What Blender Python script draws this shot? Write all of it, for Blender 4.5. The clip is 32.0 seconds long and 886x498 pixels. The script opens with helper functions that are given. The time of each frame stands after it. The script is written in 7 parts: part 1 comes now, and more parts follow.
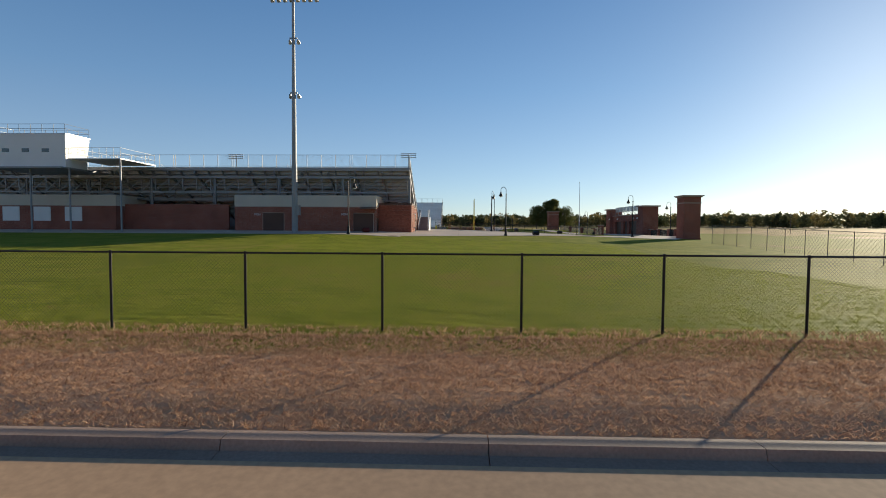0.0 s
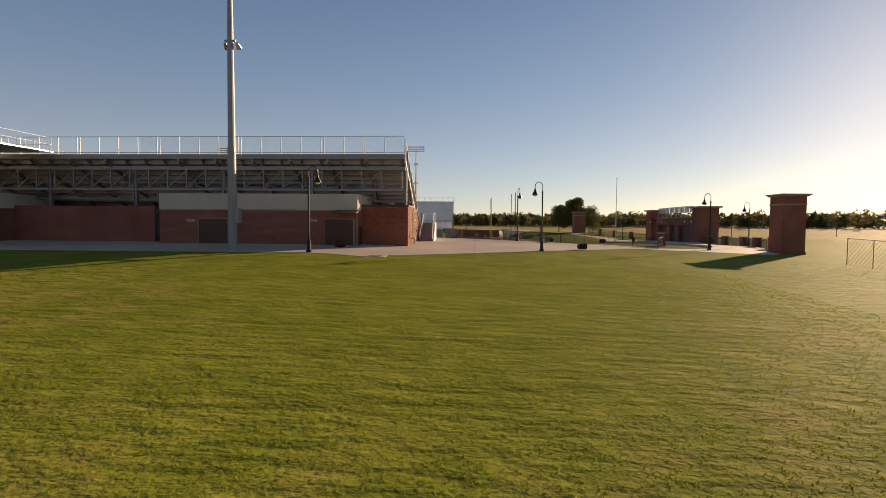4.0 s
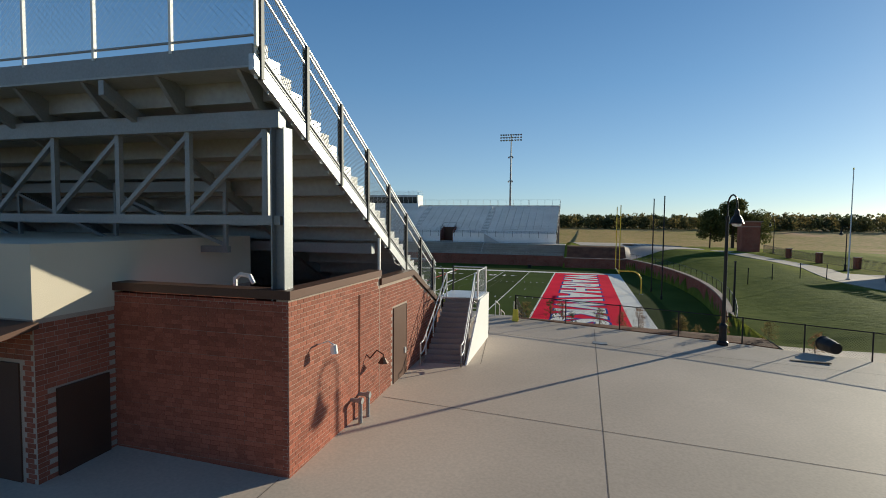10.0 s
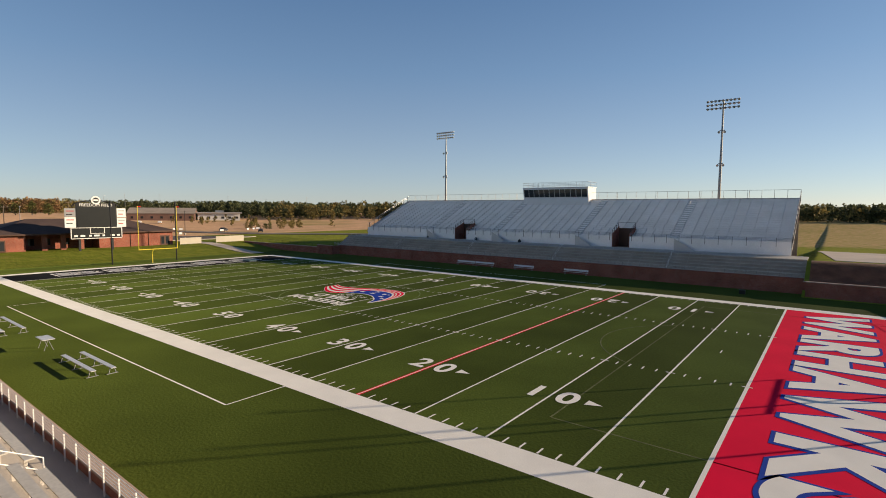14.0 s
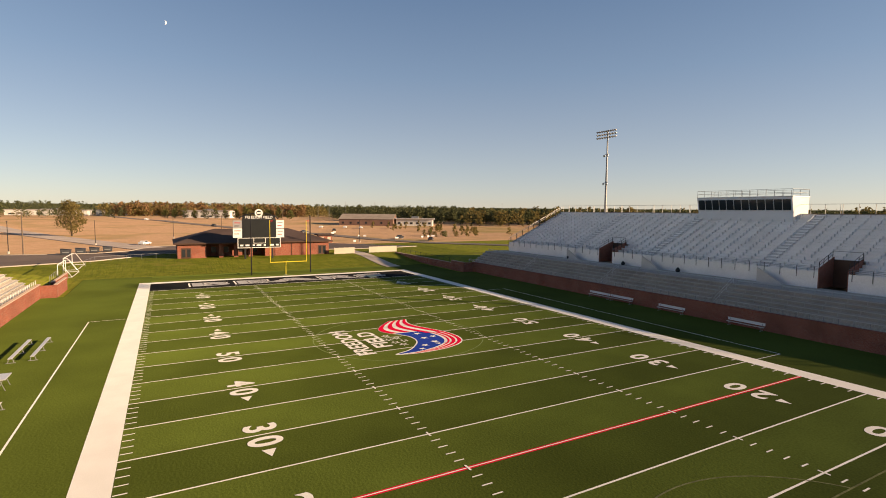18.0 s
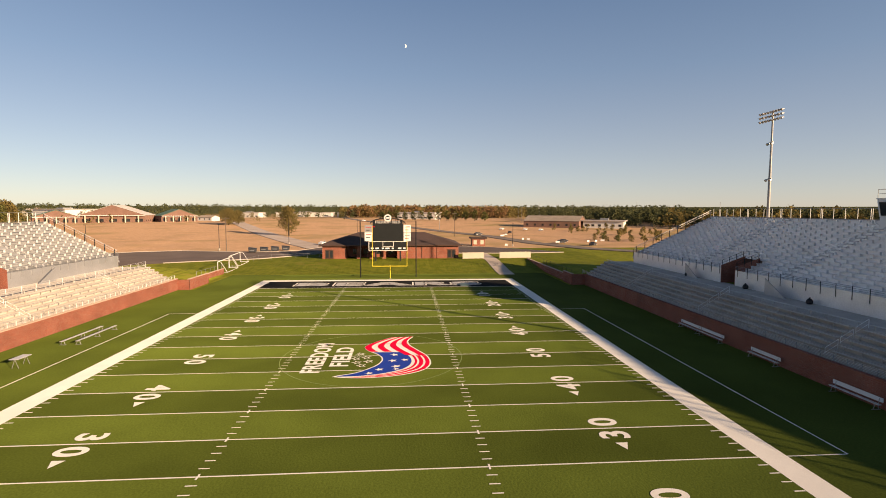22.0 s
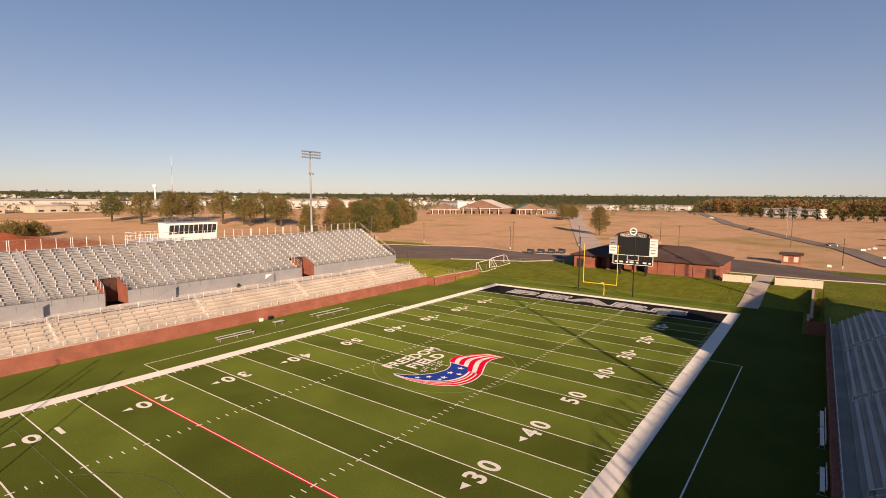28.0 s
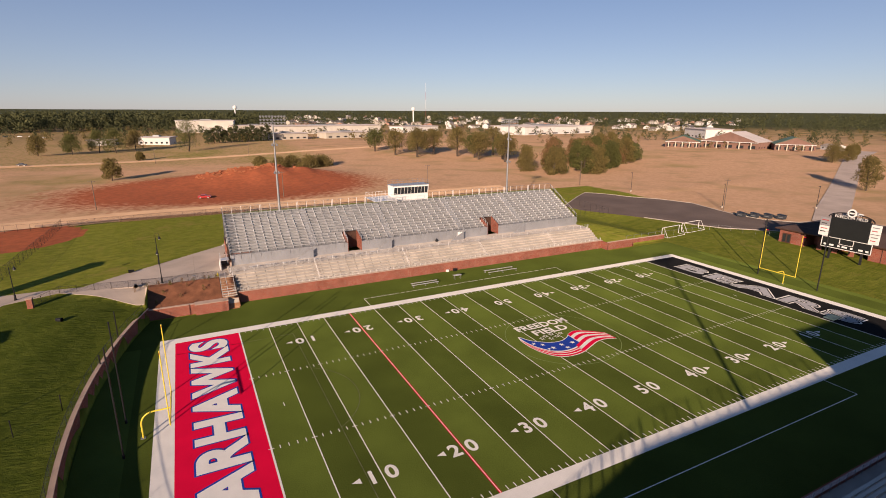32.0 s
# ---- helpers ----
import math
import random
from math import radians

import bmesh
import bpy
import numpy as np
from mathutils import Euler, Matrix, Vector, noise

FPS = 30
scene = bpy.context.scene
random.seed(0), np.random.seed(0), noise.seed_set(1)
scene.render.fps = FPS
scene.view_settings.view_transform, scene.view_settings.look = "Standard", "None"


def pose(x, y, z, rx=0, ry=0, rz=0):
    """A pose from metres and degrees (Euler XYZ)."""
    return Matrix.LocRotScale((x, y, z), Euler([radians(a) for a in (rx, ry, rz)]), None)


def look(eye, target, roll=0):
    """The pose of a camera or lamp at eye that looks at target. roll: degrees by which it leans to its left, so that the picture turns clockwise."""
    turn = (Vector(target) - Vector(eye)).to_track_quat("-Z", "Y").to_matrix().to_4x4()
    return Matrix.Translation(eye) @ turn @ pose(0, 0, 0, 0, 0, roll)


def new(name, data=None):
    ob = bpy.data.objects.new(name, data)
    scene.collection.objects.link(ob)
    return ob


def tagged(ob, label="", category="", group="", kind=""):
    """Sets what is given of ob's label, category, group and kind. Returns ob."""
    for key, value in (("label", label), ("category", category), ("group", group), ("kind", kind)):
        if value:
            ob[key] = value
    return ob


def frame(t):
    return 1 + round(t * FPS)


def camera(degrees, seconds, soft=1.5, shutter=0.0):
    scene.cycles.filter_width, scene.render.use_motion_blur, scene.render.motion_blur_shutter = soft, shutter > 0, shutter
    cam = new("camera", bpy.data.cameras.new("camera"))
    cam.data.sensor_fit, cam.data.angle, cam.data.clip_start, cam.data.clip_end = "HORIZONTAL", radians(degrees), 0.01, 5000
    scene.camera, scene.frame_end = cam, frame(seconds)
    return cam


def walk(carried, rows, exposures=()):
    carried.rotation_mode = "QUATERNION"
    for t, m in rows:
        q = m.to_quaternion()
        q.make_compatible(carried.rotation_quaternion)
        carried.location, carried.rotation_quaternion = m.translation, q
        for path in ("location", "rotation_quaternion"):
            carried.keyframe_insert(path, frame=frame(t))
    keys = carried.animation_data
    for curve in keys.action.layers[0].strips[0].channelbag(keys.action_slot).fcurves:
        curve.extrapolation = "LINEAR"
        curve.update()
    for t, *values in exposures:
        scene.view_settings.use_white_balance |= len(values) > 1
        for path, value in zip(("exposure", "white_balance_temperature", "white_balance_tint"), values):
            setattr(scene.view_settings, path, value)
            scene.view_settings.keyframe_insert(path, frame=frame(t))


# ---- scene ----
cam = camera(82.3, 32.0, 0.95)
PATH = [
    (0, (51.229, -130.353, 4.547), (51.164, -128.356, 4.457), 0.3),
    (0.5, (51.341, -128.106, 4.769), (51.268, -126.109, 4.675), 0.3),
    (1, (51.403, -125.766, 4.965), (51.32, -123.77, 4.868), 0.3),
    (1.5, (51.412, -123.582, 5.137), (51.321, -121.587, 5.04), 0.2),
    (2, (51.361, -121.300, 5.287), (51.264, -119.305, 5.193), 0.2),
    (2.5, (51.252, -118.617, 5.423), (51.138, -116.622, 5.326), 0.4),
    (3, (51.096, -115.733, 5.553), (50.98, -113.739, 5.456), 0.5),
    (3.5, (50.917, -112.750, 5.685), (50.803, -110.756, 5.589), 0.4),
    (5.5, (50.507, -100.289, 6.447), (50.409, -98.295, 6.337), 0.7),
    (6, (50.571, -96.986, 6.729), (50.473, -94.992, 6.621), 0.6),
    (6.5, (50.672, -93.608, 7.043), (50.572, -91.614, 6.935), 0.7),
    (7, (50.772, -90.193, 7.376), (50.674, -88.198, 7.271), 0.8),
    (7.5, (50.837, -86.771, 7.709), (50.735, -84.777, 7.609), 0.9),
    (8, (50.848, -83.352, 8.032), (50.688, -81.361, 7.932), 0.7),
    (8.5, (50.801, -79.931, 8.333), (50.548, -77.95, 8.232), 0.6),
    (9, (50.707, -76.513, 8.613), (50.365, -74.546, 8.51), 0.5),
    (9.5, (50.582, -73.112, 8.877), (50.145, -71.163, 8.775), 0.6),
    (10, (50.447, -69.735, 9.13), (49.917, -67.81, 9.022), 0.6),
    (10.5, (50.317, -66.389, 9.371), (49.696, -64.491, 9.248), 0.8),
    (11, (50.196, -63.078, 9.601), (49.484, -61.213, 9.473), 0.8),
    (11.5, (50.08, -59.821, 9.823), (49.28, -57.993, 9.69), 0.7),
    (12, (49.964, -56.641, 10.041), (49.08, -54.851, 9.913), 0.9),
    (12.5, (49.847, -53.55, 10.262), (48.879, -51.805, 10.135), 0.7),
    (13, (49.729, -50.544, 10.497), (48.681, -48.847, 10.359), 0.6),
    (13.5, (49.614, -47.608, 10.765), (48.48, -45.968, 10.614), 0.5),
    (14, (49.51, -44.724, 11.083), (48.294, -43.144, 10.928), 0.4),
    (14.5, (49.429, -41.865, 11.458), (48.132, -40.35, 11.3), 0.4),
    (16.5, (49.368, -30.423, 13.058), (47.789, -29.205, 12.904), 0.5),
    (17, (49.383, -27.555, 13.307), (47.741, -26.422, 13.154), 0.5),
    (17.5, (49.394, -24.679, 13.451), (47.697, -23.633, 13.3), 0.5),
    (18, (49.404, -21.78, 13.504), (47.655, -20.822, 13.355), 0.5),
    (18.5, (49.423, -18.833, 13.503), (47.628, -17.964, 13.353), 0.4),
    (19, (49.471, -15.82, 13.499), (47.634, -15.044, 13.349), 0.3),
    (19.5, (49.575, -12.727, 13.543), (47.698, -12.05, 13.395), 0.2),
    (20, (49.747, -9.554, 13.664), (47.837, -8.979, 13.517), 0.2),
    (20.5, (49.981, -6.315, 13.864), (48.043, -5.843, 13.72), 0.1),
    (21, (50.248, -3.039, 14.128), (48.287, -2.673, 13.983), 0.1),
    (21.5, (50.508, 0.213, 14.426), (48.53, 0.469, 14.278), 0.1),
    (22, (50.72, 3.382, 14.728), (48.732, 3.528, 14.575), 0.1),
    (22.5, (50.866, 6.426, 15.011), (48.872, 6.462, 14.851), 0.1),
    (23, (50.945, 9.337, 15.272), (48.953, 9.258, 15.109), 0.2),
    (23.5, (50.962, 12.148, 15.513), (48.979, 11.951, 15.348), 0.3),
    (24, (50.901, 14.93, 15.727), (48.932, 14.616, 15.562), 0.5),
    (24.5, (50.763, 17.743, 15.936), (48.817, 17.312, 15.774), 0.6),
    (25, (50.599, 20.602, 16.203), (48.682, 20.056, 16.045), 0.6),
    (25.5, (50.455, 23.491, 16.584), (48.573, 22.829, 16.431), 0.5),
    (27.5, (50.219, 34.397, 19.889), (48.553, 33.308, 19.697), 0.3),
    (28, (50.232, 36.705, 21.225), (48.633, 35.521, 21.019), 0.4),
    (28.5, (50.271, 38.824, 22.707), (48.745, 37.549, 22.491), 0.4),
    (29, (50.337, 40.82, 24.286), (48.889, 39.459, 24.059), 0.4),
    (29.5, (50.424, 42.826, 25.938), (49.054, 41.389, 25.697), 0.5),
    (30, (50.514, 45.021, 27.653), (49.238, 43.508, 27.367), 0.6),
    (30.5, (50.589, 47.547, 29.416), (49.409, 45.977, 29.038), 0.6),
    (31, (50.632, 50.462, 31.2), (49.549, 48.846, 30.738), 0.6),
    (31.5, (50.615, 53.783, 32.968), (49.644, 52.111, 32.459), 0.4),
    (32, (50.517, 57.514, 34.691), (49.644, 55.794, 34.164), 0.3),
]
walk(cam, [(t, look(eye, target, roll)) for t, eye, target, roll in PATH], exposures=[(0, 0.74, 6100, 2), (1, 0.78, 6150, 2), (2, 0.7, 6700, 6), (3, 0.64, 7350, 11), (3.5, 0.64, 7700, 12), (5.5, 0.71, 9500, 25), (8, 0.81, 8500, 23), (9, 0.6, 6500, 9), (9.5, 0.56, 5700, -4), (12, 0.6, 5850, 1), (13, 0.63, 6250, 6), (14.5, 0.75, 7000, 8), (16.5, 0.88, 8000, 13), (20, 0.87, 8100, 15), (25, 0.77, 8000, 20), (28, 0.6, 7500, 23), (30, 0.52, 7050, 22), (32, 0.44, 6650, 21)])

# ---------------------------------------------------------------- light
SUN_AZ, SUN_EL = 41.5, 14.4          # from +y towards +x, and above the horizon
world = bpy.data.worlds.new("world")
scene.world = world
world.use_nodes = True
wn = world.node_tree
sky = wn.nodes.new("ShaderNodeTexSky")
sky.sky_type = 'NISHITA'
sky.sun_disc = False
sky.sun_elevation, sky.sun_rotation = radians(SUN_EL), radians(SUN_AZ)
sky.air_density, sky.dust_density, sky.ozone_density = 0.72, 0.2, 2.0
# thin haze evens out the clear sky towards the horizon
wdir, wsep, wramp, wmul, wmix = (wn.nodes.new("ShaderNode" + k) for k in ("TexCoord", "SeparateXYZ", "ValToRGB", "VectorMath", "Mix"))
wn.links.new(wdir.outputs["Generated"], wsep.inputs[0])
wn.links.new(wsep.outputs[2], wramp.inputs[0])
HAZE = ((0.0, (0.29, 0.30, 0.36)), (0.08, (0.24, 0.285, 0.37)), (0.25, (0.125, 0.21, 0.35)), (0.42, (0.06, 0.135, 0.285)), (0.62, (0.02, 0.055, 0.13)), (1.0, (0.003, 0.01, 0.035)))
while len(wramp.color_ramp.elements) < len(HAZE):
    wramp.color_ramp.elements.new(0.5)
for el, (pos, col) in zip(wramp.color_ramp.elements, HAZE):
    el.position, el.color = pos, (*col, 1)
wmul.operation = 'SCALE'
wmul.inputs["Scale"].default_value = 1 / 0.075
wn.links.new(wramp.outputs[0], wmul.inputs[0])
wmix.data_type = 'RGBA'
wmix.inputs["Factor"].default_value = 0.48
wn.links.new(sky.outputs[0], wmix.inputs["A"])
wn.links.new(wmul.outputs[0], wmix.inputs["B"])
wn.links.new(wmix.outputs["Result"], wn.nodes["Background"].inputs[0])
wn.nodes["Background"].inputs[1].default_value = 0.075
sun = new("sun", bpy.data.lights.new("sun", 'SUN'))
sun.data.energy, sun.data.angle, sun.data.color = 5.0, radians(0.53), (1.0, 0.80, 0.58)
sd = Vector((math.sin(radians(SUN_AZ)) * math.cos(radians(SUN_EL)), math.cos(radians(SUN_AZ)) * math.cos(radians(SUN_EL)), math.sin(radians(SUN_EL))))
sun.matrix_world = look(sd * 100, (0, 0, 0))

# ---------------------------------------------------------------- materials
def mat(name, col, rough=0.8, metal=0.0, scale=6.0, vary=0.25, col2=None, bump=0.0, fine=40.0, spec=0.3, rand=0.0, coords="Object"):
    """A surface with two scales of variation, fine relief and, for pieces, a random tone."""
    m = bpy.data.materials.new(name)
    m.use_nodes = True
    n, l = m.node_tree.nodes, m.node_tree.links
    b = n["Principled BSDF"]
    b.inputs["Roughness"].default_value, b.inputs["Metallic"].default_value = rough, metal
    b.inputs["Specular IOR Level"].default_value = spec
    b.inputs["Diffuse Roughness"].default_value = (0.3 if rough > 0.95 else 0.5) if rough > 0.8 else 0.2
    tc = n.new("ShaderNodeTexCoord")
    big, small = n.new("ShaderNodeTexNoise"), n.new("ShaderNodeTexNoise")
    big.inputs["Scale"].default_value, small.inputs["Scale"].default_value = 1 / scale, fine
    big.inputs["Detail"].default_value, small.inputs["Detail"].default_value = 5, 3
    l.new(tc.outputs[coords], big.inputs["Vector"])
    l.new(tc.outputs[coords], small.inputs["Vector"])
    mix = n.new("ShaderNodeMix")
    mix.data_type = 'RGBA'
    c2 = col2 or tuple(c * (1 - vary) for c in col)
    mix.inputs["A"].default_value, mix.inputs["B"].default_value = (*col, 1), (*c2, 1)
    ramp = n.new("ShaderNodeMapRange")
    ramp.inputs["From Min"].default_value, ramp.inputs["From Max"].default_value = 0.35, 0.65
    l.new(big.outputs["Fac"], ramp.inputs["Value"])
    l.new(ramp.outputs["Result"], mix.inputs["Factor"])
    tone = n.new("ShaderNodeMapRange")
    tone.inputs["From Min"].default_value, tone.inputs["From Max"].default_value = 0.3, 0.7
    tone.inputs["To Min"].default_value, tone.inputs["To Max"].default_value = 1 - vary * 0.6, 1 + vary * 0.6
    l.new(small.outputs["Fac"], tone.inputs["Value"])
    out = tone.outputs["Result"]
    if rand:
        info, mul = n.new("ShaderNodeObjectInfo"), n.new("ShaderNodeMath")
        rr = n.new("ShaderNodeMapRange")
        rr.inputs["To Min"].default_value, rr.inputs["To Max"].default_value = 1 - rand, 1 + rand
        l.new(info.outputs["Random"], rr.inputs["Value"])
        mul.operation = 'MULTIPLY'
        l.new(out, mul.inputs[0])
        l.new(rr.outputs["Result"], mul.inputs[1])
        out = mul.outputs[0]
    sc = n.new("ShaderNodeVectorMath")
    sc.operation = 'SCALE'
    l.new(mix.outputs["Result"], sc.inputs[0])
    l.new(out, sc.inputs["Scale"])
    l.new(sc.outputs[0], b.inputs["Base Color"])
    if bump:
        bp = n.new("ShaderNodeBump")
        bp.inputs["Strength"].default_value, bp.inputs["Distance"].default_value = bump, 0.02
        l.new(small.outputs["Fac"], bp.inputs["Height"])
        l.new(bp.outputs[0], b.inputs["Normal"])
    return m


BRICK = mat("brick", (0.37, 0.135, 0.085), 0.88, scale=3, vary=0.25, fine=25, bump=0.25, rand=0.2)
MORTAR = mat("mortar", (0.49, 0.39, 0.32), 0.9, scale=2, fine=60, bump=0.3)
CONCRETE = mat("concrete", (0.47, 0.42, 0.36), 0.75, scale=5, vary=0.16, fine=30, bump=0.12)
TREAD = mat("stand_concrete", (0.49, 0.44, 0.39), 0.85, scale=3, vary=0.22, fine=20, bump=0.1)
STUCCO = mat("stucco", (0.62, 0.56, 0.46), 0.9, scale=4, vary=0.08, fine=60, bump=0.2)
ALU = mat("aluminium", (0.76, 0.755, 0.75), 0.42, 0.45, scale=2, vary=0.12, fine=15)
ALUP = mat("aluminium_panel", (0.50, 0.51, 0.53), 0.42, 0.6, scale=3, vary=0.12, fine=8)
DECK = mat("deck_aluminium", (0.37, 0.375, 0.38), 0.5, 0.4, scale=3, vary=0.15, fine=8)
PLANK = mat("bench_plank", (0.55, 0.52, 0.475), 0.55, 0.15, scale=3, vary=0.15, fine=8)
# pale brackets; on the far stand lightened to stand in for sky light
FARALU = mat("pale_skylit_aluminium", (0.84, 0.84, 0.85), 0.38, 0.4, scale=3, vary=0.1, fine=8)
STEEL = mat("galvanised_steel", (0.30, 0.31, 0.32), 0.55, 0.5, scale=1.5, vary=0.12, fine=20)
DARKSTEEL = mat("dark_steel", (0.03, 0.032, 0.035), 0.5, 0.3, scale=1, vary=0.2)
BLACKP = mat("black_paint", (0.015, 0.015, 0.017), 0.45, 0.0, scale=1, vary=0.3)
BRONZE = mat("bronze_metal", (0.10, 0.055, 0.04), 0.5, 0.3, scale=2, vary=0.15)
YELLOW = mat("yellow_paint", (0.75, 0.60, 0.06), 0.4, scale=1, vary=0.06)
WHITE = mat("white_paint", (0.78, 0.77, 0.75), 0.5, scale=2, vary=0.06)
GLASS = mat("dark_glass", (0.03, 0.035, 0.04), 0.08, 0.0, scale=1, vary=0.1, spec=0.8)
ROOF = mat("roof_shingle", (0.075, 0.05, 0.045), 0.9, scale=4, vary=0.25, fine=6, bump=0.3)
GREENROOF = mat("green_metal_roof", (0.10, 0.165, 0.105), 0.6, 0.1, scale=8, vary=0.12)
ASPHALT = mat("asphalt", (0.105, 0.08, 0.07), 0.9, scale=9, vary=0.25, fine=20, bump=0.2)
BARK = mat("bark", (0.10, 0.075, 0.055), 0.95, scale=1, vary=0.3, bump=0.4)
WOODPOLE = mat("weathered_wood", (0.17, 0.13, 0.10), 0.9, scale=1, vary=0.25)
TURFLINE = mat("turf_white", (0.86, 0.83, 0.77), 1.0, scale=2, vary=0.07, fine=40, bump=0.3, spec=0.05)
TURFRED = mat("turf_red", (0.82, 0.008, 0.055), 1.0, scale=4, vary=0.1, fine=40, bump=0.3, spec=0.03)
TURFBLUE = mat("turf_blue", (0.02, 0.06, 0.36), 1.0, scale=4, vary=0.1, fine=40, bump=0.3, spec=0.03)
TURFGREY = mat("turf_grey", (0.42, 0.42, 0.43), 1.0, scale=3, vary=0.12, fine=40, bump=0.3, spec=0.03)
TURFBLACK = mat("turf_black", (0.02, 0.02, 0.02), 1.0, scale=4, vary=0.2, fine=40, bump=0.3, spec=0.03)
MULCH = mat("mulch", (0.23, 0.095, 0.05), 0.95, scale=1.5, vary=0.4, fine=12, bump=0.8)
CLAYM = mat("red_clay", (0.42, 0.15, 0.07), 0.95, scale=6, vary=0.3, fine=1.5, bump=0.4)
SCREEN = mat("led_screen", (0.02, 0.022, 0.022), 0.35, scale=1, vary=0.1)


# ---------------------------------------------------------------- building blocks
class Mesh:
    """Collects boxes, bars and sheets into one mesh."""

    def __init__(self):
        self.v, self.f = [], []

    def face(self, *pts):
        k = len(self.v)
        self.v += [tuple(p) for p in pts]
        self.f.append(tuple(range(k, k + len(pts))))
        return self

    def hexa(self, c):
        k = len(self.v)
        self.v += [tuple(p) for p in c]
        self.f += [(k, k + 3, k + 2, k + 1), (k + 4, k + 5, k + 6, k + 7), (k, k + 1, k + 5, k + 4), (k + 1, k + 2, k + 6, k + 5), (k + 2, k + 3, k + 7, k + 6), (k + 3, k, k + 4, k + 7)]
        return self

    def box(self, x0, x1, y0, y1, z0, z1):
        return self.hexa([(x0, y0, z0), (x1, y0, z0), (x1, y1, z0), (x0, y1, z0), (x0, y0, z1), (x1, y0, z1), (x1, y1, z1), (x0, y1, z1)])

    def bar(self, p, q, r, n=6, r2=None, cap=True):
        p, q = Vector(p), Vector(q)
        d = (q - p).normalized()
        a = d.cross(Vector((0, 0, 1)) if abs(d.z) < 0.95 else Vector((1, 0, 0))).normalized()
        b = d.cross(a)
        k, r2 = len(self.v), r if r2 is None else r2
        for c, rad in ((p, r), (q, r2)):
            for i in range(n):
                w = 2 * math.pi * (i + 0.5) / n
                self.v.append(tuple(c + (a * math.cos(w) + b * math.sin(w)) * rad))
        self.f += [(k + i, k + (i + 1) % n, k + n + (i + 1) % n, k + n + i) for i in range(n)]
        if cap:
            self.f += [tuple(k + i for i in reversed(range(n))), tuple(k + n + i for i in range(n))]
        return self

    def path(self, pts, r, n=6):
        """One bent tube through the points, mitred at the bends."""
        p = [Vector(q) for q in pts]
        d = [(q - o).normalized() for o, q in zip(p, p[1:])]
        a = d[0].cross(Vector((0, 0, 1)) if abs(d[0].z) < 0.95 else Vector((1, 0, 0))).normalized()
        k, m = len(self.v), len(p)
        for i, c in enumerate(p):
            d0, d1 = d[max(0, i - 1)], d[min(m - 2, i)]
            t = d0 + d1 if (d0 + d1).length > 0.2 else d1
            t.normalize()
            b = d0.cross(a)
            for j in range(n):
                w = 2 * math.pi * (j + 0.5) / n
                o = (a * math.cos(w) + b * math.sin(w)) * r
                self.v.append(tuple(c + o - d0 * (o.dot(t) / max(0.35, d0.dot(t)))))
            a = d0.rotation_difference(d1) @ a
        self.f += [(k + i * n + j, k + i * n + (j + 1) % n, k + (i + 1) * n + (j + 1) % n, k + (i + 1) * n + j) for i in range(m - 1) for j in range(n)]
        self.f += [tuple(k + j for j in reversed(range(n))), tuple(k + (m - 1) * n + j for j in range(n))]
        return self

    def prism(self, poly, z0, z1):
        """An upright prism over a polygon in the ground plane, counter-clockwise."""
        k, n = len(self.v), len(poly)
        self.v += [(x, y, z0) for x, y in poly] + [(x, y, z1) for x, y in poly]
        self.f += [tuple(k + i for i in reversed(range(n))), tuple(k + n + i for i in range(n))]
        self.f += [(k + i, k + (i + 1) % n, k + n + (i + 1) % n, k + n + i) for i in range(n)]
        return self

    def side(self, prof, x0, x1):
        """A profile in y and z, drawn out along x."""
        k, n = len(self.v), len(prof)
        self.v += [(x0, y, z) for y, z in prof] + [(x1, y, z) for y, z in prof]
        self.f += [tuple(k + i for i in range(n)), tuple(k + n + i for i in reversed(range(n)))]
        self.f += [(k + i, k + n + i, k + n + (i + 1) % n, k + (i + 1) % n) for i in range(n)]
        return self

    def data(self, name, material):
        me = bpy.data.meshes.new(name)
        me.from_pydata(self.v, [], self.f)
        me.materials.append(material)
        bm = bmesh.new()
        bm.from_mesh(me)
        bmesh.ops.recalc_face_normals(bm, faces=bm.faces)
        bm.to_mesh(me)
        bm.free()
        return me


def part(name, m, material, parent, label="", kind=""):
    ob = new(name, m.data(name, material) if isinstance(m, Mesh) else m)
    ob.parent = parent
    return tagged(ob, label, kind=kind)


def thing(name, label, category, group="", at=None, kind=""):
    ob = new(name)
    if at:
        ob.location = at
    return tagged(ob, label, category, group, kind)


def solid(name, m, material, label, category="", kind="", group=""):
    return tagged(new(name, m.data(name, material)), label, category, group, kind)


def smooth(t):
    t = max(0.0, min(1.0, t))
    return t * t * (3 - 2 * t)


# ---------------------------------------------------------------- the plan
YD = 0.9144
WALL_Y = 35.6                # half width of the field at its corners
SIDE = {-1: 38.4, 1: 38.7}   # brick walls before the grandstands
ARC_X, ARC_R = 64.4, 118.0   # curved brick wall behind the red end zone
WALL_T = 2.15


def arc_x(y):
    return ARC_X - ARC_R + math.sqrt(max(0.0, ARC_R ** 2 - y * y))


def cz(x, y):
    """The concourse falls gently from the building towards the lawn."""
    return 3.80 - 0.0288 * (min(70.0, max(37.0, x)) - 45) + 0.0277 * (y + 55)


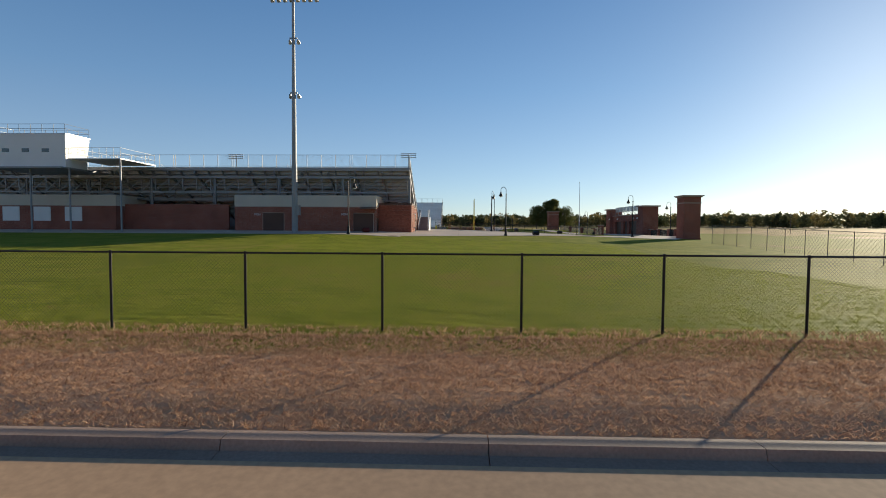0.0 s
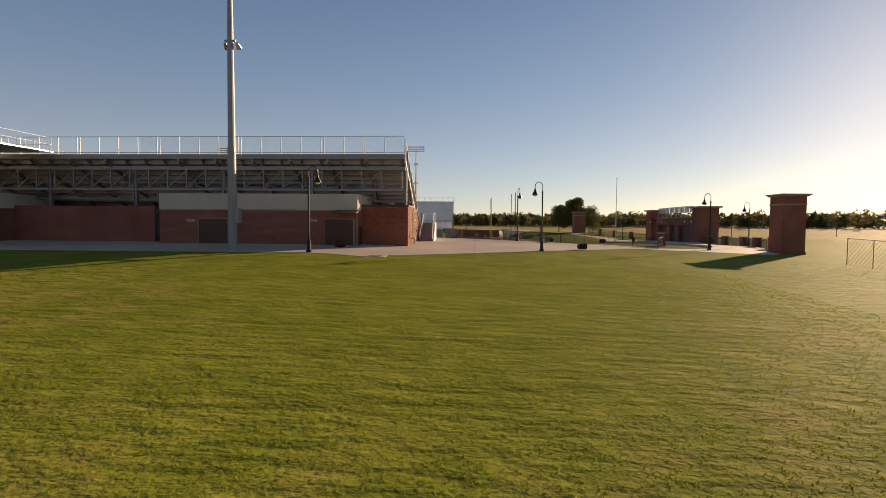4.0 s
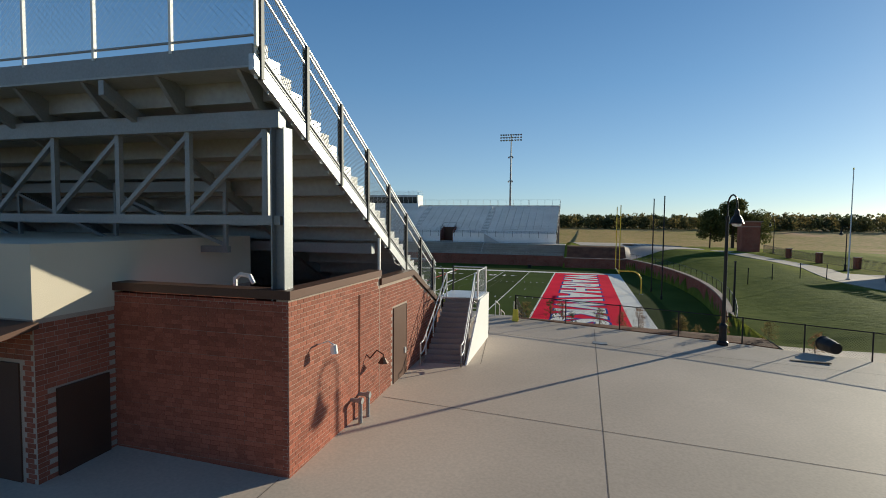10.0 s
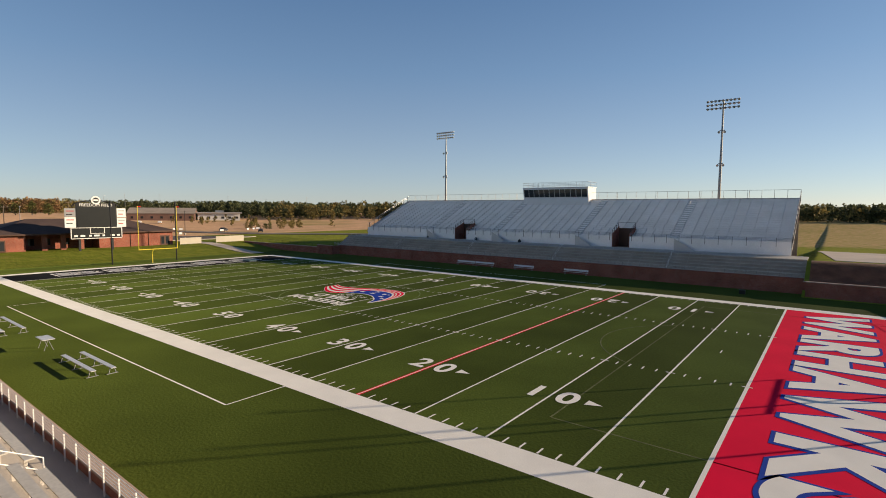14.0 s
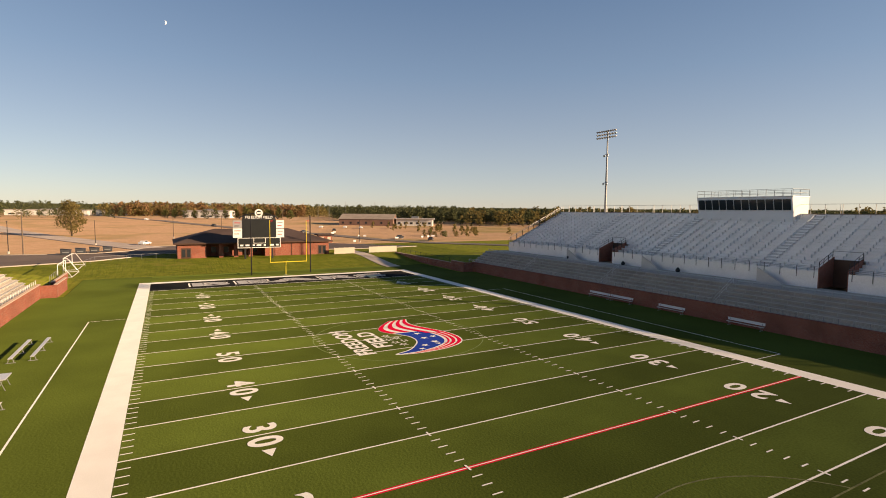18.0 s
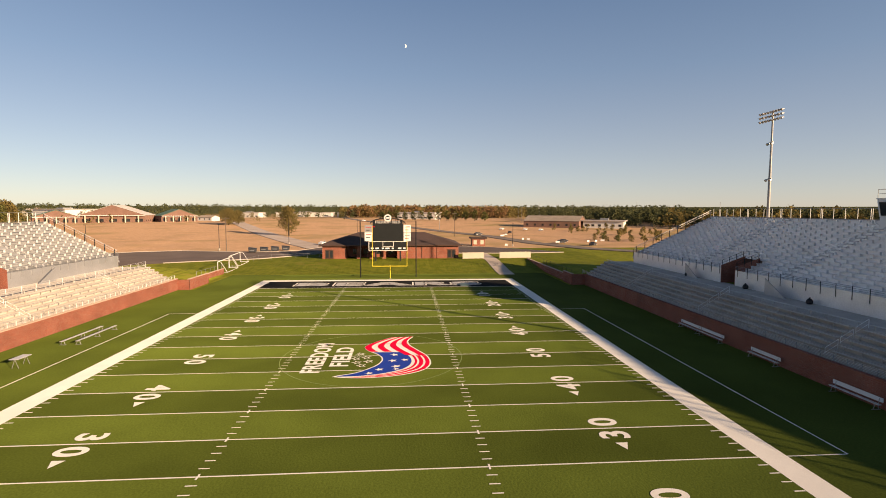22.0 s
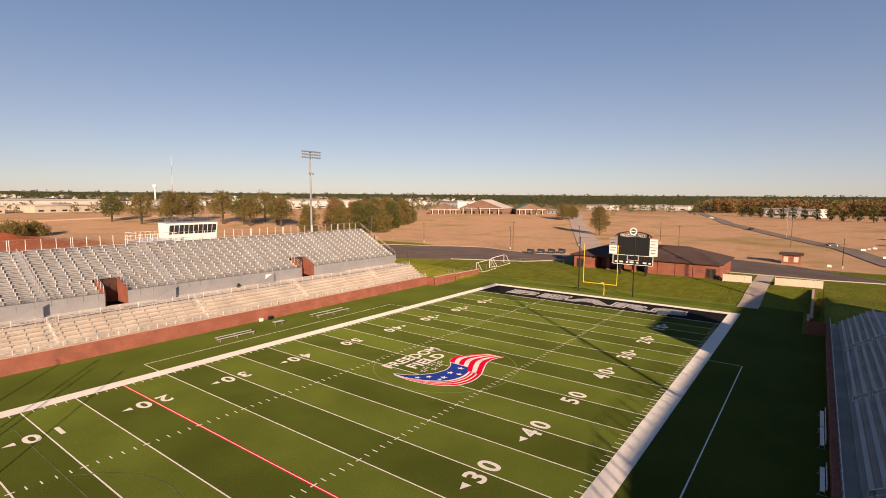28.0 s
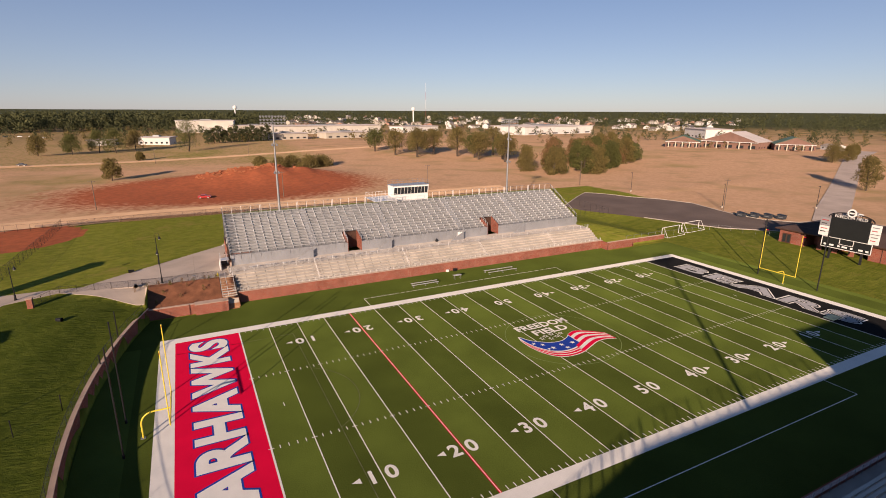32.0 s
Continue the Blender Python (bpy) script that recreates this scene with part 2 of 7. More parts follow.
def height(x, y):
    """The lie of the land."""
    d = math.hypot(x, y)
    far = 1.4 + 3.4 * smooth((d - 180) / 230)
    if y < -36:
        top = cz(x, y) - 0.03
        if y < -124.6:
            z = 1.66
        elif y < -123.95:
            z = 1.72
        else:
            z = 1.86 + 0.2 * smooth((y + 123.95) / 6)
            z += (top - z) * min(1.0, max(0.0, (y + 118.4) / 44.4)) ** 1.15
        if x > 62:
            z -= 0.75 * smooth((x - 62) / 40)
        z += (0.1 - z) * smooth((-47 - x) / 25) * smooth((y + 110) / 40)
        if 44.3 <= x < 59 and y > -43.2:
            z = 1.7 + (z - 1.7) * smooth((-36.4 - y) / 6.8)
        if x > 59 and y > -48:
            e = 2.3 + 0.9 * smooth((x - arc_x(-36) - 2) / 8) - 0.8 * smooth((x - 72) / 22)
            z = e + (z - e) * smooth((-36 - y) / 12)
        if 44.3 <= x < 59 and y > -36.4:
            z = -0.06
        if x < -45:
            z = min(z, 0.9 + (-38 - y) * 0.3) if y < -38 else -0.06
        if -45.1 <= x < 44.3 and y > -60.1:
            z = -0.06
    elif y > 36:
        z = 2.2 + (0.1 - 2.2) * smooth((-60 - x) / 40)
        z = z + (1.5 - z) * smooth((y - 80) / 60)
        if x > 46.7:
            top = 4.2 - 0.7 * smooth((x - 62) / 18) - 2.2 * smooth((y - 58) / 60) - 1.5 * smooth((x - 98) / 40)
            if x < 59 and y < 44:
                z = -0.06 if y < 36.4 else 1.8 + (top - 1.8) * smooth((y - 36.4) / 7.4)
            elif x < 59:
                z = top
            else:
                e = 1.9 + 1.1 * smooth((x - arc_x(36) - 2) / 8) - 0.4 * smooth((x - 72) / 22)
                z = e + (top - e) * smooth((y - 36) / 12)
        if x < -47.5:
            z = min(z, 1.0 + (y - 38) * 0.3) if y > 38 else -0.06
        if -47.6 <= x < 46.7 and y < 65.1:
            z = -0.06
    elif x > arc_x(y):
        z = 1.9 + 0.9 * smooth((x - arc_x(y) - 2) / 8) * (0.6 + 0.4 * smooth((-y) / 30)) + 0.4 * smooth((-y - 20) / 16)
        z += 0.56 * smooth((y - 8) / 28) * smooth((x - arc_x(y) - 2) / 8) - (0.4 + 0.4 * smooth((-y - 20) / 16)) * smooth((x - 72) / 22)
    else:
        z = -0.06
    # the west end climbs to the asphalt yard
    if x < -64 and abs(y) < 130:
        z = max(z, 1.41 * smooth((-64 - x) / 24) - 0.06)
    if x < -75 and y < -90:
        z += (1.6 - z) * smooth((-75 - x) / 25) * smooth((-90 - y) / 20)
    if d > 150:
        k = smooth((d - 150) / 250)
        z = z + (far + 1.2 * noise.noise(Vector((x / 180, y / 180, 0))) - z) * k
    # heap of red clay across the street
    z += 6.2 * math.exp(-(((x - 16) / 34) ** 2 + ((y + 206) / 22) ** 2)) * (1 + 0.3 * noise.noise(Vector((x / 8, y / 8, 3))))
    # the land rises slowly towards the woods
    z += 14 * smooth((d - 700) / 1500) + 12 * smooth((d - 1700) / 900)
    return z

# ---------------------------------------------------------------- ground
def ground_material():
    """Lawn, dry meadow and clay, mixed by the ground's own attribute and broken up by noise."""
    m = bpy.data.materials.new("ground")
    m.use_nodes = True
    n, l = m.node_tree.nodes, m.node_tree.links
    b = n["Principled BSDF"]
    b.inputs["Roughness"].default_value = 0.8
    b.inputs["Diffuse Roughness"].default_value = 0.14
    b.inputs["Specular IOR Level"].default_value = 0.014
    b.inputs["Specular Tint"].default_value = (0.85, 0.9, 0.35, 1)
    at = n.new("ShaderNodeAttribute")
    at.attribute_name = "soil"
    sep = n.new("ShaderNodeSeparateColor")
    l.new(at.outputs["Color"], sep.inputs[0])
    tc = n.new("ShaderNodeTexCoord")

    def noise_at(scale, detail=5, stretch=None):
        t = n.new("ShaderNodeTexNoise")
        t.inputs["Scale"].default_value, t.inputs["Detail"].default_value = scale, detail
        if stretch:
            mp = n.new("ShaderNodeMapping")
            mp.inputs["Scale"].default_value = stretch
            l.new(tc.outputs["Object"], mp.inputs["Vector"])
            l.new(mp.outputs[0], t.inputs["Vector"])
        else:
            l.new(tc.outputs["Object"], t.inputs["Vector"])
        return t.outputs["Fac"]

    def mixed(fac, a, c, lo=0.4, hi=0.6):
        r = n.new("ShaderNodeMapRange")
        r.inputs["From Min"].default_value, r.inputs["From Max"].default_value = lo, hi
        l.new(fac, r.inputs["Value"])
        x = n.new("ShaderNodeMix")
        x.data_type = 'RGBA'
        l.new(r.outputs["Result"], x.inputs["Factor"])
        for sock, v in (("A", a), ("B", c)):
            if isinstance(v, tuple):
                x.inputs[sock].default_value = (*v, 1)
            else:
                l.new(v, x.inputs[sock])
        return x.outputs["Result"]

    def plus(a, c, k):
        x = n.new("ShaderNodeMath")
        x.operation = 'MULTIPLY_ADD'
        l.new(c, x.inputs[0])
        x.inputs[1].default_value = k
        l.new(a, x.inputs[2])
        return x.outputs[0]

    fine, mid, wide = noise_at(9, 6), noise_at(0.5), noise_at(0.06)
    mow = noise_at(1.0, 5, (0.16, 2.4, 1))
    ridge = noise_at(1.0, 6, (1.0, 2.3, 1))
    lawn = mixed(mid, (0.182, 0.205, 0.028), (0.24, 0.245, 0.038))
    lawn = mixed(plus(mow, fine, 0.6), lawn, (0.12, 0.135, 0.022), 0.84, 1.02)
    lawn = mixed(plus(wide, mid, 0.5), lawn, (0.27, 0.22, 0.06), 0.86, 1.02)
    lawn = mixed(noise_at(1.7, 3), lawn, (0.26, 0.17, 0.07), 0.66, 0.8)
    dry = mixed(mid, (0.64, 0.40, 0.245), (0.57, 0.35, 0.205))
    dry = mixed(wide, dry, (0.49, 0.32, 0.18), 0.5, 0.7)
    dry = mixed(fine, dry, (0.43, 0.25, 0.145), 0.58, 0.78)
    vast = noise_at(0.011, 4)
    dry = mixed(plus(vast, wide, 0.35), dry, mixed(mid, (0.27, 0.235, 0.085), (0.40, 0.29, 0.12)), 0.70, 0.92)
    clay = mixed(mid, (0.44, 0.13, 0.062), (0.35, 0.112, 0.056))
    far = mixed(wide, (0.17, 0.15, 0.065), (0.42, 0.28, 0.14), 0.42, 0.58)
    # Alpha: deeper green that also carries the dimness of a bank turned from the sun
    lawn = mixed(at.outputs["Alpha"], lawn, mixed(mid, (0.07, 0.092, 0.013), (0.094, 0.116, 0.018)), 0.0, 1.0)
    c = mixed(plus(sep.outputs[0], mid, 0.5), lawn, dry, 0.62, 0.88)
    c = mixed(plus(sep.outputs[1], mid, 0.6), c, clay, 0.66, 0.92)
    c = mixed(sep.outputs[2], c, far, 0.0, 1.0)
    c = mixed(sep.outputs[2], c, mixed(mid, (0.06, 0.07, 0.03), (0.10, 0.10, 0.045)), 1.0, 2.0)
    l.new(c, b.inputs["Base Color"])
    bp = n.new("ShaderNodeBump")
    bp.inputs["Strength"].default_value, bp.inputs["Distance"].default_value = 0.6, 0.06
    l.new(plus(fine, mow, 0.8), bp.inputs["Height"])
    big = n.new("ShaderNodeBump")
    big.inputs["Strength"].default_value, big.inputs["Distance"].default_value = 1.0, 0.13
    l.new(ridge, big.inputs["Height"])
    l.new(big.outputs[0], bp.inputs["Normal"])
    l.new(bp.outputs[0], b.inputs["Normal"])
    return m


def spread(lo, hi, step, end, grow=1.12, extra=()):
    a = list(np.arange(lo, hi + step / 2, step))
    s, x = step, hi
    while x < end:
        s *= grow
        x += s
        a.append(x)
        a.insert(0, lo - (x - hi))
    return sorted(set(round(float(v), 3) for v in a + list(extra)))


def ground():
    xs = spread(-120, 110, 2.0, 3200, extra=(*np.arange(58.5, 65.2, 0.25), -47.7, -47.5, -45.2, -45.05, 44.2, 44.4, 46.6, 46.8, 58.9, 59.1))
    ys = spread(-140, 100, 2.0, 3200, extra=(*np.arange(-40, 45, 1.0), -225, -217, -209, -201, -193, -185, -177, -170, -163, -157, -151, -124.75, -124.55, -124.05, -123.93, -60.2, -60.0, -36.45, -36.35, -36.05, -35.95, 35.95, 36.05, 65.0, 65.2))
    vs, soil = [], []
    for y in ys:
        for x in xs:
            vs.append((x, y, height(x, y)))
            dry, clay, lush_shade = 0.0, 0.0, 0.0
            d = math.hypot(x, y)
            dry = max(smooth((-119.3 - y) / 1.5), smooth((-108 - x) / 12) * (1 - smooth((x + 132) / 10) * smooth((y - 20) / 8)))
            if y > 75 and x > -60:
                dry = max(dry, 0.5 * smooth((y - 100) / 30))
            if x > 90:
                dry = max(dry, (0.45 + 0.3 * noise.noise(Vector((x / 16, y / 16, 5)))) * smooth((x - 112) / 40) * smooth((y + 90) / 40))
            if y < -235:
                dry -= 0.46 * smooth((-235 - y) / 60) * smooth((x + 90) / 70)
            if y < -125:
                clay = 1.1 * math.exp(-(((x - 34) / 56) ** 2 + ((y + 183) / 38) ** 2)) + 0.2
            elif y < -119:
                clay = 0.3
            if x > 76 and y < -88 and math.hypot(x - 92, y + 108) < 15:
                clay = 1.0
            # lawn behind the curved wall, darkened in colour for its weakly lit slope
            if x > arc_x(y) and y > -36 - (x - 58.7) * 0.86 and -48 < y < 45 and x < 92:
                lush_shade = smooth((84 - x) / 6)
            if x < -62 and abs(y) < 60:
                lush_shade = 0.45 * smooth((-62 - x) / 6)
            if 43 < x < 47.2 and -45 < y < -34:
                dry, clay = 1.0, 0.5
            soil.append((dry, clay, smooth((d - 420) / 500) + smooth((d - 880) / 260), lush_shade))
    nx = len(xs)
    fs = [(j * nx + i, j * nx + i + 1, (j + 1) * nx + i + 1, (j + 1) * nx + i) for j in range(len(ys) - 1) for i in range(nx - 1)]
    me = bpy.data.meshes.new("ground")
    me.from_pydata(vs, [], fs)
    me.materials.append(ground_material())
    a = me.color_attributes.new("soil", 'FLOAT_COLOR', 'POINT')
    a.data.foreach_set("color", np.array(soil, dtype=np.float32).ravel())
    me.polygons.foreach_set("use_smooth", [True] * len(fs))
    return tagged(new("ground", me), "mown green lawn that turns to dry tan meadow and red clay", "ground", kind="structure")


ground()


def turf_material():
    """Artificial turf: bands of alternating nap every five yards, with fine fibre."""
    m = mat("artificial_turf", (0.090, 0.122, 0.022), 1.0, scale=9, vary=0.24, fine=7, bump=1.0, spec=0.03)
    n, l = m.node_tree.nodes, m.node_tree.links
    b = n["Principled BSDF"]
    b.inputs["Diffuse Roughness"].default_value = 0.8
    src = b.inputs["Base Color"].links[0].from_socket
    tc, sep = n.new("ShaderNodeTexCoord"), n.new("ShaderNodeSeparateXYZ")
    l.new(tc.outputs["Object"], sep.inputs[0])
    div, fr, gt = (n.new("ShaderNodeMath") for _ in range(3))
    div.operation, fr.operation, gt.operation = 'MULTIPLY', 'FRACT', 'GREATER_THAN'
    div.inputs[1].default_value = 1 / (10 * YD)
    gt.inputs[1].default_value = 0.5
    l.new(sep.outputs[0], div.inputs[0])
    l.new(div.outputs[0], fr.inputs[0])
    l.new(fr.outputs[0], gt.inputs[0])
    tone = n.new("ShaderNodeMapRange")
    tone.inputs["To Min"].default_value, tone.inputs["To Max"].default_value = 0.79, 1.13
    side, ins, msk = (n.new("ShaderNodeMath") for _ in range(3))
    side.operation, ins.operation, msk.operation = 'ABSOLUTE', 'LESS_THAN', 'MULTIPLY'
    ins.inputs[1].default_value = 24.4
    l.new(sep.outputs[1], side.inputs[0])
    l.new(side.outputs[0], ins.inputs[0])
    l.new(ins.outputs[0], msk.inputs[0])
    l.new(gt.outputs[0], msk.inputs[1])
    l.new(msk.outputs[0], tone.inputs["Value"])
    sc = n.new("ShaderNodeVectorMath")
    sc.operation = 'SCALE'
    l.new(src, sc.inputs[0])
    l.new(tone.outputs["Result"], sc.inputs["Scale"])
    l.new(sc.outputs[0], b.inputs["Base Color"])
    return m


TURF = turf_material()
FX, GX, FY = 60 * YD, 50 * YD, 24.384


def turf_edge():
    """Outline of the turf: straight sides, curved end behind the red end zone."""
    pts = [(-66.0, -WALL_Y), (-44.95, -WALL_Y), (-44.95, -SIDE[-1] - 0.05), (44.45, -SIDE[-1] - 0.05), (44.45, -WALL_Y)]
    for i in range(25):
        y = -WALL_Y + 2 * WALL_Y * i / 24
        pts.append((arc_x(y) - 0.25, y))
    return pts + [(46.7, WALL_Y), (46.7, SIDE[1] + 0.05), (-46.95, SIDE[1] + 0.05), (-46.95, WALL_Y), (-66.0, WALL_Y)]


tf = Mesh()
ed = turf_edge()
tf.f.append(tuple(range(len(ed))))
tf.v += [(x, y, 0.0) for x, y in ed]
field = solid("playing_field", tf, TURF, "striped green artificial turf football field with painted lines", kind="structure")


def flat(m, x0, x1, y0, y1, z):
    return m.face((x0, y0, z), (x1, y0, z), (x1, y1, z), (x0, y1, z))


def paint(name, m, material, label="", kind=""):
    return part(name, m, material, field, label, kind)


Z1, Z2, Z3, Z4 = 0.006, 0.012, 0.018, 0.024
# white border, wider behind the red end zone
m = Mesh()
flat(m, -FX - 1.83, FX + 2.1, -FY - 1.83, -FY, Z1)
flat(m, -FX - 1.83, FX + 2.1, FY, FY + 1.83, Z1)
flat(m, -FX - 1.83, -FX, -FY, FY, Z1)
flat(m, FX, FX + 2.1, -FY, FY, Z1)
paint("border", m, TURFLINE, "wide white border of the field")
paint("end_zone", flat(Mesh(), GX + 0.1, FX, -FY, FY, Z1), TURFRED, "bright red painted end zone")
paint("end_zone", flat(Mesh(), -FX, -GX - 0.1, -FY, FY, Z1), TURFBLACK, "black painted end zone")
for i in range(21):
    x = -GX + i * 5 * YD
    red = i == 16
    w = 0.04 if red else 0.06 if i not in (0, 20) else 0.1
    if red:
        paint("yard_line", flat(Mesh(), x - 0.14, x + 0.14, -FY, FY, Z1), TURFRED, "red line beside the white line")
    paint("yard_line", flat(Mesh(), x - w, x + w, -FY, FY, Z2), TURFLINE)
m = Mesh()
for i in range(101):
    x = -GX + i * YD
    if i % 5:
        for s in (-1, 1):
            flat(m, x - 0.05, x + 0.05, s * (FY - 0.35) - 0.31, s * (FY - 0.35) + 0.31, Z2)
            flat(m, x - 0.05, x + 0.05, s * 8.13 - 0.31, s * 8.13 + 0.31, Z2)
    else:
        for s in (-1, 1):
            flat(m, x - 0.3, x + 0.3, s * 8.13 - 0.06, s * 8.13 + 0.06, Z3)
paint("hash_marks", m, TURFLINE, "short white hash marks", "stuff")
for s in (-1, 1):
    m = Mesh()
    flat(m, s * (GX - 3 * YD) - 0.05, s * (GX - 3 * YD) + 0.05, -0.45, 0.45, Z2)
    paint("conversion_mark", m, TURFLINE)
# worn lines of a football pitch before the red end zone
m = Mesh()
flat(m, 37.95, 38.05, -20.2, 20.2, Z2)
for e in (-1, 1):
    flat(m, 38.05, FX - 0.1, e * 20.2 - 0.05, e * 20.2 + 0.05, Z1)
for k in range(24):
    a0, a1 = (radians(-56.5 + 113 * (k + j) / 24) for j in (0, 1))
    p = [(43.0 - r * math.cos(a), r * math.sin(a)) for r, a in ((9.1, a0), (9.2, a0), (9.2, a1), (9.1, a1))]
    i = len(m.v)
    m.v += [(*q, Z2) for q in p]
    m.f.append((i, i + 1, i + 2, i + 3))
paint("pitch_line", m, mat("worn_turf_line", (0.17, 0.185, 0.085), 1.0, scale=1.2, vary=0.4, fine=5, spec=0.03), "faint worn pitch line")
# team boxes
for s in (-1, 1):
    m = Mesh()
    x = 25 * YD
    flat(m, -x, x, s * 30.1 - 0.06, s * 30.1 + 0.06, Z1)
    for e in (-1, 1):
        a, c = sorted((s * 30.04, s * (FY + 1.83)))
        flat(m, e * x - 0.05, e * x + 0.05, a, c, Z1)
    paint("team_box_line", m, TURFLINE)


def stroke(m, pts, w, z, closed=False):
    """A painted line of width w along points."""
    pts = [Vector((*p, 0)) for p in pts]
    if closed:
        pts.append(pts[0])
    for p, q in zip(pts, pts[1:]):
        s = (q - p).normalized().cross(Vector((0, 0, 1))) * (w / 2)
        m.face(*[(v.x, v.y, z) for v in (p - s, p + s, q + s, q - s)])
    return m


circle = [(9.0 * math.cos(a * math.pi / 36), 9.0 * math.sin(a * math.pi / 36)) for a in range(72)]
paint("centre_circle", stroke(Mesh(), circle, 0.08, Z1, True), mat("faded_turf_line", (0.20, 0.27, 0.10), 0.95))


def lettering(text, size, x, y, turn, z, material, name, xs=1.0, bold=0.0, spacing=1.0):
    """Painted letters: the built-in font, laid flat and turned about its middle."""
    cu = bpy.data.curves.new(name, 'FONT')
    cu.body, cu.size, cu.align_x, cu.align_y = text, size, 'CENTER', 'CENTER'
    cu.offset, cu.space_character = bold, spacing
    tmp = bpy.data.objects.new(name, cu)
    scene.collection.objects.link(tmp)
    bpy.context.view_layer.update()
    me = bpy.data.meshes.new_from_object(tmp.evaluated_get(bpy.context.evaluated_depsgraph_get()))
    bpy.data.objects.remove(tmp)
    co = np.array([v.co[:] for v in me.vertices])
    mid = (co.max(0) + co.min(0)) / 2
    c, s = math.cos(radians(turn)), math.sin(radians(turn))
    for v in me.vertices:
        px, py = (v.co.x - mid[0]) * xs, v.co.y - mid[1]
        v.co = (x + c * px - s * py, y + s * px + c * py, z)
    me.materials.clear()
    me.materials.append(material)
    return me

# ---------------------------------------------------------------- yard numbers, words and the flag
for i in range(1, 10):
    x = -GX + i * 10 * YD
    n = 10 * min(i, 10 - i)
    for s, turn in ((-1, 0), (1, 180)):
        y = s * 17.0
        flip = 1 if s < 0 else -1
        for k, ch in ((-1, str(n)[0]), (1, "0")):
            part("yard_number", lettering(ch, 2.65, x + flip * k * 1.02, y, turn, Z3, TURFLINE, "yard_number", 0.98, 0.075), TURFLINE, field)
        if n != 50:
            e = 1 if i > 5 else -1
            x0 = x + e * 2.15
            paint("direction_arrow", Mesh().face((x0, y - 0.4, Z3), (x0, y + 0.4, Z3), (x0 + e * 0.95, y, Z3)), TURFLINE)


def word(text, x, turn, size_y, size_x, face, layers):
    """Painted word across an end zone, each letter with an outline."""
    me = lettering(text, 1.0, 0, 0, 0, 0, face, "word", 1.0, 0.045, 1.13)
    co = np.array([v.co[:] for v in me.vertices])
    w, h = np.ptp(co[:, 0]), np.ptp(co[:, 1])
    for grow, zz, mt in layers:
        me = lettering(text, 1.0, 0, 0, 0, 0, mt, "word", 1.0, grow, 1.13)
        c, s = math.cos(radians(turn)), math.sin(radians(turn))
        for v in me.vertices:
            a, b = v.co.x * size_x / w, v.co.y * size_y / h
            v.co = (x + c * a - s * b, s * a + c * b, zz)
        part("end_zone_word", me, mt, field, "large painted capital letters")


word("WARHAWKS", 50.35, -90, 5.3, 46.6, TURFLINE, ((0.075, Z3, TURFBLUE), (0.045, Z3 + 0.006, TURFLINE)))
word("BEARS", -50.3, 90, 4.6, 36.4, TURFBLACK, ((0.07, Z3, TURFLINE), (0.045, Z3 + 0.006, TURFBLACK), (0.022, Z3 + 0.012, TURFGREY)))
for txt, y, w in (("FREEDOM", -5.4, 10.2), ("FIELD", -3.0, 6.6)):
    me = lettering(txt, 2.4, 0, y, 180, Z3, TURFLINE, "field_name", 1.0, 0.07, 1.05)
    co = np.array([v.co[:] for v in me.vertices])
    k = w / np.ptp(co[:, 0])
    for v in me.vertices:
        v.co.x *= k
    part("field_name", me, TURFLINE, field, "painted white capital letters")

LOW = [(-6.3, 3.2), (-6.7, 0.6), (-6.3, -2.4), (-5.0, -4.7), (-3.0, -5.6), (-0.4, -5.4), (2.0, -4.4), (4.0, -3.6), (5.8, -3.5), (7.5, -4.1)]
UPP = [(-6.3, 3.2), (-5.5, 1.3), (-4.3, 0.1), (-2.9, -0.8), (-1.2, -1.1), (0.4, -0.6), (1.9, 0.5), (3.5, 0.9), (5.4, -0.1), (7.4, -1.9)]


def along(c, s):
    """A point on an outline, rounded between its knots."""
    k = s * (len(c) - 1)
    i = min(int(k), len(c) - 2)
    t = k - i
    p = [Vector(c[max(0, min(len(c) - 1, i + d))]) for d in (-1, 0, 1, 2)]
    return 0.5 * (2 * p[1] + (p[2] - p[0]) * t + (2 * p[0] - 5 * p[1] + 4 * p[2] - p[3]) * t * t + (3 * p[1] - p[0] - 3 * p[2] + p[3]) * t ** 3)


def band(s0, s1, t0, t1, z, grow=0.0):
    m = Mesh()
    n = 28
    rows = []
    for i in range(n + 1):
        s = s0 + (s1 - s0) * i / n
        a, b = along(LOW, s), along(UPP, s)
        d = (b - a).normalized() if (b - a).length > 0.01 else Vector((0, 0))
        p, q = a + (b - a) * t0 - d * grow, a + (b - a) * t1 + d * grow
        rows.append(((-p.x, -p.y, z), (-q.x, -q.y, z)))
    for (a, b), (c, d) in zip(rows, rows[1:]):
        m.face(a, c, d, b)
    return m


def star(x, y, r, z):
    pts = []
    for i in range(10):
        a, q = math.pi * i / 5 - math.pi / 2, (r if i % 2 == 0 else r * 0.42)
        pts.append((x + q * math.cos(a), y + q * math.sin(a), z))
    return Mesh().face(*pts)


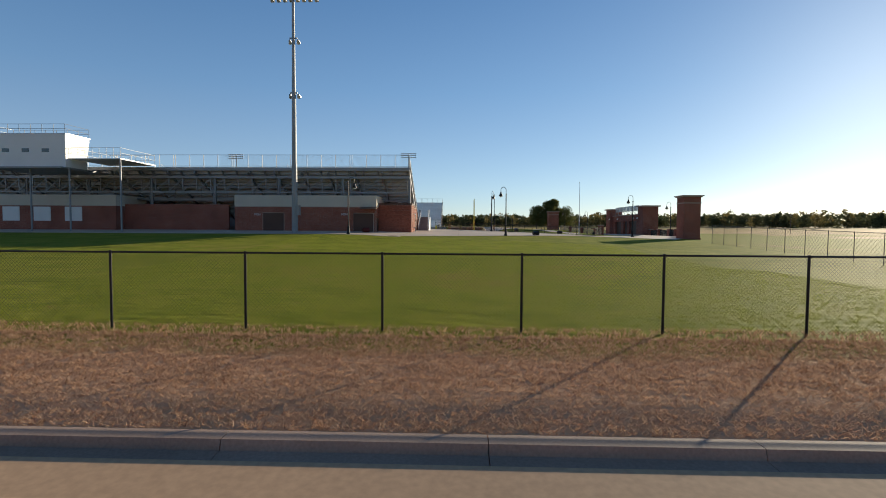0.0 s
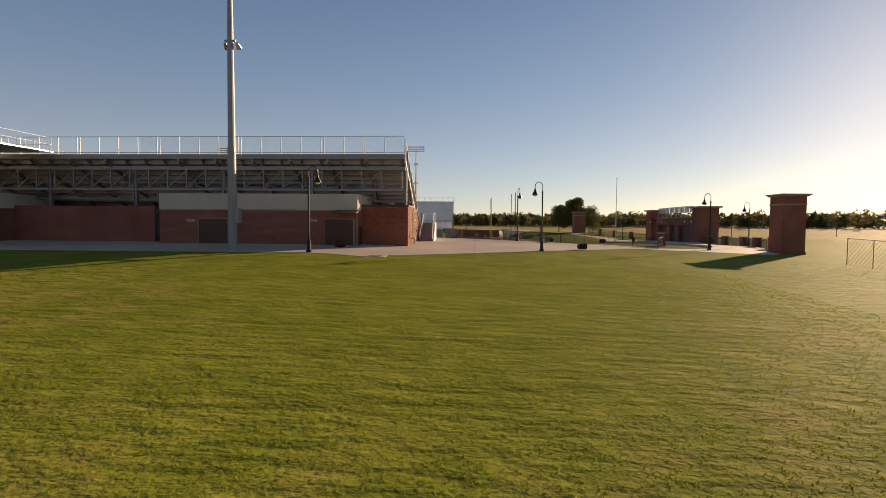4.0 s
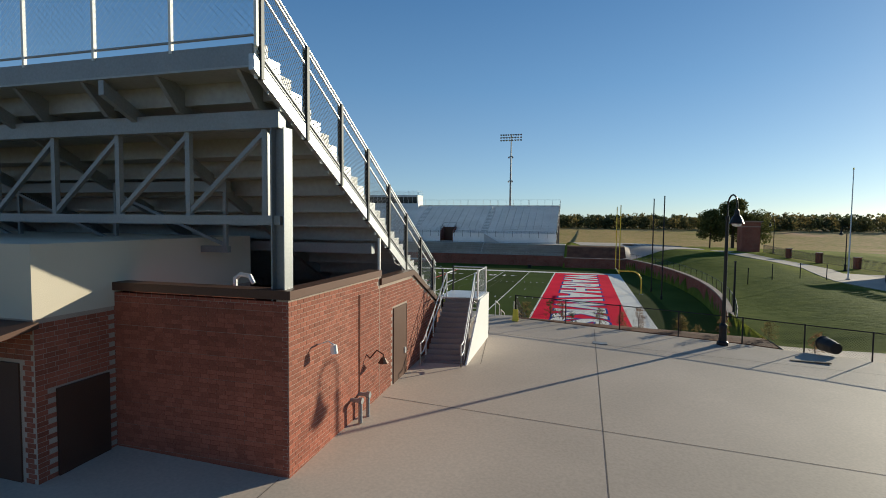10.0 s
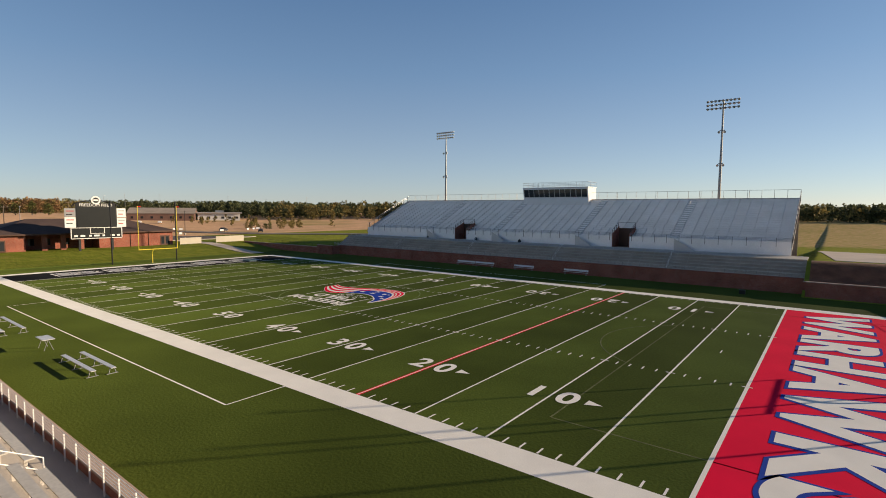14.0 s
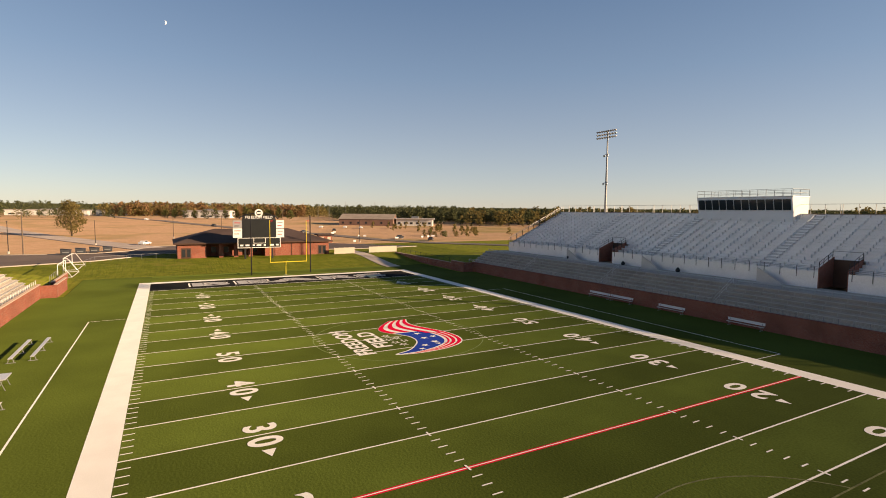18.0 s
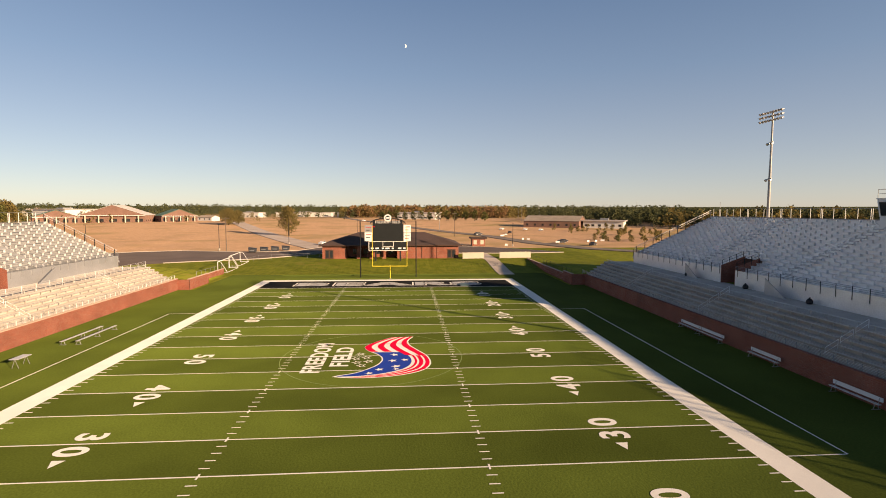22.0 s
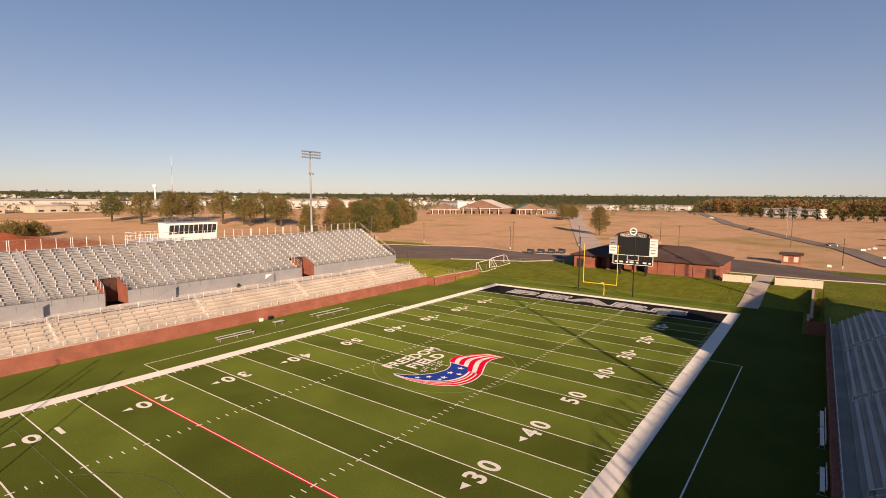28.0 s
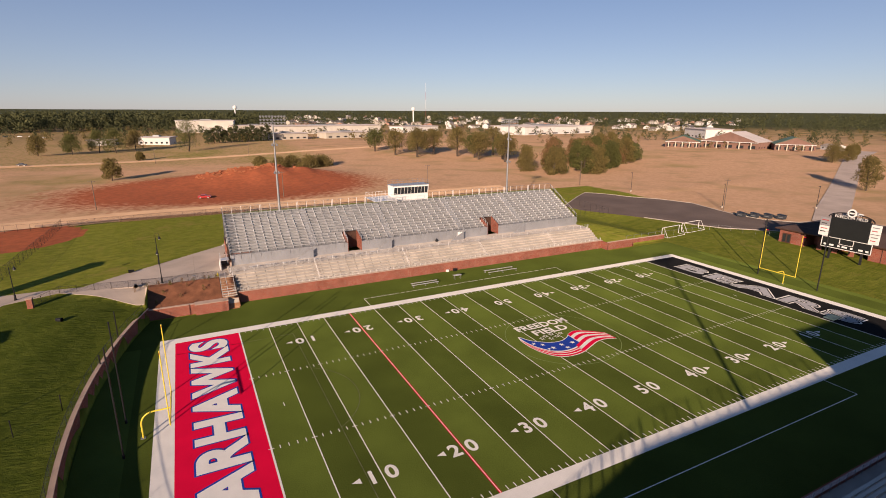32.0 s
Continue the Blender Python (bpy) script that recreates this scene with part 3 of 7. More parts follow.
paint("flag_edge", band(0, 1, 0, 1, Z2, 0.16), TURFLINE, "white edge of the painted flag")
paint("flag_canton", band(0.03, 0.62, 0.38, 1.0, Z3), TURFBLUE, "blue field of the painted flag")
for k in range(3):
    paint("flag_stripe", band(0.06 + 0.03 * k, 0.56, 0.13 * k, 0.13 * k + (0.085 if k < 2 else 0.05), Z3), TURFRED)
for k in range(4):
    paint("flag_stripe", band(0.56 if k < 2 else 0.63, 1.0, 0.29 * k, 0.29 * k + 0.15, Z4), TURFRED)
for s, t, r in ((0.17, 0.62, 0.4), (0.25, 0.75, 0.45), (0.34, 0.6, 0.5), (0.43, 0.78, 0.5), (0.47, 0.52, 0.45), (0.56, 0.66, 0.5), (0.3, 0.48, 0.35)):
    a, b = along(LOW, s), along(UPP, s)
    p = a + (b - a) * t
    paint("star", star(-p.x, -p.y, r, Z4), TURFLINE)
for u, v in ((-3.2, 0.9), (-1.9, 0.3), (-0.6, 0.6), (-2.2, 1.4), (-0.9, 1.6), (0.7, 1.3)):
    paint("star", star(-u, -v, 0.55, Z3), TURFLINE)
    paint("star", star(-u, -v, 0.32, Z4), TURF)


# ---------------------------------------------------------------- wire mesh and railings
def wires(p, q, h, pitch=0.09, r=0.0045):
    """Chain-link mesh: crossing wires between p and q, h high."""
    m = Mesh()
    p, q = Vector(p), Vector(q)
    L = math.hypot(q.x - p.x, q.y - p.y)
    for d in (1, -1):
        k = -h
        while k < L + h:
            a, b = (max(0.0, k), min(L, k + h)) if d > 0 else (max(0.0, k - h), min(L, k))
            if b - a > 0.02:
                za, zb = ((a - k), (b - k)) if d > 0 else ((k - a), (k - b))
                pa, pb = p + (q - p) * (a / L), p + (q - p) * (b / L)
                m.bar((pa.x, pa.y, pa.z + za), (pb.x, pb.y, pb.z + zb), r, 3, cap=False)
            k += pitch * 1.414
    return m


BLACKWIRE = mat("black_vinyl_wire", (0.02, 0.021, 0.02), 0.5, scale=1, vary=0.2)
GREYWIRE = mat("galvanised_wire", (0.36, 0.37, 0.38), 0.5, 0.5, scale=1, vary=0.2)


def fence(pts, h, post_mat, wire_mat, label, name="chain_link_fence", post=0.03, step=3.05, mesh=True, pitch=0.09, r=0.0045):
    """A chain-link fence along points that lie on the ground."""
    fe = thing(name, label, "fence")
    for p, q in zip(pts, pts[1:]):
        p, q = Vector(p), Vector(q)
        n = max(1, round((q - p).length / step))
        for i in range(n + (q == Vector(pts[-1]))):
            c = p + (q - p) * (i / n)
            part("post", Mesh().bar(c - Vector((0, 0, 0.15)), c + Vector((0, 0, h + 0.04)), post, 8), post_mat, fe)
        up = Vector((0, 0, h))
        part("top_rail", Mesh().bar(p + up, q + up, post * 0.75, 6), post_mat, fe)
        if mesh:
            part("wire_mesh", wires(p, q, h, pitch, r), wire_mat, fe, kind="stuff")
    return fe

# ---------------------------------------------------------------- brick, laid by texture where it stays far off
def brick_texture(name, c1, c2, mortar, w=0.21, h=0.075):
    m = bpy.data.materials.new(name)
    m.use_nodes = True
    n, l = m.node_tree.nodes, m.node_tree.links
    b = n["Principled BSDF"]
    b.inputs["Roughness"].default_value = 0.88
    b.inputs["Specular IOR Level"].default_value = 0.2
    tc, sep, add, cmb = n.new("ShaderNodeTexCoord"), n.new("ShaderNodeSeparateXYZ"), n.new("ShaderNodeMath"), n.new("ShaderNodeCombineXYZ")
    l.new(tc.outputs["Object"], sep.inputs[0])
    l.new(sep.outputs[0], add.inputs[0])
    l.new(sep.outputs[1], add.inputs[1])
    l.new(add.outputs[0], cmb.inputs[0])
    l.new(sep.outputs[2], cmb.inputs[1])
    t = n.new("ShaderNodeTexBrick")
    t.inputs["Scale"].default_value = 1.0
    t.inputs["Brick Width"].default_value, t.inputs["Row Height"].default_value = w, h
    t.inputs["Mortar Size"].default_value = 0.006
    t.inputs["Color1"].default_value, t.inputs["Color2"].default_value, t.inputs["Mortar"].default_value = (*c1, 1), (*c2, 1), (*mortar, 1)
    l.new(cmb.outputs[0], t.inputs["Vector"])
    no = n.new("ShaderNodeTexNoise")
    no.inputs["Scale"].default_value, no.inputs["Detail"].default_value = 0.5, 6
    l.new(tc.outputs["Object"], no.inputs["Vector"])
    mr = n.new("ShaderNodeMapRange")
    mr.inputs["From Min"].default_value, mr.inputs["From Max"].default_value = 0.3, 0.7
    mr.inputs["To Min"].default_value, mr.inputs["To Max"].default_value = 0.8, 1.15
    l.new(no.outputs["Fac"], mr.inputs["Value"])
    sc = n.new("ShaderNodeVectorMath")
    sc.operation = 'SCALE'
    l.new(t.outputs["Color"], sc.inputs[0])
    l.new(mr.outputs["Result"], sc.inputs["Scale"])
    l.new(sc.outputs[0], b.inputs["Base Color"])
    bp = n.new("ShaderNodeBump")
    bp.inputs["Strength"].default_value, bp.inputs["Distance"].default_value = 0.5, 0.01
    bp.invert = True
    l.new(t.outputs["Fac"], bp.inputs["Height"])
    l.new(bp.outputs[0], b.inputs["Normal"])
    return m


BRICKT = brick_texture("brick_wall", (0.30, 0.094, 0.060), (0.225, 0.067, 0.046), (0.32, 0.22, 0.17))
CAPSTONE = mat("cast_stone", (0.42, 0.31, 0.25), 0.85, scale=2, vary=0.12, fine=40, bump=0.1)


# ---------------------------------------------------------------- grandstands
AISLES = (-27.2, -9.2, 9.6, 27.4)
VOMS = (-17.6, 18.6)


def stand(s, label):
    """A grandstand: concrete lower tier, walkway, aluminium upper deck with aisles and two tunnels. s -1: near, 1: far."""
    near = s < 0
    rows, run, rise, y0, z0 = (15, 0.83, 0.445, 48.75, 5.85) if near else (20, 0.80, 0.375, 49.0, 5.9)
    xl, xr = (-44.9, 44.3) if near else (-47.5, 44.6)
    xle, xre = (xl, xr + 0.9) if near else (xl - 2, xr + 2.2)
    st = thing("grandstand", label, "grandstand")

    def P(m, x0, x1, ya, yb, za, zb):
        c, d = sorted((s * ya, s * yb))
        return m.box(x0, x1, c, d, za, zb)

    # lower tier
    lr, lrun, lrise, ly, lz = 6, 0.70, 0.448, 39.65 if near else 40.2, 1.65
    wy = SIDE[s]
    yw, zw = ly + lr * lrun, lz + lr * lrise
    part("front_walk", P(Mesh(), xle, xre, wy + 0.34, ly, -0.05, lz), TREAD, st, "concrete walkway behind the brick wall")
    for i in range(lr):
        part("step", P(Mesh(), xle, xre, ly + i * lrun, ly + (i + 1) * lrun, -0.05, lz + (i + 1) * lrise), TREAD, st)
    part("walkway", P(Mesh(), xle, xre, yw, y0 + 0.5, -0.05, zw), TREAD, st, "wide concrete walkway between the tiers")
    cuts = [xle, -30.6, -10.3, 9.2, 28.8, xre]
    for i in range(lr):
        ya, z = ly + i * lrun, lz + (i + 1) * lrise
        for a, b in zip(cuts, cuts[1:]):
            x0, x1 = a + 0.55, b - 0.55
            part("bench_plank", P(Mesh(), x0, x1, ya + 0.28, ya + 0.58, z + 0.37, z + 0.42), PLANK, st)
            m = Mesh()
            n = int((x1 - x0) / 1.83)
            for j in range(n + 1):
                xx = x0 + 0.3 + j * (x1 - x0 - 0.66) / n
                P(m, xx, xx + 0.04, ya + 0.42, ya + 0.52, z, z + 0.37)
            part("bench_leg", m, PLANK, st, kind="stuff")
    # handrails of the lower aisles
    for a in cuts[1:-1]:
        for k in (0, 2, 4):
            m = Mesh()
            y1, z1 = ly + k * lrun + 0.2, lz + k * lrise
            y2, z2 = y1 + lrun * 1.7, z1 + lrise * 1.7
            m.path([(a, s * y1, z1), (a, s * y1, z1 + 1.0), (a, s * y2, z2 + 0.95), (a, s * y2, z2 + 0.1)], 0.022, 6)
            rl = part("aisle_rail", m, WHITE, st, "white tubular aisle rail")
            part("cross_rail", Mesh().bar((a, s * y1, z1 + 0.55), (a, s * y2, z2 + 0.5), 0.022, 6), WHITE, rl)
    # short benches on the walkway
    if near:
        for k in range(9):
            xb = 40.5 - 3.1 * k
            bn = part("walkway_bench", P(Mesh(), xb - 0.85, xb + 0.85, yw + 0.95, yw + 1.25, zw + 0.40, zw + 0.45), ALU, st, "short aluminium bench plank")
            for e in (-0.6, 0.6):
                part("bench_support", P(Mesh(), xb + e - 0.025, xb + e + 0.025, yw + 1.07, yw + 1.13, zw, zw + 0.397), ALU, bn)
    # rail on the brick wall: white posts and thin cables
    n = 71
    for k in range(n + 1):
        x = xle + 0.2 + k * (xre - xle - 0.4) / n
        part("rail_post", P(Mesh(), x - 0.022, x + 0.022, wy + 0.43, wy + 0.475, lz - 0.02, WALL_T + 0.55), WHITE if near else STEEL, st)
    m = Mesh()
    for k in range(5):
        z = WALL_T + 0.1 + k * 0.12
        m.bar((xle, s * (wy + 0.45), z), (xre, s * (wy + 0.45), z), 0.012, 4)
    part("rail_cable", m, ALU, st, kind="stuff")
    # fence along the walkway
    if near:
        for k in range(37):
            x = xle + 0.3 + k * (xre - xle - 0.6) / 36
            part("walk_post", P(Mesh(), x - 0.022, x + 0.022, yw - 0.04, yw + 0.005, zw - 0.1, zw + 1.0), WHITE, st)
        m = Mesh()
        for z in (zw + 0.25, zw + 0.5, zw + 0.75, zw + 0.98):
            m.bar((xle, s * (yw - 0.02), z), (xre, s * (yw - 0.02), z), 0.014, 4)
        part("walk_rail", m, ALU, st, kind="stuff")

    # upper deck: front wall between the tunnels, with stair openings
    gaps = sorted([(v - 1.6, v + 1.6) for v in VOMS])
    ends = [xl] + [e for g in gaps for e in g] + [xr]
    for a, b in zip(ends[::2], ends[1::2]):
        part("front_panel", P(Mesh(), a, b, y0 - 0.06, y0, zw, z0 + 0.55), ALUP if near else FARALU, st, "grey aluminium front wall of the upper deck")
    for v in VOMS:
        top = 3.5 / run * rise
        for e in (-1.6, 1.48):
            prof = [(s * (y0 - 0.05), zw), (s * (y0 + 3.5), zw), (s * (y0 + 3.5), z0 + top + 0.6), (s * (y0 - 0.05), z0 + 0.95)]
            part("tunnel_wall", Mesh().side(prof, v + e, v + e + 0.12), BRICKT, st, "brick side wall of a spectator tunnel")
        part("tunnel_back", P(Mesh(), v - 1.6, v + 1.6, y0 + 3.4, y0 + 3.49, zw, z0 + top + 0.3), BRONZE, st)
        m = Mesh()
        for e in (-1.6, 1.6):
            for k in range(4):
                yy = y0 + 0.1 + k * 1.05
                zz = z0 + 0.95 + (top - 0.35) * (yy - y0) / 3.5
                P(m, v + e - 0.03, v + e + 0.03, yy, yy + 0.06, zz - 0.4, zz + 0.75)
            for dz in (0.35, 0.75):
                m.bar((v + e, s * (y0 + 0.1), z0 + 0.95 + dz), (v + e, s * (y0 + 3.4), z0 + top + 0.6 + dz), 0.022, 5)
        m.bar((v - 1.6, s * (y0 + 3.4), z0 + top + 1.35), (v + 1.6, s * (y0 + 3.4), z0 + top + 1.35), 0.025, 5)
        part("tunnel_rail", m, ALU if near else DARKSTEEL, st)
    if near:
        part("access_panel", P(Mesh(), -9.1, -7.4, y0 - 0.1, y0 - 0.062, zw + 0.1, zw + 1.6), WHITE, st, "bright white access panel")
    # slanted stair walls down from the aisles
    for a in AISLES:
        m = Mesh()
        pts = [(a + 0.7, zw), (a + 4.3, zw), (a + 0.7, z0 + 0.5)]
        for yy in (y0 - 1.3, y0 - 1.2):
            m.v += [(x, s * yy, z) for x, z in pts]
        m.f += [(0, 1, 2), (5, 4, 3), (0, 3, 4, 1), (1, 4, 5, 2), (2, 5, 3, 0)]
        part("stair_wall", m, ALUP, st, "slanted aluminium side wall of a stair")
    segs = [xl] + list(AISLES) + [xr]
    for i in range(rows):
        a, z = y0 + i * run, z0 + i * rise
        last = i == rows - 1
        spans = [(xl, xr)]
        if a < y0 + 3.4:
            spans = [(p, q) for p, q in zip(ends[::2], ends[1::2])]
        for p, q in spans:
            m = Mesh()
            P(m, p, q, a, a + run + 0.03, z - 0.04, z)
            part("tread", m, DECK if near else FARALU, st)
            # the last near riser takes darker steel, imitating the shade on the rear face
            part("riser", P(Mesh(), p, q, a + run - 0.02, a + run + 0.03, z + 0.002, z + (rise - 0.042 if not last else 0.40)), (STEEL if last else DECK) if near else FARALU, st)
        cut = sorted(segs + [v + e for v in VOMS for e in (-1.7, 1.7)]) if a < y0 + 3.4 else segs
        for p, q in zip(cut, cut[1:]):
            mid = (p + q) / 2
            if a < y0 + 3.4 and any(abs(mid - v) < 1.4 for v in VOMS):
                continue
            x0, x1 = p + (0.62 if p in AISLES else 0.05), q - (0.62 if q in AISLES else 0.05)
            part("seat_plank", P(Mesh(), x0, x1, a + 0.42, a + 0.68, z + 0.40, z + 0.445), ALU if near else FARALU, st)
            m = Mesh()
            n = max(1, round((x1 - x0) / 1.83))
            for j in range(n + 1):
                xx = x0 + 0.1 + j * (x1 - x0 - 0.3) / n
                P(m, xx, xx + 0.07, a + 0.42, a + 0.68, z, z + 0.40)
            part("seat_bracket", m, FARALU, st, kind="stuff")
        for c in AISLES:
            part("aisle_step", P(Mesh(), c - 0.6, c + 0.6, a + 0.38, a + run, z, z + rise / 2), ALUP, st)
    yt, zt = y0 + rows * run, z0 + rows * rise
    # aisle rails
    for c in AISLES:
        for i in range(0, rows - 2, 3):
            y1, z1 = y0 + i * run + 0.2, z0 + i * rise
            y2, z2 = y1 + run * 2, z1 + rise * 2
            part("aisle_rail", Mesh().path([(c, s * y1, z1), (c, s * y1, z1 + 0.9), (c, s * y2, z2 + 0.9), (c, s * y2, z2 + 0.1)], 0.022, 6), ALU, st)
    # front guard rail of the deck
    n = 46
    for k in range(n + 1):
        x = xl + k * (xr - xl) / n
        if not any(abs(x - v) < 1.6 for v in VOMS):
            part("guard_post", P(Mesh(), x - 0.025, x + 0.025, y0 - 0.12, y0 - 0.07, z0 - 0.3, z0 + 1.15), STEEL if near else DARKSTEEL, st)
    for a, b in zip(ends[::2], ends[1::2]):
        m = Mesh()
        for z in (z0 + 0.75, z0 + 0.95, z0 + 1.13):
            m.bar((a, s * (y0 - 0.09), z), (b, s * (y0 - 0.09), z), 0.02, 5)
        part("guard_rail", m, STEEL, st)
    # rear guard with mesh
    xs, x, k = [], xr + 0.08, 0
    while x > xl:
        xs.append(x)
        k += 1
        x -= 0.28 if k % 5 == 0 else 1.97
    for x in xs:
        part("rear_post", P(Mesh(), x - 0.03, x + 0.03, yt - 0.02, yt + 0.05, zt - 0.1, zt + 1.66), WHITE if near else STEEL, st)
    if near:
        part("rear_mesh", wires((xr - 26, s * yt, zt + 0.15), (xr + 0.05, s * yt, zt + 0.15), 1.45, 0.11, 0.0035), GREYWIRE, st, kind="stuff")
    m = Mesh()
    for z in (zt + 0.12, zt + 1.65):
        m.bar((xl, s * yt, z), (xr, s * yt, z), 0.028, 6)
    part("rear_rail", m, STEEL, st)
    # end guards: dark posts, sloping rails and mesh
    for xe in (xl - 0.06, xr + 0.06):
        ya, yb = y0 + 0.55, yt - 0.05
        for k in range(int((yb - ya) / 1.68) + 1):
            y = ya + 1.68 * k
            z = z0 + (y - y0) / run * rise
            part("end_post", P(Mesh(), xe - 0.06, xe + 0.06, y - 0.05, y + 0.05, z - 0.62, z + 1.46), DARKSTEEL, st, "dark steel post")
        for dz in (1.50, 1.38, 1.05, -0.14, -0.24):
            part("end_rail", Mesh().bar((xe, s * (ya - 0.5), z0 + dz), (xe, s * yb, zt - 0.03 + dz), 0.024, 6), ALU if dz > 0 else STEEL, st)
        for i in range(rows):
            a, z = y0 + i * run, z0 + i * rise
            part("end_plate", P(Mesh(), xe - 0.05, xe - 0.02, a, a + run / 2, z - 0.45, z + 0.26), ALUP, st, "grey stepped end plate")
            part("end_plate", P(Mesh(), xe - 0.05, xe - 0.02, a + run / 2 + 0.003, a + run, z - 0.25, z + 0.26 + rise / 2), WHITE, st, "white stepped end plate")
        if near and xe > 0:
            part("wire_mesh", wires((xe, s * (ya - 0.5), z0 - 0.1), (xe, s * yb, zt - 0.13), 1.5, 0.09, 0.0048), GREYWIRE, st, kind="stuff")
        # stringer on the end
        dz = -0.12
        k0 = (s * (y0 - 0.2), z0 - 0.30 + dz)
        k1 = (s * (yt + 0.1), zt - 0.14 + dz)
        prof = [k0, k1, (k1[0], k1[1] - 0.30), (k0[0], k0[1] - 0.30)]
        part("end_stringer", Mesh().side(prof, xe - 0.09, xe + 0.03), ALUP, st)
    # sloping stringers under the deck
    n = 24 if near else 0
    for k in range(1, n):
        x = xl + k * (xr - xl) / n
        if any(abs(x - v) < 2 for v in VOMS):
            continue
        prof = [(s * (y0 + 0.2), z0 - 0.06), (s * yt, zt - 0.5), (s * yt, zt - 0.8), (s * (y0 + 0.2), z0 - 0.4)]
        part("stringer", Mesh().side(prof, x - 0.07, x + 0.07), STEEL, st)
    if near:
        # rear truss: top beam, bottom chord, uprights and diagonals
        yb = yt - 0.95
        part("rear_beam", P(Mesh(), xl, xr, yb - 0.13, yb + 0.13, 11.05, 11.42), STEEL, st, "galvanised steel beam")
        part("bottom_chord", P(Mesh(), xl, xr, yb - 0.1, yb + 0.1, 9.02, 9.22), STEEL, st)
        n = 45
        for k in range(n + 1):
            x = xl + 0.4 + k * (xr - xl - 0.8) / n
            part("truss_upright", P(Mesh(), x - 0.06, x + 0.06, yb - 0.06, yb + 0.06, 9.22, 11.05), STEEL, st)
            if k < n:
                x2 = x + (xr - xl - 0.8) / n
                e = (9.27, 11.0)
                part("truss_diagonal", Mesh().bar((x, s * yb, e[0]), (x2, s * yb, e[1]), 0.07, 4), STEEL, st)
            # brackets that carry the last rows
            prof = [(s * (yb - 0.6), 11.42), (s * (yt + 0.02), zt - 0.12), (s * (yt + 0.02), zt - 0.4), (s * (yb + 0.3), 11.42)]
            part("bracket", Mesh().side(prof, x - 0.05, x + 0.05), STEEL, st)
        # inner truss with the diagonals turned
        yi, zi, xi = yb - 2.6, 9.9, xr - 3.4
        part("inner_beam", P(Mesh(), xl, xi, yi - 0.1, yi + 0.1, zi, zi + 0.28), STEEL, st)
        part("inner_chord", P(Mesh(), xl, xi, yi - 0.08, yi + 0.08, 8.2, 8.38), STEEL, st)
        for k in range(23):
            x = xl + 0.6 + k * (xi - xl - 0.7) / 22
            part("inner_upright", P(Mesh(), x - 0.05, x + 0.05, yi - 0.05, yi + 0.05, 8.38, zi), STEEL, st)
            if k < 22:
                part("inner_diagonal", Mesh().bar((x, s * yi, zi - 0.03), (x + (xi - xl - 0.7) / 22, s * yi, 8.4), 0.06, 4), STEEL, st)
        for x in (xr - 0.02, 35.0, 26.0, 17.0, 8.0, -1.0, -10.0, -19.0, -28.0, -37.0, xl + 0.35):
            c, h = s * yb, 0.16
            m = Mesh().prism([(x - h, c - h), (x - h + 0.03, c - h), (x - h + 0.03, c - 0.015), (x + h - 0.03, c - 0.015), (x + h - 0.03, c - h), (x + h, c - h), (x + h, c + h), (x + h - 0.03, c + h), (x + h - 0.03, c + 0.015), (x - h + 0.03, c + 0.015), (x - h + 0.03, c + h), (x - h, c + h)], 3.0, 11.05)
            part("column", m, STEEL, st, "galvanised steel column")
        yc = y0 + 5.2
        part("middle_beam", P(Mesh(), xl, xr - 0.2, yc + 0.9, yc + 1.14, 8.1, 8.42), STEEL, st)
        part("conduit", Mesh().bar((xr + 0.12, s * (yc + 1.3), 7.2), (xr + 0.12, s * (yc + 1.3), 8.6), 0.05, 7), ALU, st, "pale conduit")
    else:
        part("rear_wall", P(Mesh(), xl, xr, yt + 0.1, yt + 0.2, 2.0, zt + 0.2), ALUP, st)
    return st


def rail_cage(m, x0, x1, y0, y1, z, h=1.1, n=6):
    """Posts and rails round a flat roof."""
    for i in range(n + 1):
        x = x0 + (x1 - x0) * i / n
        for y in (y0, y1):
            m.bar((x, y, z), (x, y, z + h), 0.03, 5)
    for k in (0.5, 1.0):
        m.path([(x0, y0, z + h * k), (x1, y0, z + h * k), (x1, y1, z + h * k), (x0, y1, z + h * k), (x0, y0, z + h * k)], 0.025, 5)
    return m


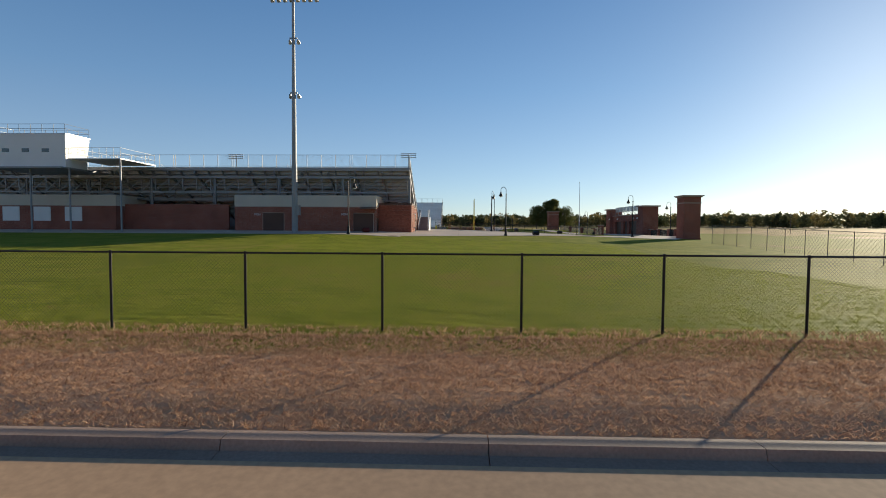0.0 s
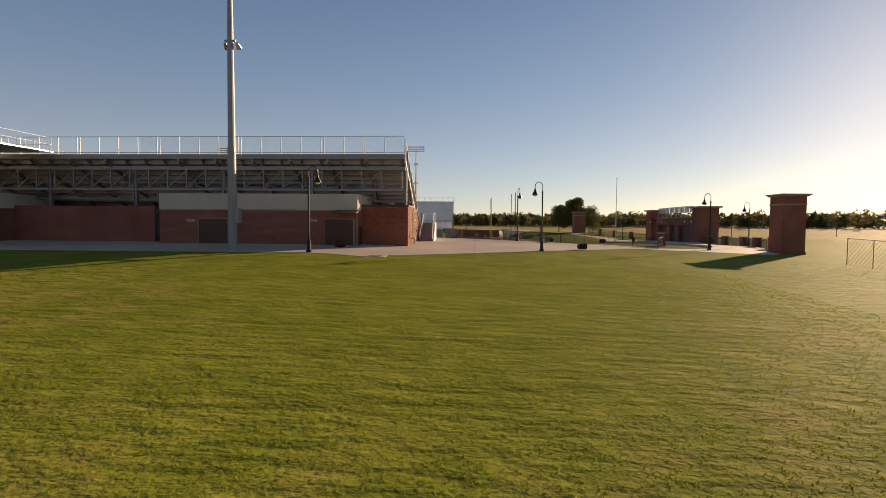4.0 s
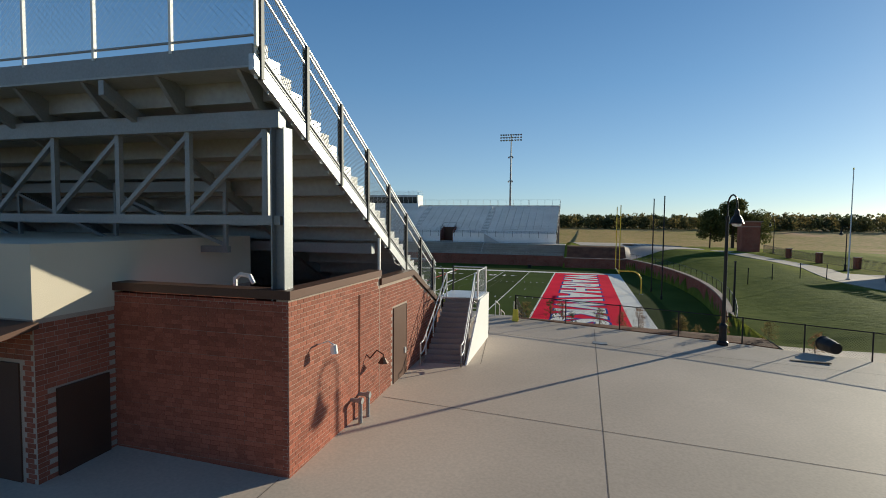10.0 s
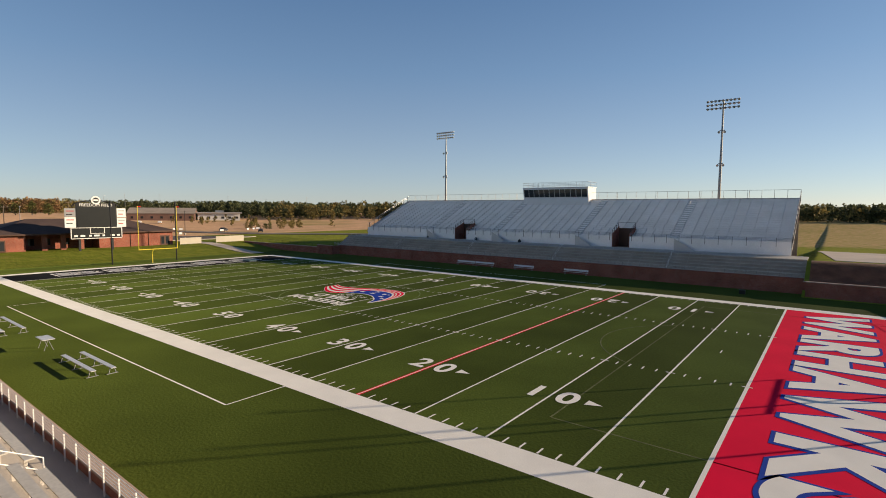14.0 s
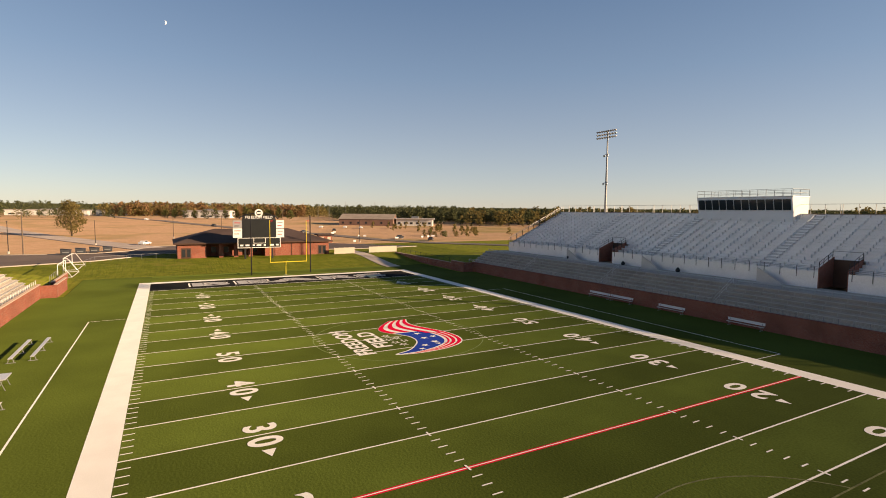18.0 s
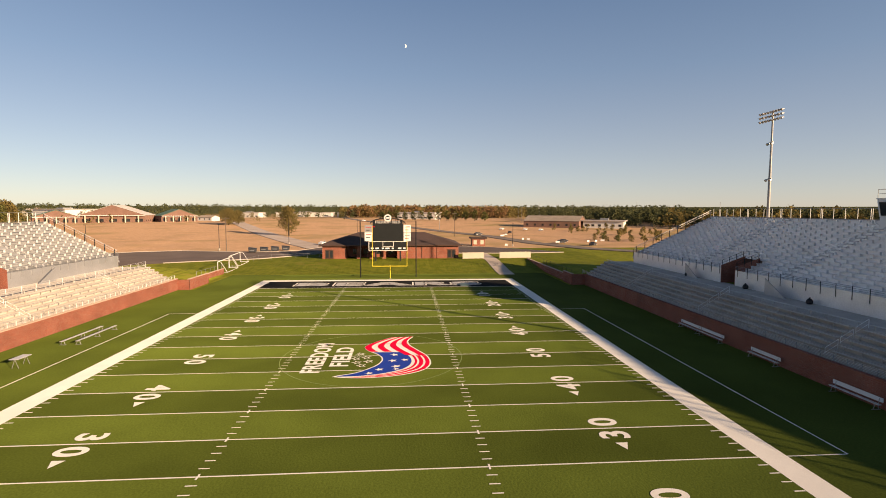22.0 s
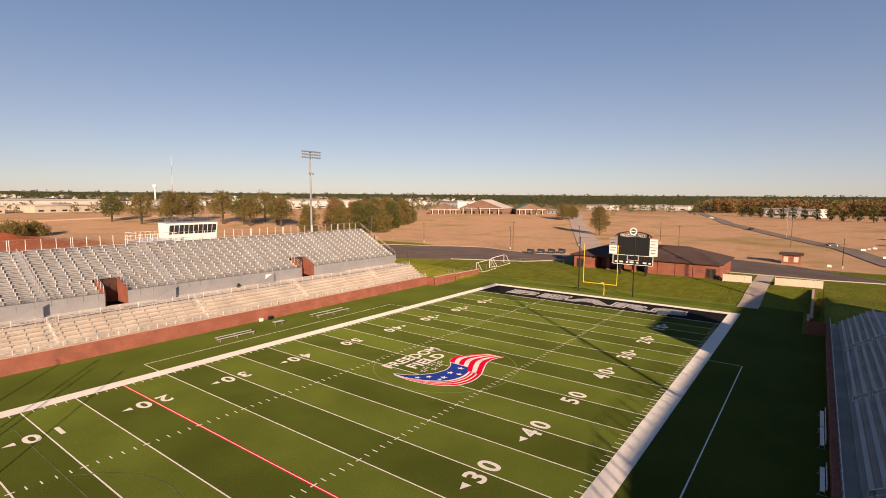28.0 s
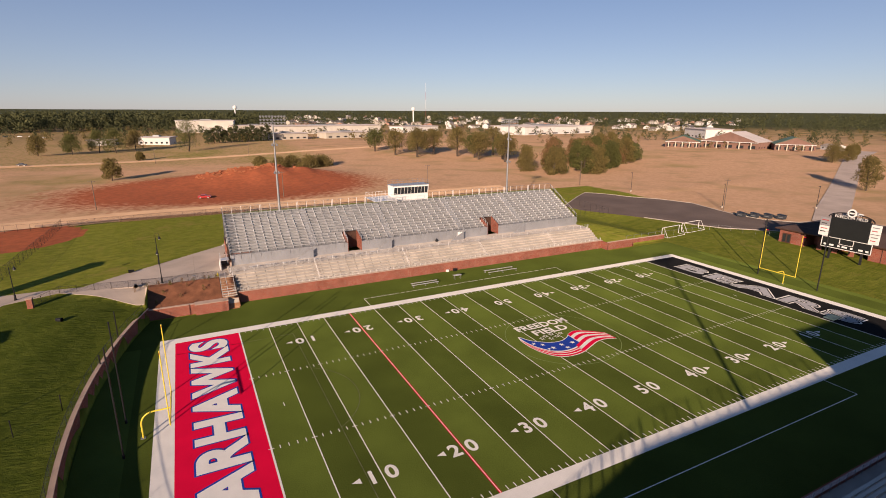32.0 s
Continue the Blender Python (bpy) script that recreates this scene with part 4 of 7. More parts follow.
def press_box(s, x0, x1, yf, yr, zf, zt, panes, label):
    """A white cabin on the rear of a stand, with a slanted window front and a railed roof."""
    pb = thing("press_box", label, "press box")
    lean = 0.5
    yo = yf - lean
    m = Mesh().side([(s * yf, zf - 1.6), (s * yr, zf - 1.6), (s * yr, zt), (s * yo, zt), (s * yo, zt - 0.3), (s * (yf - 0.1), zf + 0.15), (s * yf, zf)], x0, x1)
    part("cabin", m, WHITE, pb, "white painted metal cabin")
    w = (x1 - x0 - 0.4) / panes
    za, zb = zf + 0.22, zt - 0.38
    for i in range(panes):
        a = x0 + 0.2 + i * w + 0.06
        b = a + w - 0.12
        f = (zb - za) / (zt - 0.3 - zf - 0.15)
        ya, yb = s * (yf - 0.13 - 0.01), s * (yf - 0.1 - (lean - 0.1) * f - 0.04)
        d = s * -0.03
        m = Mesh().hexa([(a, ya, za), (b, ya, za), (b, yb, zb), (a, yb, zb), (a, ya + d, za), (b, ya + d, za), (b, yb + d, zb), (a, yb + d, zb)])
        part("pane", m, GLASS, pb, "dark window pane")
    part("roof_edge", Mesh().box(x0 - 0.1, x1 + 0.1, *sorted((s * (yo - 0.08), s * (yr + 0.05))), zt + 0.003, zt + 0.12), ALUP, pb)
    part("roof_rail", rail_cage(Mesh(), x0, x1, s * (yo + 0.05), s * yr, zt + 0.12, 1.1, max(6, int((x1 - x0) / 1.3))), STEEL, pb)
    for k in (0.25, 0.5, 0.75):
        xx = x0 + (x1 - x0) * k
        part("rear_window", Mesh().box(xx - 0.45, xx + 0.45, *sorted((s * (yr + 0.004), s * (yr + 0.03))), zf + 0.2, zf + 0.65), GLASS, pb)
    return pb


stand(-1, "aluminium and concrete grandstand with brick-sided tunnels")
stand(1, "wide aluminium grandstand in shade behind a brick wall")
press_box(-1, -7.3, 2.8, 65.6, 69.2, 13.2, 15.6, 10, "white press box with dark windows on the grandstand")
press_box(1, -9.3, 6.6, 63.2, 67.5, 13.9, 16.2, 12, "long white press box with slanted windows on the grandstand")
# walkway with rails beside the near press box
pw = thing("access_landing", "aluminium landing with rails beside the press box", "landing")
part("platform", Mesh().box(2.85, 9.3, -68.6, -61.3, 12.62, 12.74), ALU, pw)
part("platform", Mesh().box(-7.4, 2.8, -69.9, -61.4, 11.4, 11.58), STEEL, pw, "grey steel walkway behind the box")
part("rail", rail_cage(Mesh(), 2.95, 9.2, -68.5, -61.4, 12.74, 1.3, 7), WHITE, pw)
for xx, zz in ((-7.1, 11.39), (-2.4, 11.39), (2.6, 11.39), (9.1, 12.61)):
    part("leg", Mesh().bar((xx, -68.4, 2.9), (xx, -68.4, zz), 0.11, 8), STEEL, pw)

# ---------------------------------------------------------------- brick walls round the field
def long_wall(name, s, x0, x1, label):
    a, b = sorted((s * SIDE[s], s * (SIDE[s] + 0.33)))
    w = solid(name, Mesh().box(x0, x1, a, b, -0.1, WALL_T - 0.12), BRICKT, label, kind="structure")
    a, b = sorted((s * (SIDE[s] - 0.05), s * (SIDE[s] + 0.38)))
    n = round((x1 - x0) / 2.4)
    for k in range(n):
        c = x0 + (x1 - x0) * k / n
        part("capstone", Mesh().box(c + 0.004, c + (x1 - x0) / n - 0.004, a, b, WALL_T - 0.117, WALL_T), CAPSTONE if s < 0 else BRICKT, w)
    return w


long_wall("wall_south", -1, -45.0, 44.4, "red brick wall with pale capping along the field")
long_wall("wall_north", 1, -47.0, 46.7, "dark red brick wall along the field")
# wings that step down beyond the stands
for s, name, x0, x1, y, top in ((-1, "wall_south_west", -54.0, -45.0, 36.4, 1.9), (-1, "wall_south_west", -68.0, -54.0, 38.2, 1.25), (1, "wall_north_west", -52.5, -47.0, 36.2, 2.1), (1, "wall_north_west", -86.0, -52.5, 36.6, 1.5)):
    a, b = sorted((s * y, s * (y + 0.35)))
    w = solid(name, Mesh().box(x0, x1, a, b, -0.1, top), BRICKT, "lower red brick wall beyond the grandstand", kind="structure")
    part("capstone", Mesh().box(x0, x1, a - 0.04, b + 0.04, top + 0.003, top + 0.11), CAPSTONE, w)
    a, b = sorted((s * y, s * (SIDE[s] if x1 > -50 else 36.4)))
    if abs(a - b) > 0.3:
        solid(name, Mesh().box(x1 - 0.175, x1 + 0.175, a, b, -0.1, top - 0.01), BRICKT, "short return of a brick wall", kind="structure")
# block at the near corner with the steps beside it
w = solid("wall_corner", Mesh().box(46.3, 51.6, -36.6, -35.2, -0.1, 1.85), BRICKT, "low red brick block at the corner of the field", kind="structure")
part("capstone", Mesh().box(46.22, 51.68, -36.68, -35.12, 1.853, 1.97), CAPSTONE, w)
w = solid("wall_corner", Mesh().box(51.6, 58.9, -36.5, -36.1, -0.1, 1.78), BRICKT, "red brick retaining wall before the planting bed", kind="structure")
for k in range(3):
    part("capstone", Mesh().box(51.69 + k * 2.4, 54.08 + k * 2.4, -36.55, -36.05, 1.783, 1.9), CAPSTONE, w)
w = solid("wall_corner", Mesh().box(47.0, 59.0, 36.1, 36.5, -0.1, 1.95), BRICKT, "dark red brick retaining wall before the far planting bed", kind="structure")
part("capstone", Mesh().box(47.0, 59.0, 36.05, 36.55, 1.953, 2.07), CAPSTONE, w)
solid("wall_corner", Mesh().box(46.7, 47.0, 36.5, 39.0, -0.1, 1.95), BRICKT, "short return of the far brick wall", kind="structure")
east = solid("wall_east", Mesh(), BRICKT, "curved red brick retaining wall behind the end zone", kind="structure")
m = Mesh()
for i in range(40):
    ya, yb = (-WALL_Y - 0.7 + (2 * WALL_Y + 2.4) * (i + k) / 40 for k in (0, 1))
    xa, xb = arc_x(ya), arc_x(yb)
    for mm, o, w, z0, z1 in ((m, 0.0, 0.4, -0.1, 2.1), (None, -0.05, 0.5, 2.103, 2.22)):
        t = mm or Mesh()
        t.hexa([(xa + o, ya, z0), (xa + o + w, ya, z0), (xb + o + w, yb, z0), (xb + o, yb, z0), (xa + o, ya, z1), (xa + o + w, ya, z1), (xb + o + w, yb, z1), (xb + o, yb, z1)])
        if mm is None:
            part("capstone", t, CAPSTONE, east)
part("wall", m, BRICKT, east)
arc = [(arc_x(y) + 0.6, y, 1.95) for y in np.linspace(-WALL_Y, WALL_Y, 13)]
fence(arc, 1.2, DARKSTEEL, GREYWIRE, "low galvanised chain-link fence along the curved wall", step=2.5, mesh=False, post=0.028)
for k in range(6):
    part("mesh_line", Mesh().path([(x, y, z + 0.15 + 0.2 * k) for x, y, z in arc], 0.004, 3), GREYWIRE, bpy.data.objects["chain_link_fence"], kind="stuff")

# ---------------------------------------------------------------- concourse, street and paths
def draped(name, poly, material, label, lift=0.05, cuts=3, level=None, kind="structure"):
    """A thin paved area that follows the ground (or its own level) inside a polygon."""
    bm = bmesh.new()
    vs = [bm.verts.new((x, y, 0)) for x, y in poly]
    bm.faces.new(vs)
    bmesh.ops.triangulate(bm, faces=bm.faces[:])
    for _ in range(cuts):
        bmesh.ops.subdivide_edges(bm, edges=bm.edges[:], cuts=1, use_grid_fill=True)
    bmesh.ops.triangulate(bm, faces=bm.faces[:])
    for v in bm.verts:
        v.co.z = (level(v.co.x, v.co.y) if level else height(v.co.x, v.co.y)) + lift
    r = bmesh.ops.extrude_face_region(bm, geom=bm.faces[:])
    for v in r["geom"]:
        if isinstance(v, bmesh.types.BMVert):
            v.co.z -= 0.25
    bmesh.ops.recalc_face_normals(bm, faces=bm.faces[:])
    me = bpy.data.meshes.new(name)
    bm.to_mesh(me)
    bm.free()
    me.materials.append(material)
    return tagged(new(name, me), label, kind=kind)


def ribbon(name, pts, w, material, label, lift=0.08, step=6.0, kind="structure"):
    """A road or path of constant width along a line."""
    m, rows = Mesh(), []
    for i, (p, q) in enumerate(zip(pts, pts[1:])):
        p, q = Vector(p), Vector(q)
        n = max(1, round((q - p).length / step))
        a = Vector(pts[max(0, i - 1)])
        b = Vector(pts[min(len(pts) - 1, i + 2)])
        for k in range(n + (i == len(pts) - 2)):
            f = k / n
            c = p + (q - p) * f
            d = ((q - a).normalized() * (1 - f) + (b - p).normalized() * f).normalized()
            s = Vector((-d.y, d.x)) * w / 2
            rows.append([(c.x + s.x * e, c.y + s.y * e, height(c.x + s.x * e, c.y + s.y * e) + lift) for e in (-1, 0, 1)])
    for r, t in zip(rows, rows[1:]):
        for k in (0, 1):
            m.face(r[k], r[k + 1], t[k + 1], t[k])
        m.face(r[0], t[0], (*t[0][:2], t[0][2] - 0.3), (*r[0][:2], r[0][2] - 0.3))
        m.face(t[2], r[2], (*r[2][:2], r[2][2] - 0.3), (*t[2][:2], t[2][2] - 0.3))
    return solid(name, m, material, label, kind=kind)


SANDROAD = mat("worn_road", (0.60, 0.39, 0.235), 0.9, scale=7, vary=0.15, fine=9, bump=0.06)
PAVE = mat("concourse_concrete", (0.53, 0.44, 0.365), 0.7, scale=6.5, vary=0.13, col2=(0.42, 0.35, 0.29), fine=14, bump=0.08, spec=0.25)
JOINT = mat("joint_shadow", (0.25, 0.205, 0.17), 0.9, scale=3, vary=0.2)
EDGE = [(44.45, -43.0), (47.1, -43.0), (57.5, -44.3), (62.0, -45.3), (72.8, -48.6), (80.0, -46.0), (84.0, -38.0), (84.5, -25.0), (83.5, -13.4), (93.0, -13.4), (91.8, -30.0), (88.6, -46.0), (84.0, -52.5), (75.0, -51.6), (69.8, -50.4), (63.6, -55.6), (55.3, -62.0), (48.8, -67.4), (44.8, -70.6), (44.3, -70.7), (44.3, -72.2), (42.5, -72.25), (39.6, -71.1), (37.5, -71.2), (20.0, -71.5), (-48.0, -72.0), (-48.0, -60.3), (44.45, -60.3)]


def level(x, y):
    return cz(x, y) - (0.75 * smooth((x - 62) / 40) if x > 62 else 0) - (0.75 * smooth((y + 40) / 22) if y > -40 else 0)


draped("pavement", EDGE, PAVE, "pale concrete concourse with scored joints", 0.0, 4, level)
for p, q in (((51.1, -44.0), (51.1, -65.2)), ((44.7, -55.6), (60.5, -56.2)), ((46.7, -46.6), (61.6, -47.25)), ((61.6, -47.25), (70.0, -50.4)), ((44.4, -60.6), (44.2, -70.3)), ((44.3, -65.0), (51.0, -65.4)), ((38.0, -62.4), (38.0, -70.4)), ((30.0, -62.4), (30.0, -71.0)), ((46.9, -51.4), (46.2, -45.6))):
    m = Mesh()
    pv, qv = Vector(p), Vector(q)
    s = Vector((-(qv - pv).y, (qv - pv).x)).normalized() * 0.012
    for k in range(12):
        a, b = pv + (qv - pv) * k / 12, pv + (qv - pv) * (k + 1) / 12
        m.face(*[(c.x + s.x * e, c.y + s.y * e, level(c.x, c.y) + 0.006) for c, e in ((a, -1), (b, -1), (b, 1), (a, 1))])
    part("joint", m, JOINT, bpy.data.objects["pavement"])
draped("pavement", [(58.95, -36.7), (59.0, -44.6), (62.0, -45.4), (72.8, -48.5)], PAVE, "sloping concrete apron below the fence", 0.06, 3)
ribbon("pavement", [(86, -40), (84, -20), (82.5, 3), (85.5, 21), (83.5, 36), (78.5, 50)], 4.0, PAVE, "pale concrete path beside the lawn", 0.06)
draped("pavement", [(83, -13.4), (93.7, -13.4), (93.7, 15.3), (84, 15.3)], PAVE, "concrete forecourt before the brick gate", 0.05, 3)
# mulch bed between the concourse and the wall, with small shrubs
bed = draped("planting_bed", [(47.0, -36.7), (47.0, -42.9), (57.5, -44.2), (58.9, -44.5), (58.85, -36.7)], MULCH, "planting bed of brown mulch behind the brick wall", 0.05, 4)
draped("planting_bed", [(47.3, 36.7), (58.85, 36.7), (58.9, 44.5), (47.3, 44.0)], MULCH, "sloping planting bed of dark mulch at the far corner", 0.05, 4)
draped("pavement", [(58.95, 36.7), (59.0, 46.0), (50.0, 46.0), (47.4, 70.0), (58.0, 70.0), (66, 62), (76, 56), (76, 51)], PAVE, "sloping concrete apron beyond the curved wall", 0.06, 4)
solid("ramp_wall", Mesh().box(44.45, 46.9, -43.0, -36.4, -0.1, 1.7), CONCRETE, "concrete base under the steps to the field", kind="structure")
# street with kerb and gutter
KERB = mat("kerb_concrete", (0.37, 0.26, 0.20), 0.85, scale=2, vary=0.2, fine=25, bump=0.2)
for k in range(24):
    x0 = 12 + k * 3.3
    solid("kerb", Mesh().side([(-123.95, 1.5), (-123.95, 1.88), (-124.12, 1.91), (-124.30, 1.91), (-124.34, 1.78), (-124.72, 1.755), (-124.72, 1.5)], x0 + 0.006, x0 + 3.294), KERB, "worn concrete kerb with gutter along the street", kind="structure")
draped("road", [(-75, -124.6), (118, -124.6), (118, -137), (43, -137), (-78, -139)], SANDROAD, "sandy worn street beside the dry verge", 0.06, 4)
ribbon("road", [(260, -290), (141, -302), (60, -318), (-40, -345), (-200, -372)], 8, SANDROAD, "pale road across the dry fields", 0.15, 10)
ribbon("road", [(-70, 112), (-98, 88), (-122, 67), (-150, 56), (-205, 46), (-273, 18), (-350, -14), (-560, -66), (-700, -95)], 7.5, mat("country_road", (0.17, 0.14, 0.12), 0.9, scale=8, vary=0.2, bump=0.05), "dark country road through the fields", 0.2, 10)
ribbon("road", [(-128, -26), (-153, -38), (-235, -74), (-350, -125), (-440, -156)], 10, mat("worn_paving", (0.34, 0.285, 0.255), 0.9, scale=8, vary=0.2, bump=0.05), "pale access road through the meadow", 0.15, 10)
LOT = [(-72, -86), (-98, -104), (-115, -81), (-119, -69), (-115, -55), (-113, -46), (-113.5, -38), (-119, -31), (-126, -29), (-137, -24), (-140, 14), (-132, 30), (-124, 38), (-107, 53.5), (-104, 38), (-105, 20), (-106, -22), (-90, -36), (-87, -42), (-82, -58)]
draped("road", LOT, ASPHALT, "dark asphalt yard and drive behind the field", 0.06, 4)
for p, q in zip(LOT, LOT[1:]):
    m = Mesh()
    pv, qv = Vector(p), Vector(q)
    n = max(1, round((qv - pv).length / 6))
    s = Vector((-(qv - pv).y, (qv - pv).x)).normalized() * 0.12
    for k in range(n):
        a, b = pv + (qv - pv) * k / n, pv + (qv - pv) * (k + 1) / n
        za, zb = height(a.x, a.y), height(b.x, b.y)
        m.hexa([(a.x - s.x, a.y - s.y, za - 0.1), (a.x + s.x, a.y + s.y, za - 0.1), (b.x + s.x, b.y + s.y, zb - 0.1), (b.x - s.x, b.y - s.y, zb - 0.1),
                (a.x - s.x, a.y - s.y, za + 0.2), (a.x + s.x, a.y + s.y, za + 0.2), (b.x + s.x, b.y + s.y, zb + 0.2), (b.x - s.x, b.y - s.y, zb + 0.2)])
    solid("kerb", m, CONCRETE, "pale concrete kerb round the asphalt yard", kind="structure")
draped("pavement", [(-63.5, 24.8), (-63.7, 28.4), (-104, 28.4), (-104, 24.8)], PAVE, "straight concrete path across the grass", 0.075, 3)

# ---------------------------------------------------------------- brick building under the near stand
hut = thing("concession_building", "red brick building under the grandstand with a stucco band", "building")
BZ = 3.2
part("side_wall", Mesh().side([(-60.5, BZ), (-48.2, BZ), (-48.2, 5.2), (-52.55, 7.2), (-55.6, 7.2), (-55.6, 7.47), (-60.5, 7.47)], 44.3, 44.58), BRICKT, hut, "sunlit red brick end wall")
part("rear_wall", Mesh().box(40.0, 44.572, -60.506, -60.2, BZ, 7.416), BRICKT, hut)
part("rear_wall", Mesh().box(-45.0, 19.0, -60.45, -60.2, 2.6, 7.4), BRICKT, hut)
for x0, x1 in ((20.7, 40.0), (-15.5, 4.2)):
    part("wing_wall", Mesh().box(x0, x1, -62.3, -55.5, 2.8, 7.1), BRICKT, hut, "red brick wing")
    part("stucco_band", Mesh().box(x0 - 0.02, x1 + 0.02, -62.33, -55.5, 7.103, 8.6), STUCCO, hut, "cream stucco band")
# the roof's red-brown stands in for lens flare over the dark under the deck
part("roof", Mesh().box(40.0, 44.3, -60.2, -50.0, 6.3, 6.4), mat("flare_tinted_roof", (0.34, 0.15, 0.11), 0.85, scale=3, vary=0.25), hut, "roof coloured red-brown for the lens flare veil")
part("cable", Mesh().path([(44.44, -54.16, 8.0), (44.45, -54.02, 7.78), (44.46, -53.86, 7.70), (44.46, -53.7, 7.66), (44.46, -53.55, 7.63), (44.46, -53.42, 7.66), (44.46, -53.33, 7.6), (44.46, -53.28, 7.43)], 0.01, 6), WHITE, hut, "loose white cable")
for a in ((-60.56, -55.6, 7.473, 7.66), (-55.597, -52.55, 7.203, 7.4)):
    part("coping", Mesh().box(44.24, 44.66, a[0], a[1], a[2], a[3]), BRONZE, hut, "brown metal coping")
part("coping", Mesh().side([(-52.547, 7.203), (-48.15, 5.203), (-48.15, 5.4), (-52.547, 7.4)], 44.24, 44.66), BRONZE, hut)
part("coping", Mesh().box(40.0, 44.237, -60.56, -60.14, 7.473, 7.66), BRONZE, hut)
d = part("door", Mesh().box(44.583, 44.61, -54.4, -53.25, 3.75, 6.25), BRONZE, hut, "brown metal door")
part("door_handle", Mesh().box(44.61, 44.66, -53.45, -53.37, 4.6, 4.8), ALU, d, "metal handle")
for y0, y1, z0, z1 in ((-54.45, -54.403, 3.5, 6.3), (-53.247, -53.2, 3.5, 6.3), (-54.4, -53.25, 6.253, 6.3)):
    part("door_frame", Mesh().box(44.583, 44.62, y0, y1, z0, z1), BRONZE, hut)
d = part("door", Mesh().box(40.003, 40.05, -61.9, -60.7, 3.3, 5.6), BRONZE, hut, "dark door")
part("canopy", Mesh().hexa([(38.0, -63.8, 6.72), (40.2, -63.8, 6.72), (40.2, -62.34, 6.95), (38.0, -62.34, 6.95), (38.0, -63.8, 6.81), (40.2, -63.8, 6.81), (40.2, -62.34, 7.07), (38.0, -62.34, 7.07)]), BRONZE, hut, "thin brown metal canopy")
# dark sheets laid on the wall imitate the shade inside the doorway recesses
part("doorway", Mesh().box(36.9, 39.6, -62.34, -62.303, 3.2, 6.2), BRONZE, hut, "dark sheet in place of a shaded doorway recess")
part("doorway", Mesh().box(24.6, 27.4, -62.34, -62.303, 3.2, 6.2), BRONZE, hut)
for x in (-11.75, -7.35, -2.95):
    w = part("window", Mesh().box(x, x + 2.4, -62.36, -62.303, 5.0, 6.95), WHITE, hut, "white shutter window")
    for k in range(5):
        part("slat", Mesh().box(x + 0.08, x + 2.32, -62.39, -62.362, 5.1 + k * 0.36, 5.42 + k * 0.36), WHITE, w)
part("wall_pipe", Mesh().bar((44.61, -57.05, 4.4), (44.61, -57.05, 7.1), 0.016, 6), BRONZE, hut)
for y in (-57.55, -57.05):
    m = Mesh().path([(44.58, y, 4.35), (44.82, y, 4.35), (44.86, y, 4.3), (44.86, y, 3.75)], 0.055, 8)
    part("stand_pipe", m, STEEL, hut, "bent steel pipe")
    part("pipe_cap", Mesh().bar((44.82, y, 4.35), (44.92, y, 4.35), 0.09, 8), STEEL, hut)
wl = part("wall_lamp", Mesh().path([(44.58, -59.3, 6.25), (44.85, -59.3, 6.35), (45.0, -59.3, 6.28)], 0.02, 6), WHITE, hut, "white bulkhead lamp on a bracket")
part("lamp_globe", Mesh().bar((45.0, -59.3, 6.28), (45.0, -59.3, 6.08), 0.07, 8, 0.10), WHITE, wl)
wl = part("wall_lamp", Mesh().path([(44.58, -56.3, 5.15), (44.8, -56.3, 5.4), (45.0, -56.3, 5.3), (45.0, -56.3, 5.2)], 0.02, 6), BRONZE, hut, "dark gooseneck wall lamp")
part("lamp_globe", Mesh().bar((45.0, -56.3, 5.2), (45.0, -56.3, 5.05), 0.06, 8, 0.16), BRONZE, wl)
part("roof_vent", Mesh().path([(42.6, -59.6, 7.4), (42.6, -59.6, 7.75), (42.75, -59.6, 7.85), (43.0, -59.6, 7.82), (43.1, -59.6, 7.65)], 0.05, 8), ALU, hut)


def sign_text(body, x, y, z, size, material, parent, turn=0.0, name="lettering"):
    cu = bpy.data.curves.new(name, 'FONT')
    cu.body, cu.size, cu.extrude, cu.align_x, cu.align_y = body, size, 0.01, 'CENTER', 'CENTER'
    ob = bpy.data.objects.new(name, cu)
    scene.collection.objects.link(ob)
    dg = bpy.context.evaluated_depsgraph_get()
    me = bpy.data.meshes.new_from_object(ob.evaluated_get(dg))
    bpy.data.objects.remove(ob)
    me.materials.clear()
    me.materials.append(material)
    o = new(name, me)
    o.parent = parent
    o.matrix_world = pose(x, y, z, 90, 0, turn)
    return tagged(o)


sign_text("MEN", 35.7, -62.32, 6.06, 0.42, WHITE, hut)
sign_text("MEN", 23.8, -62.32, 6.0, 0.42, WHITE, hut)

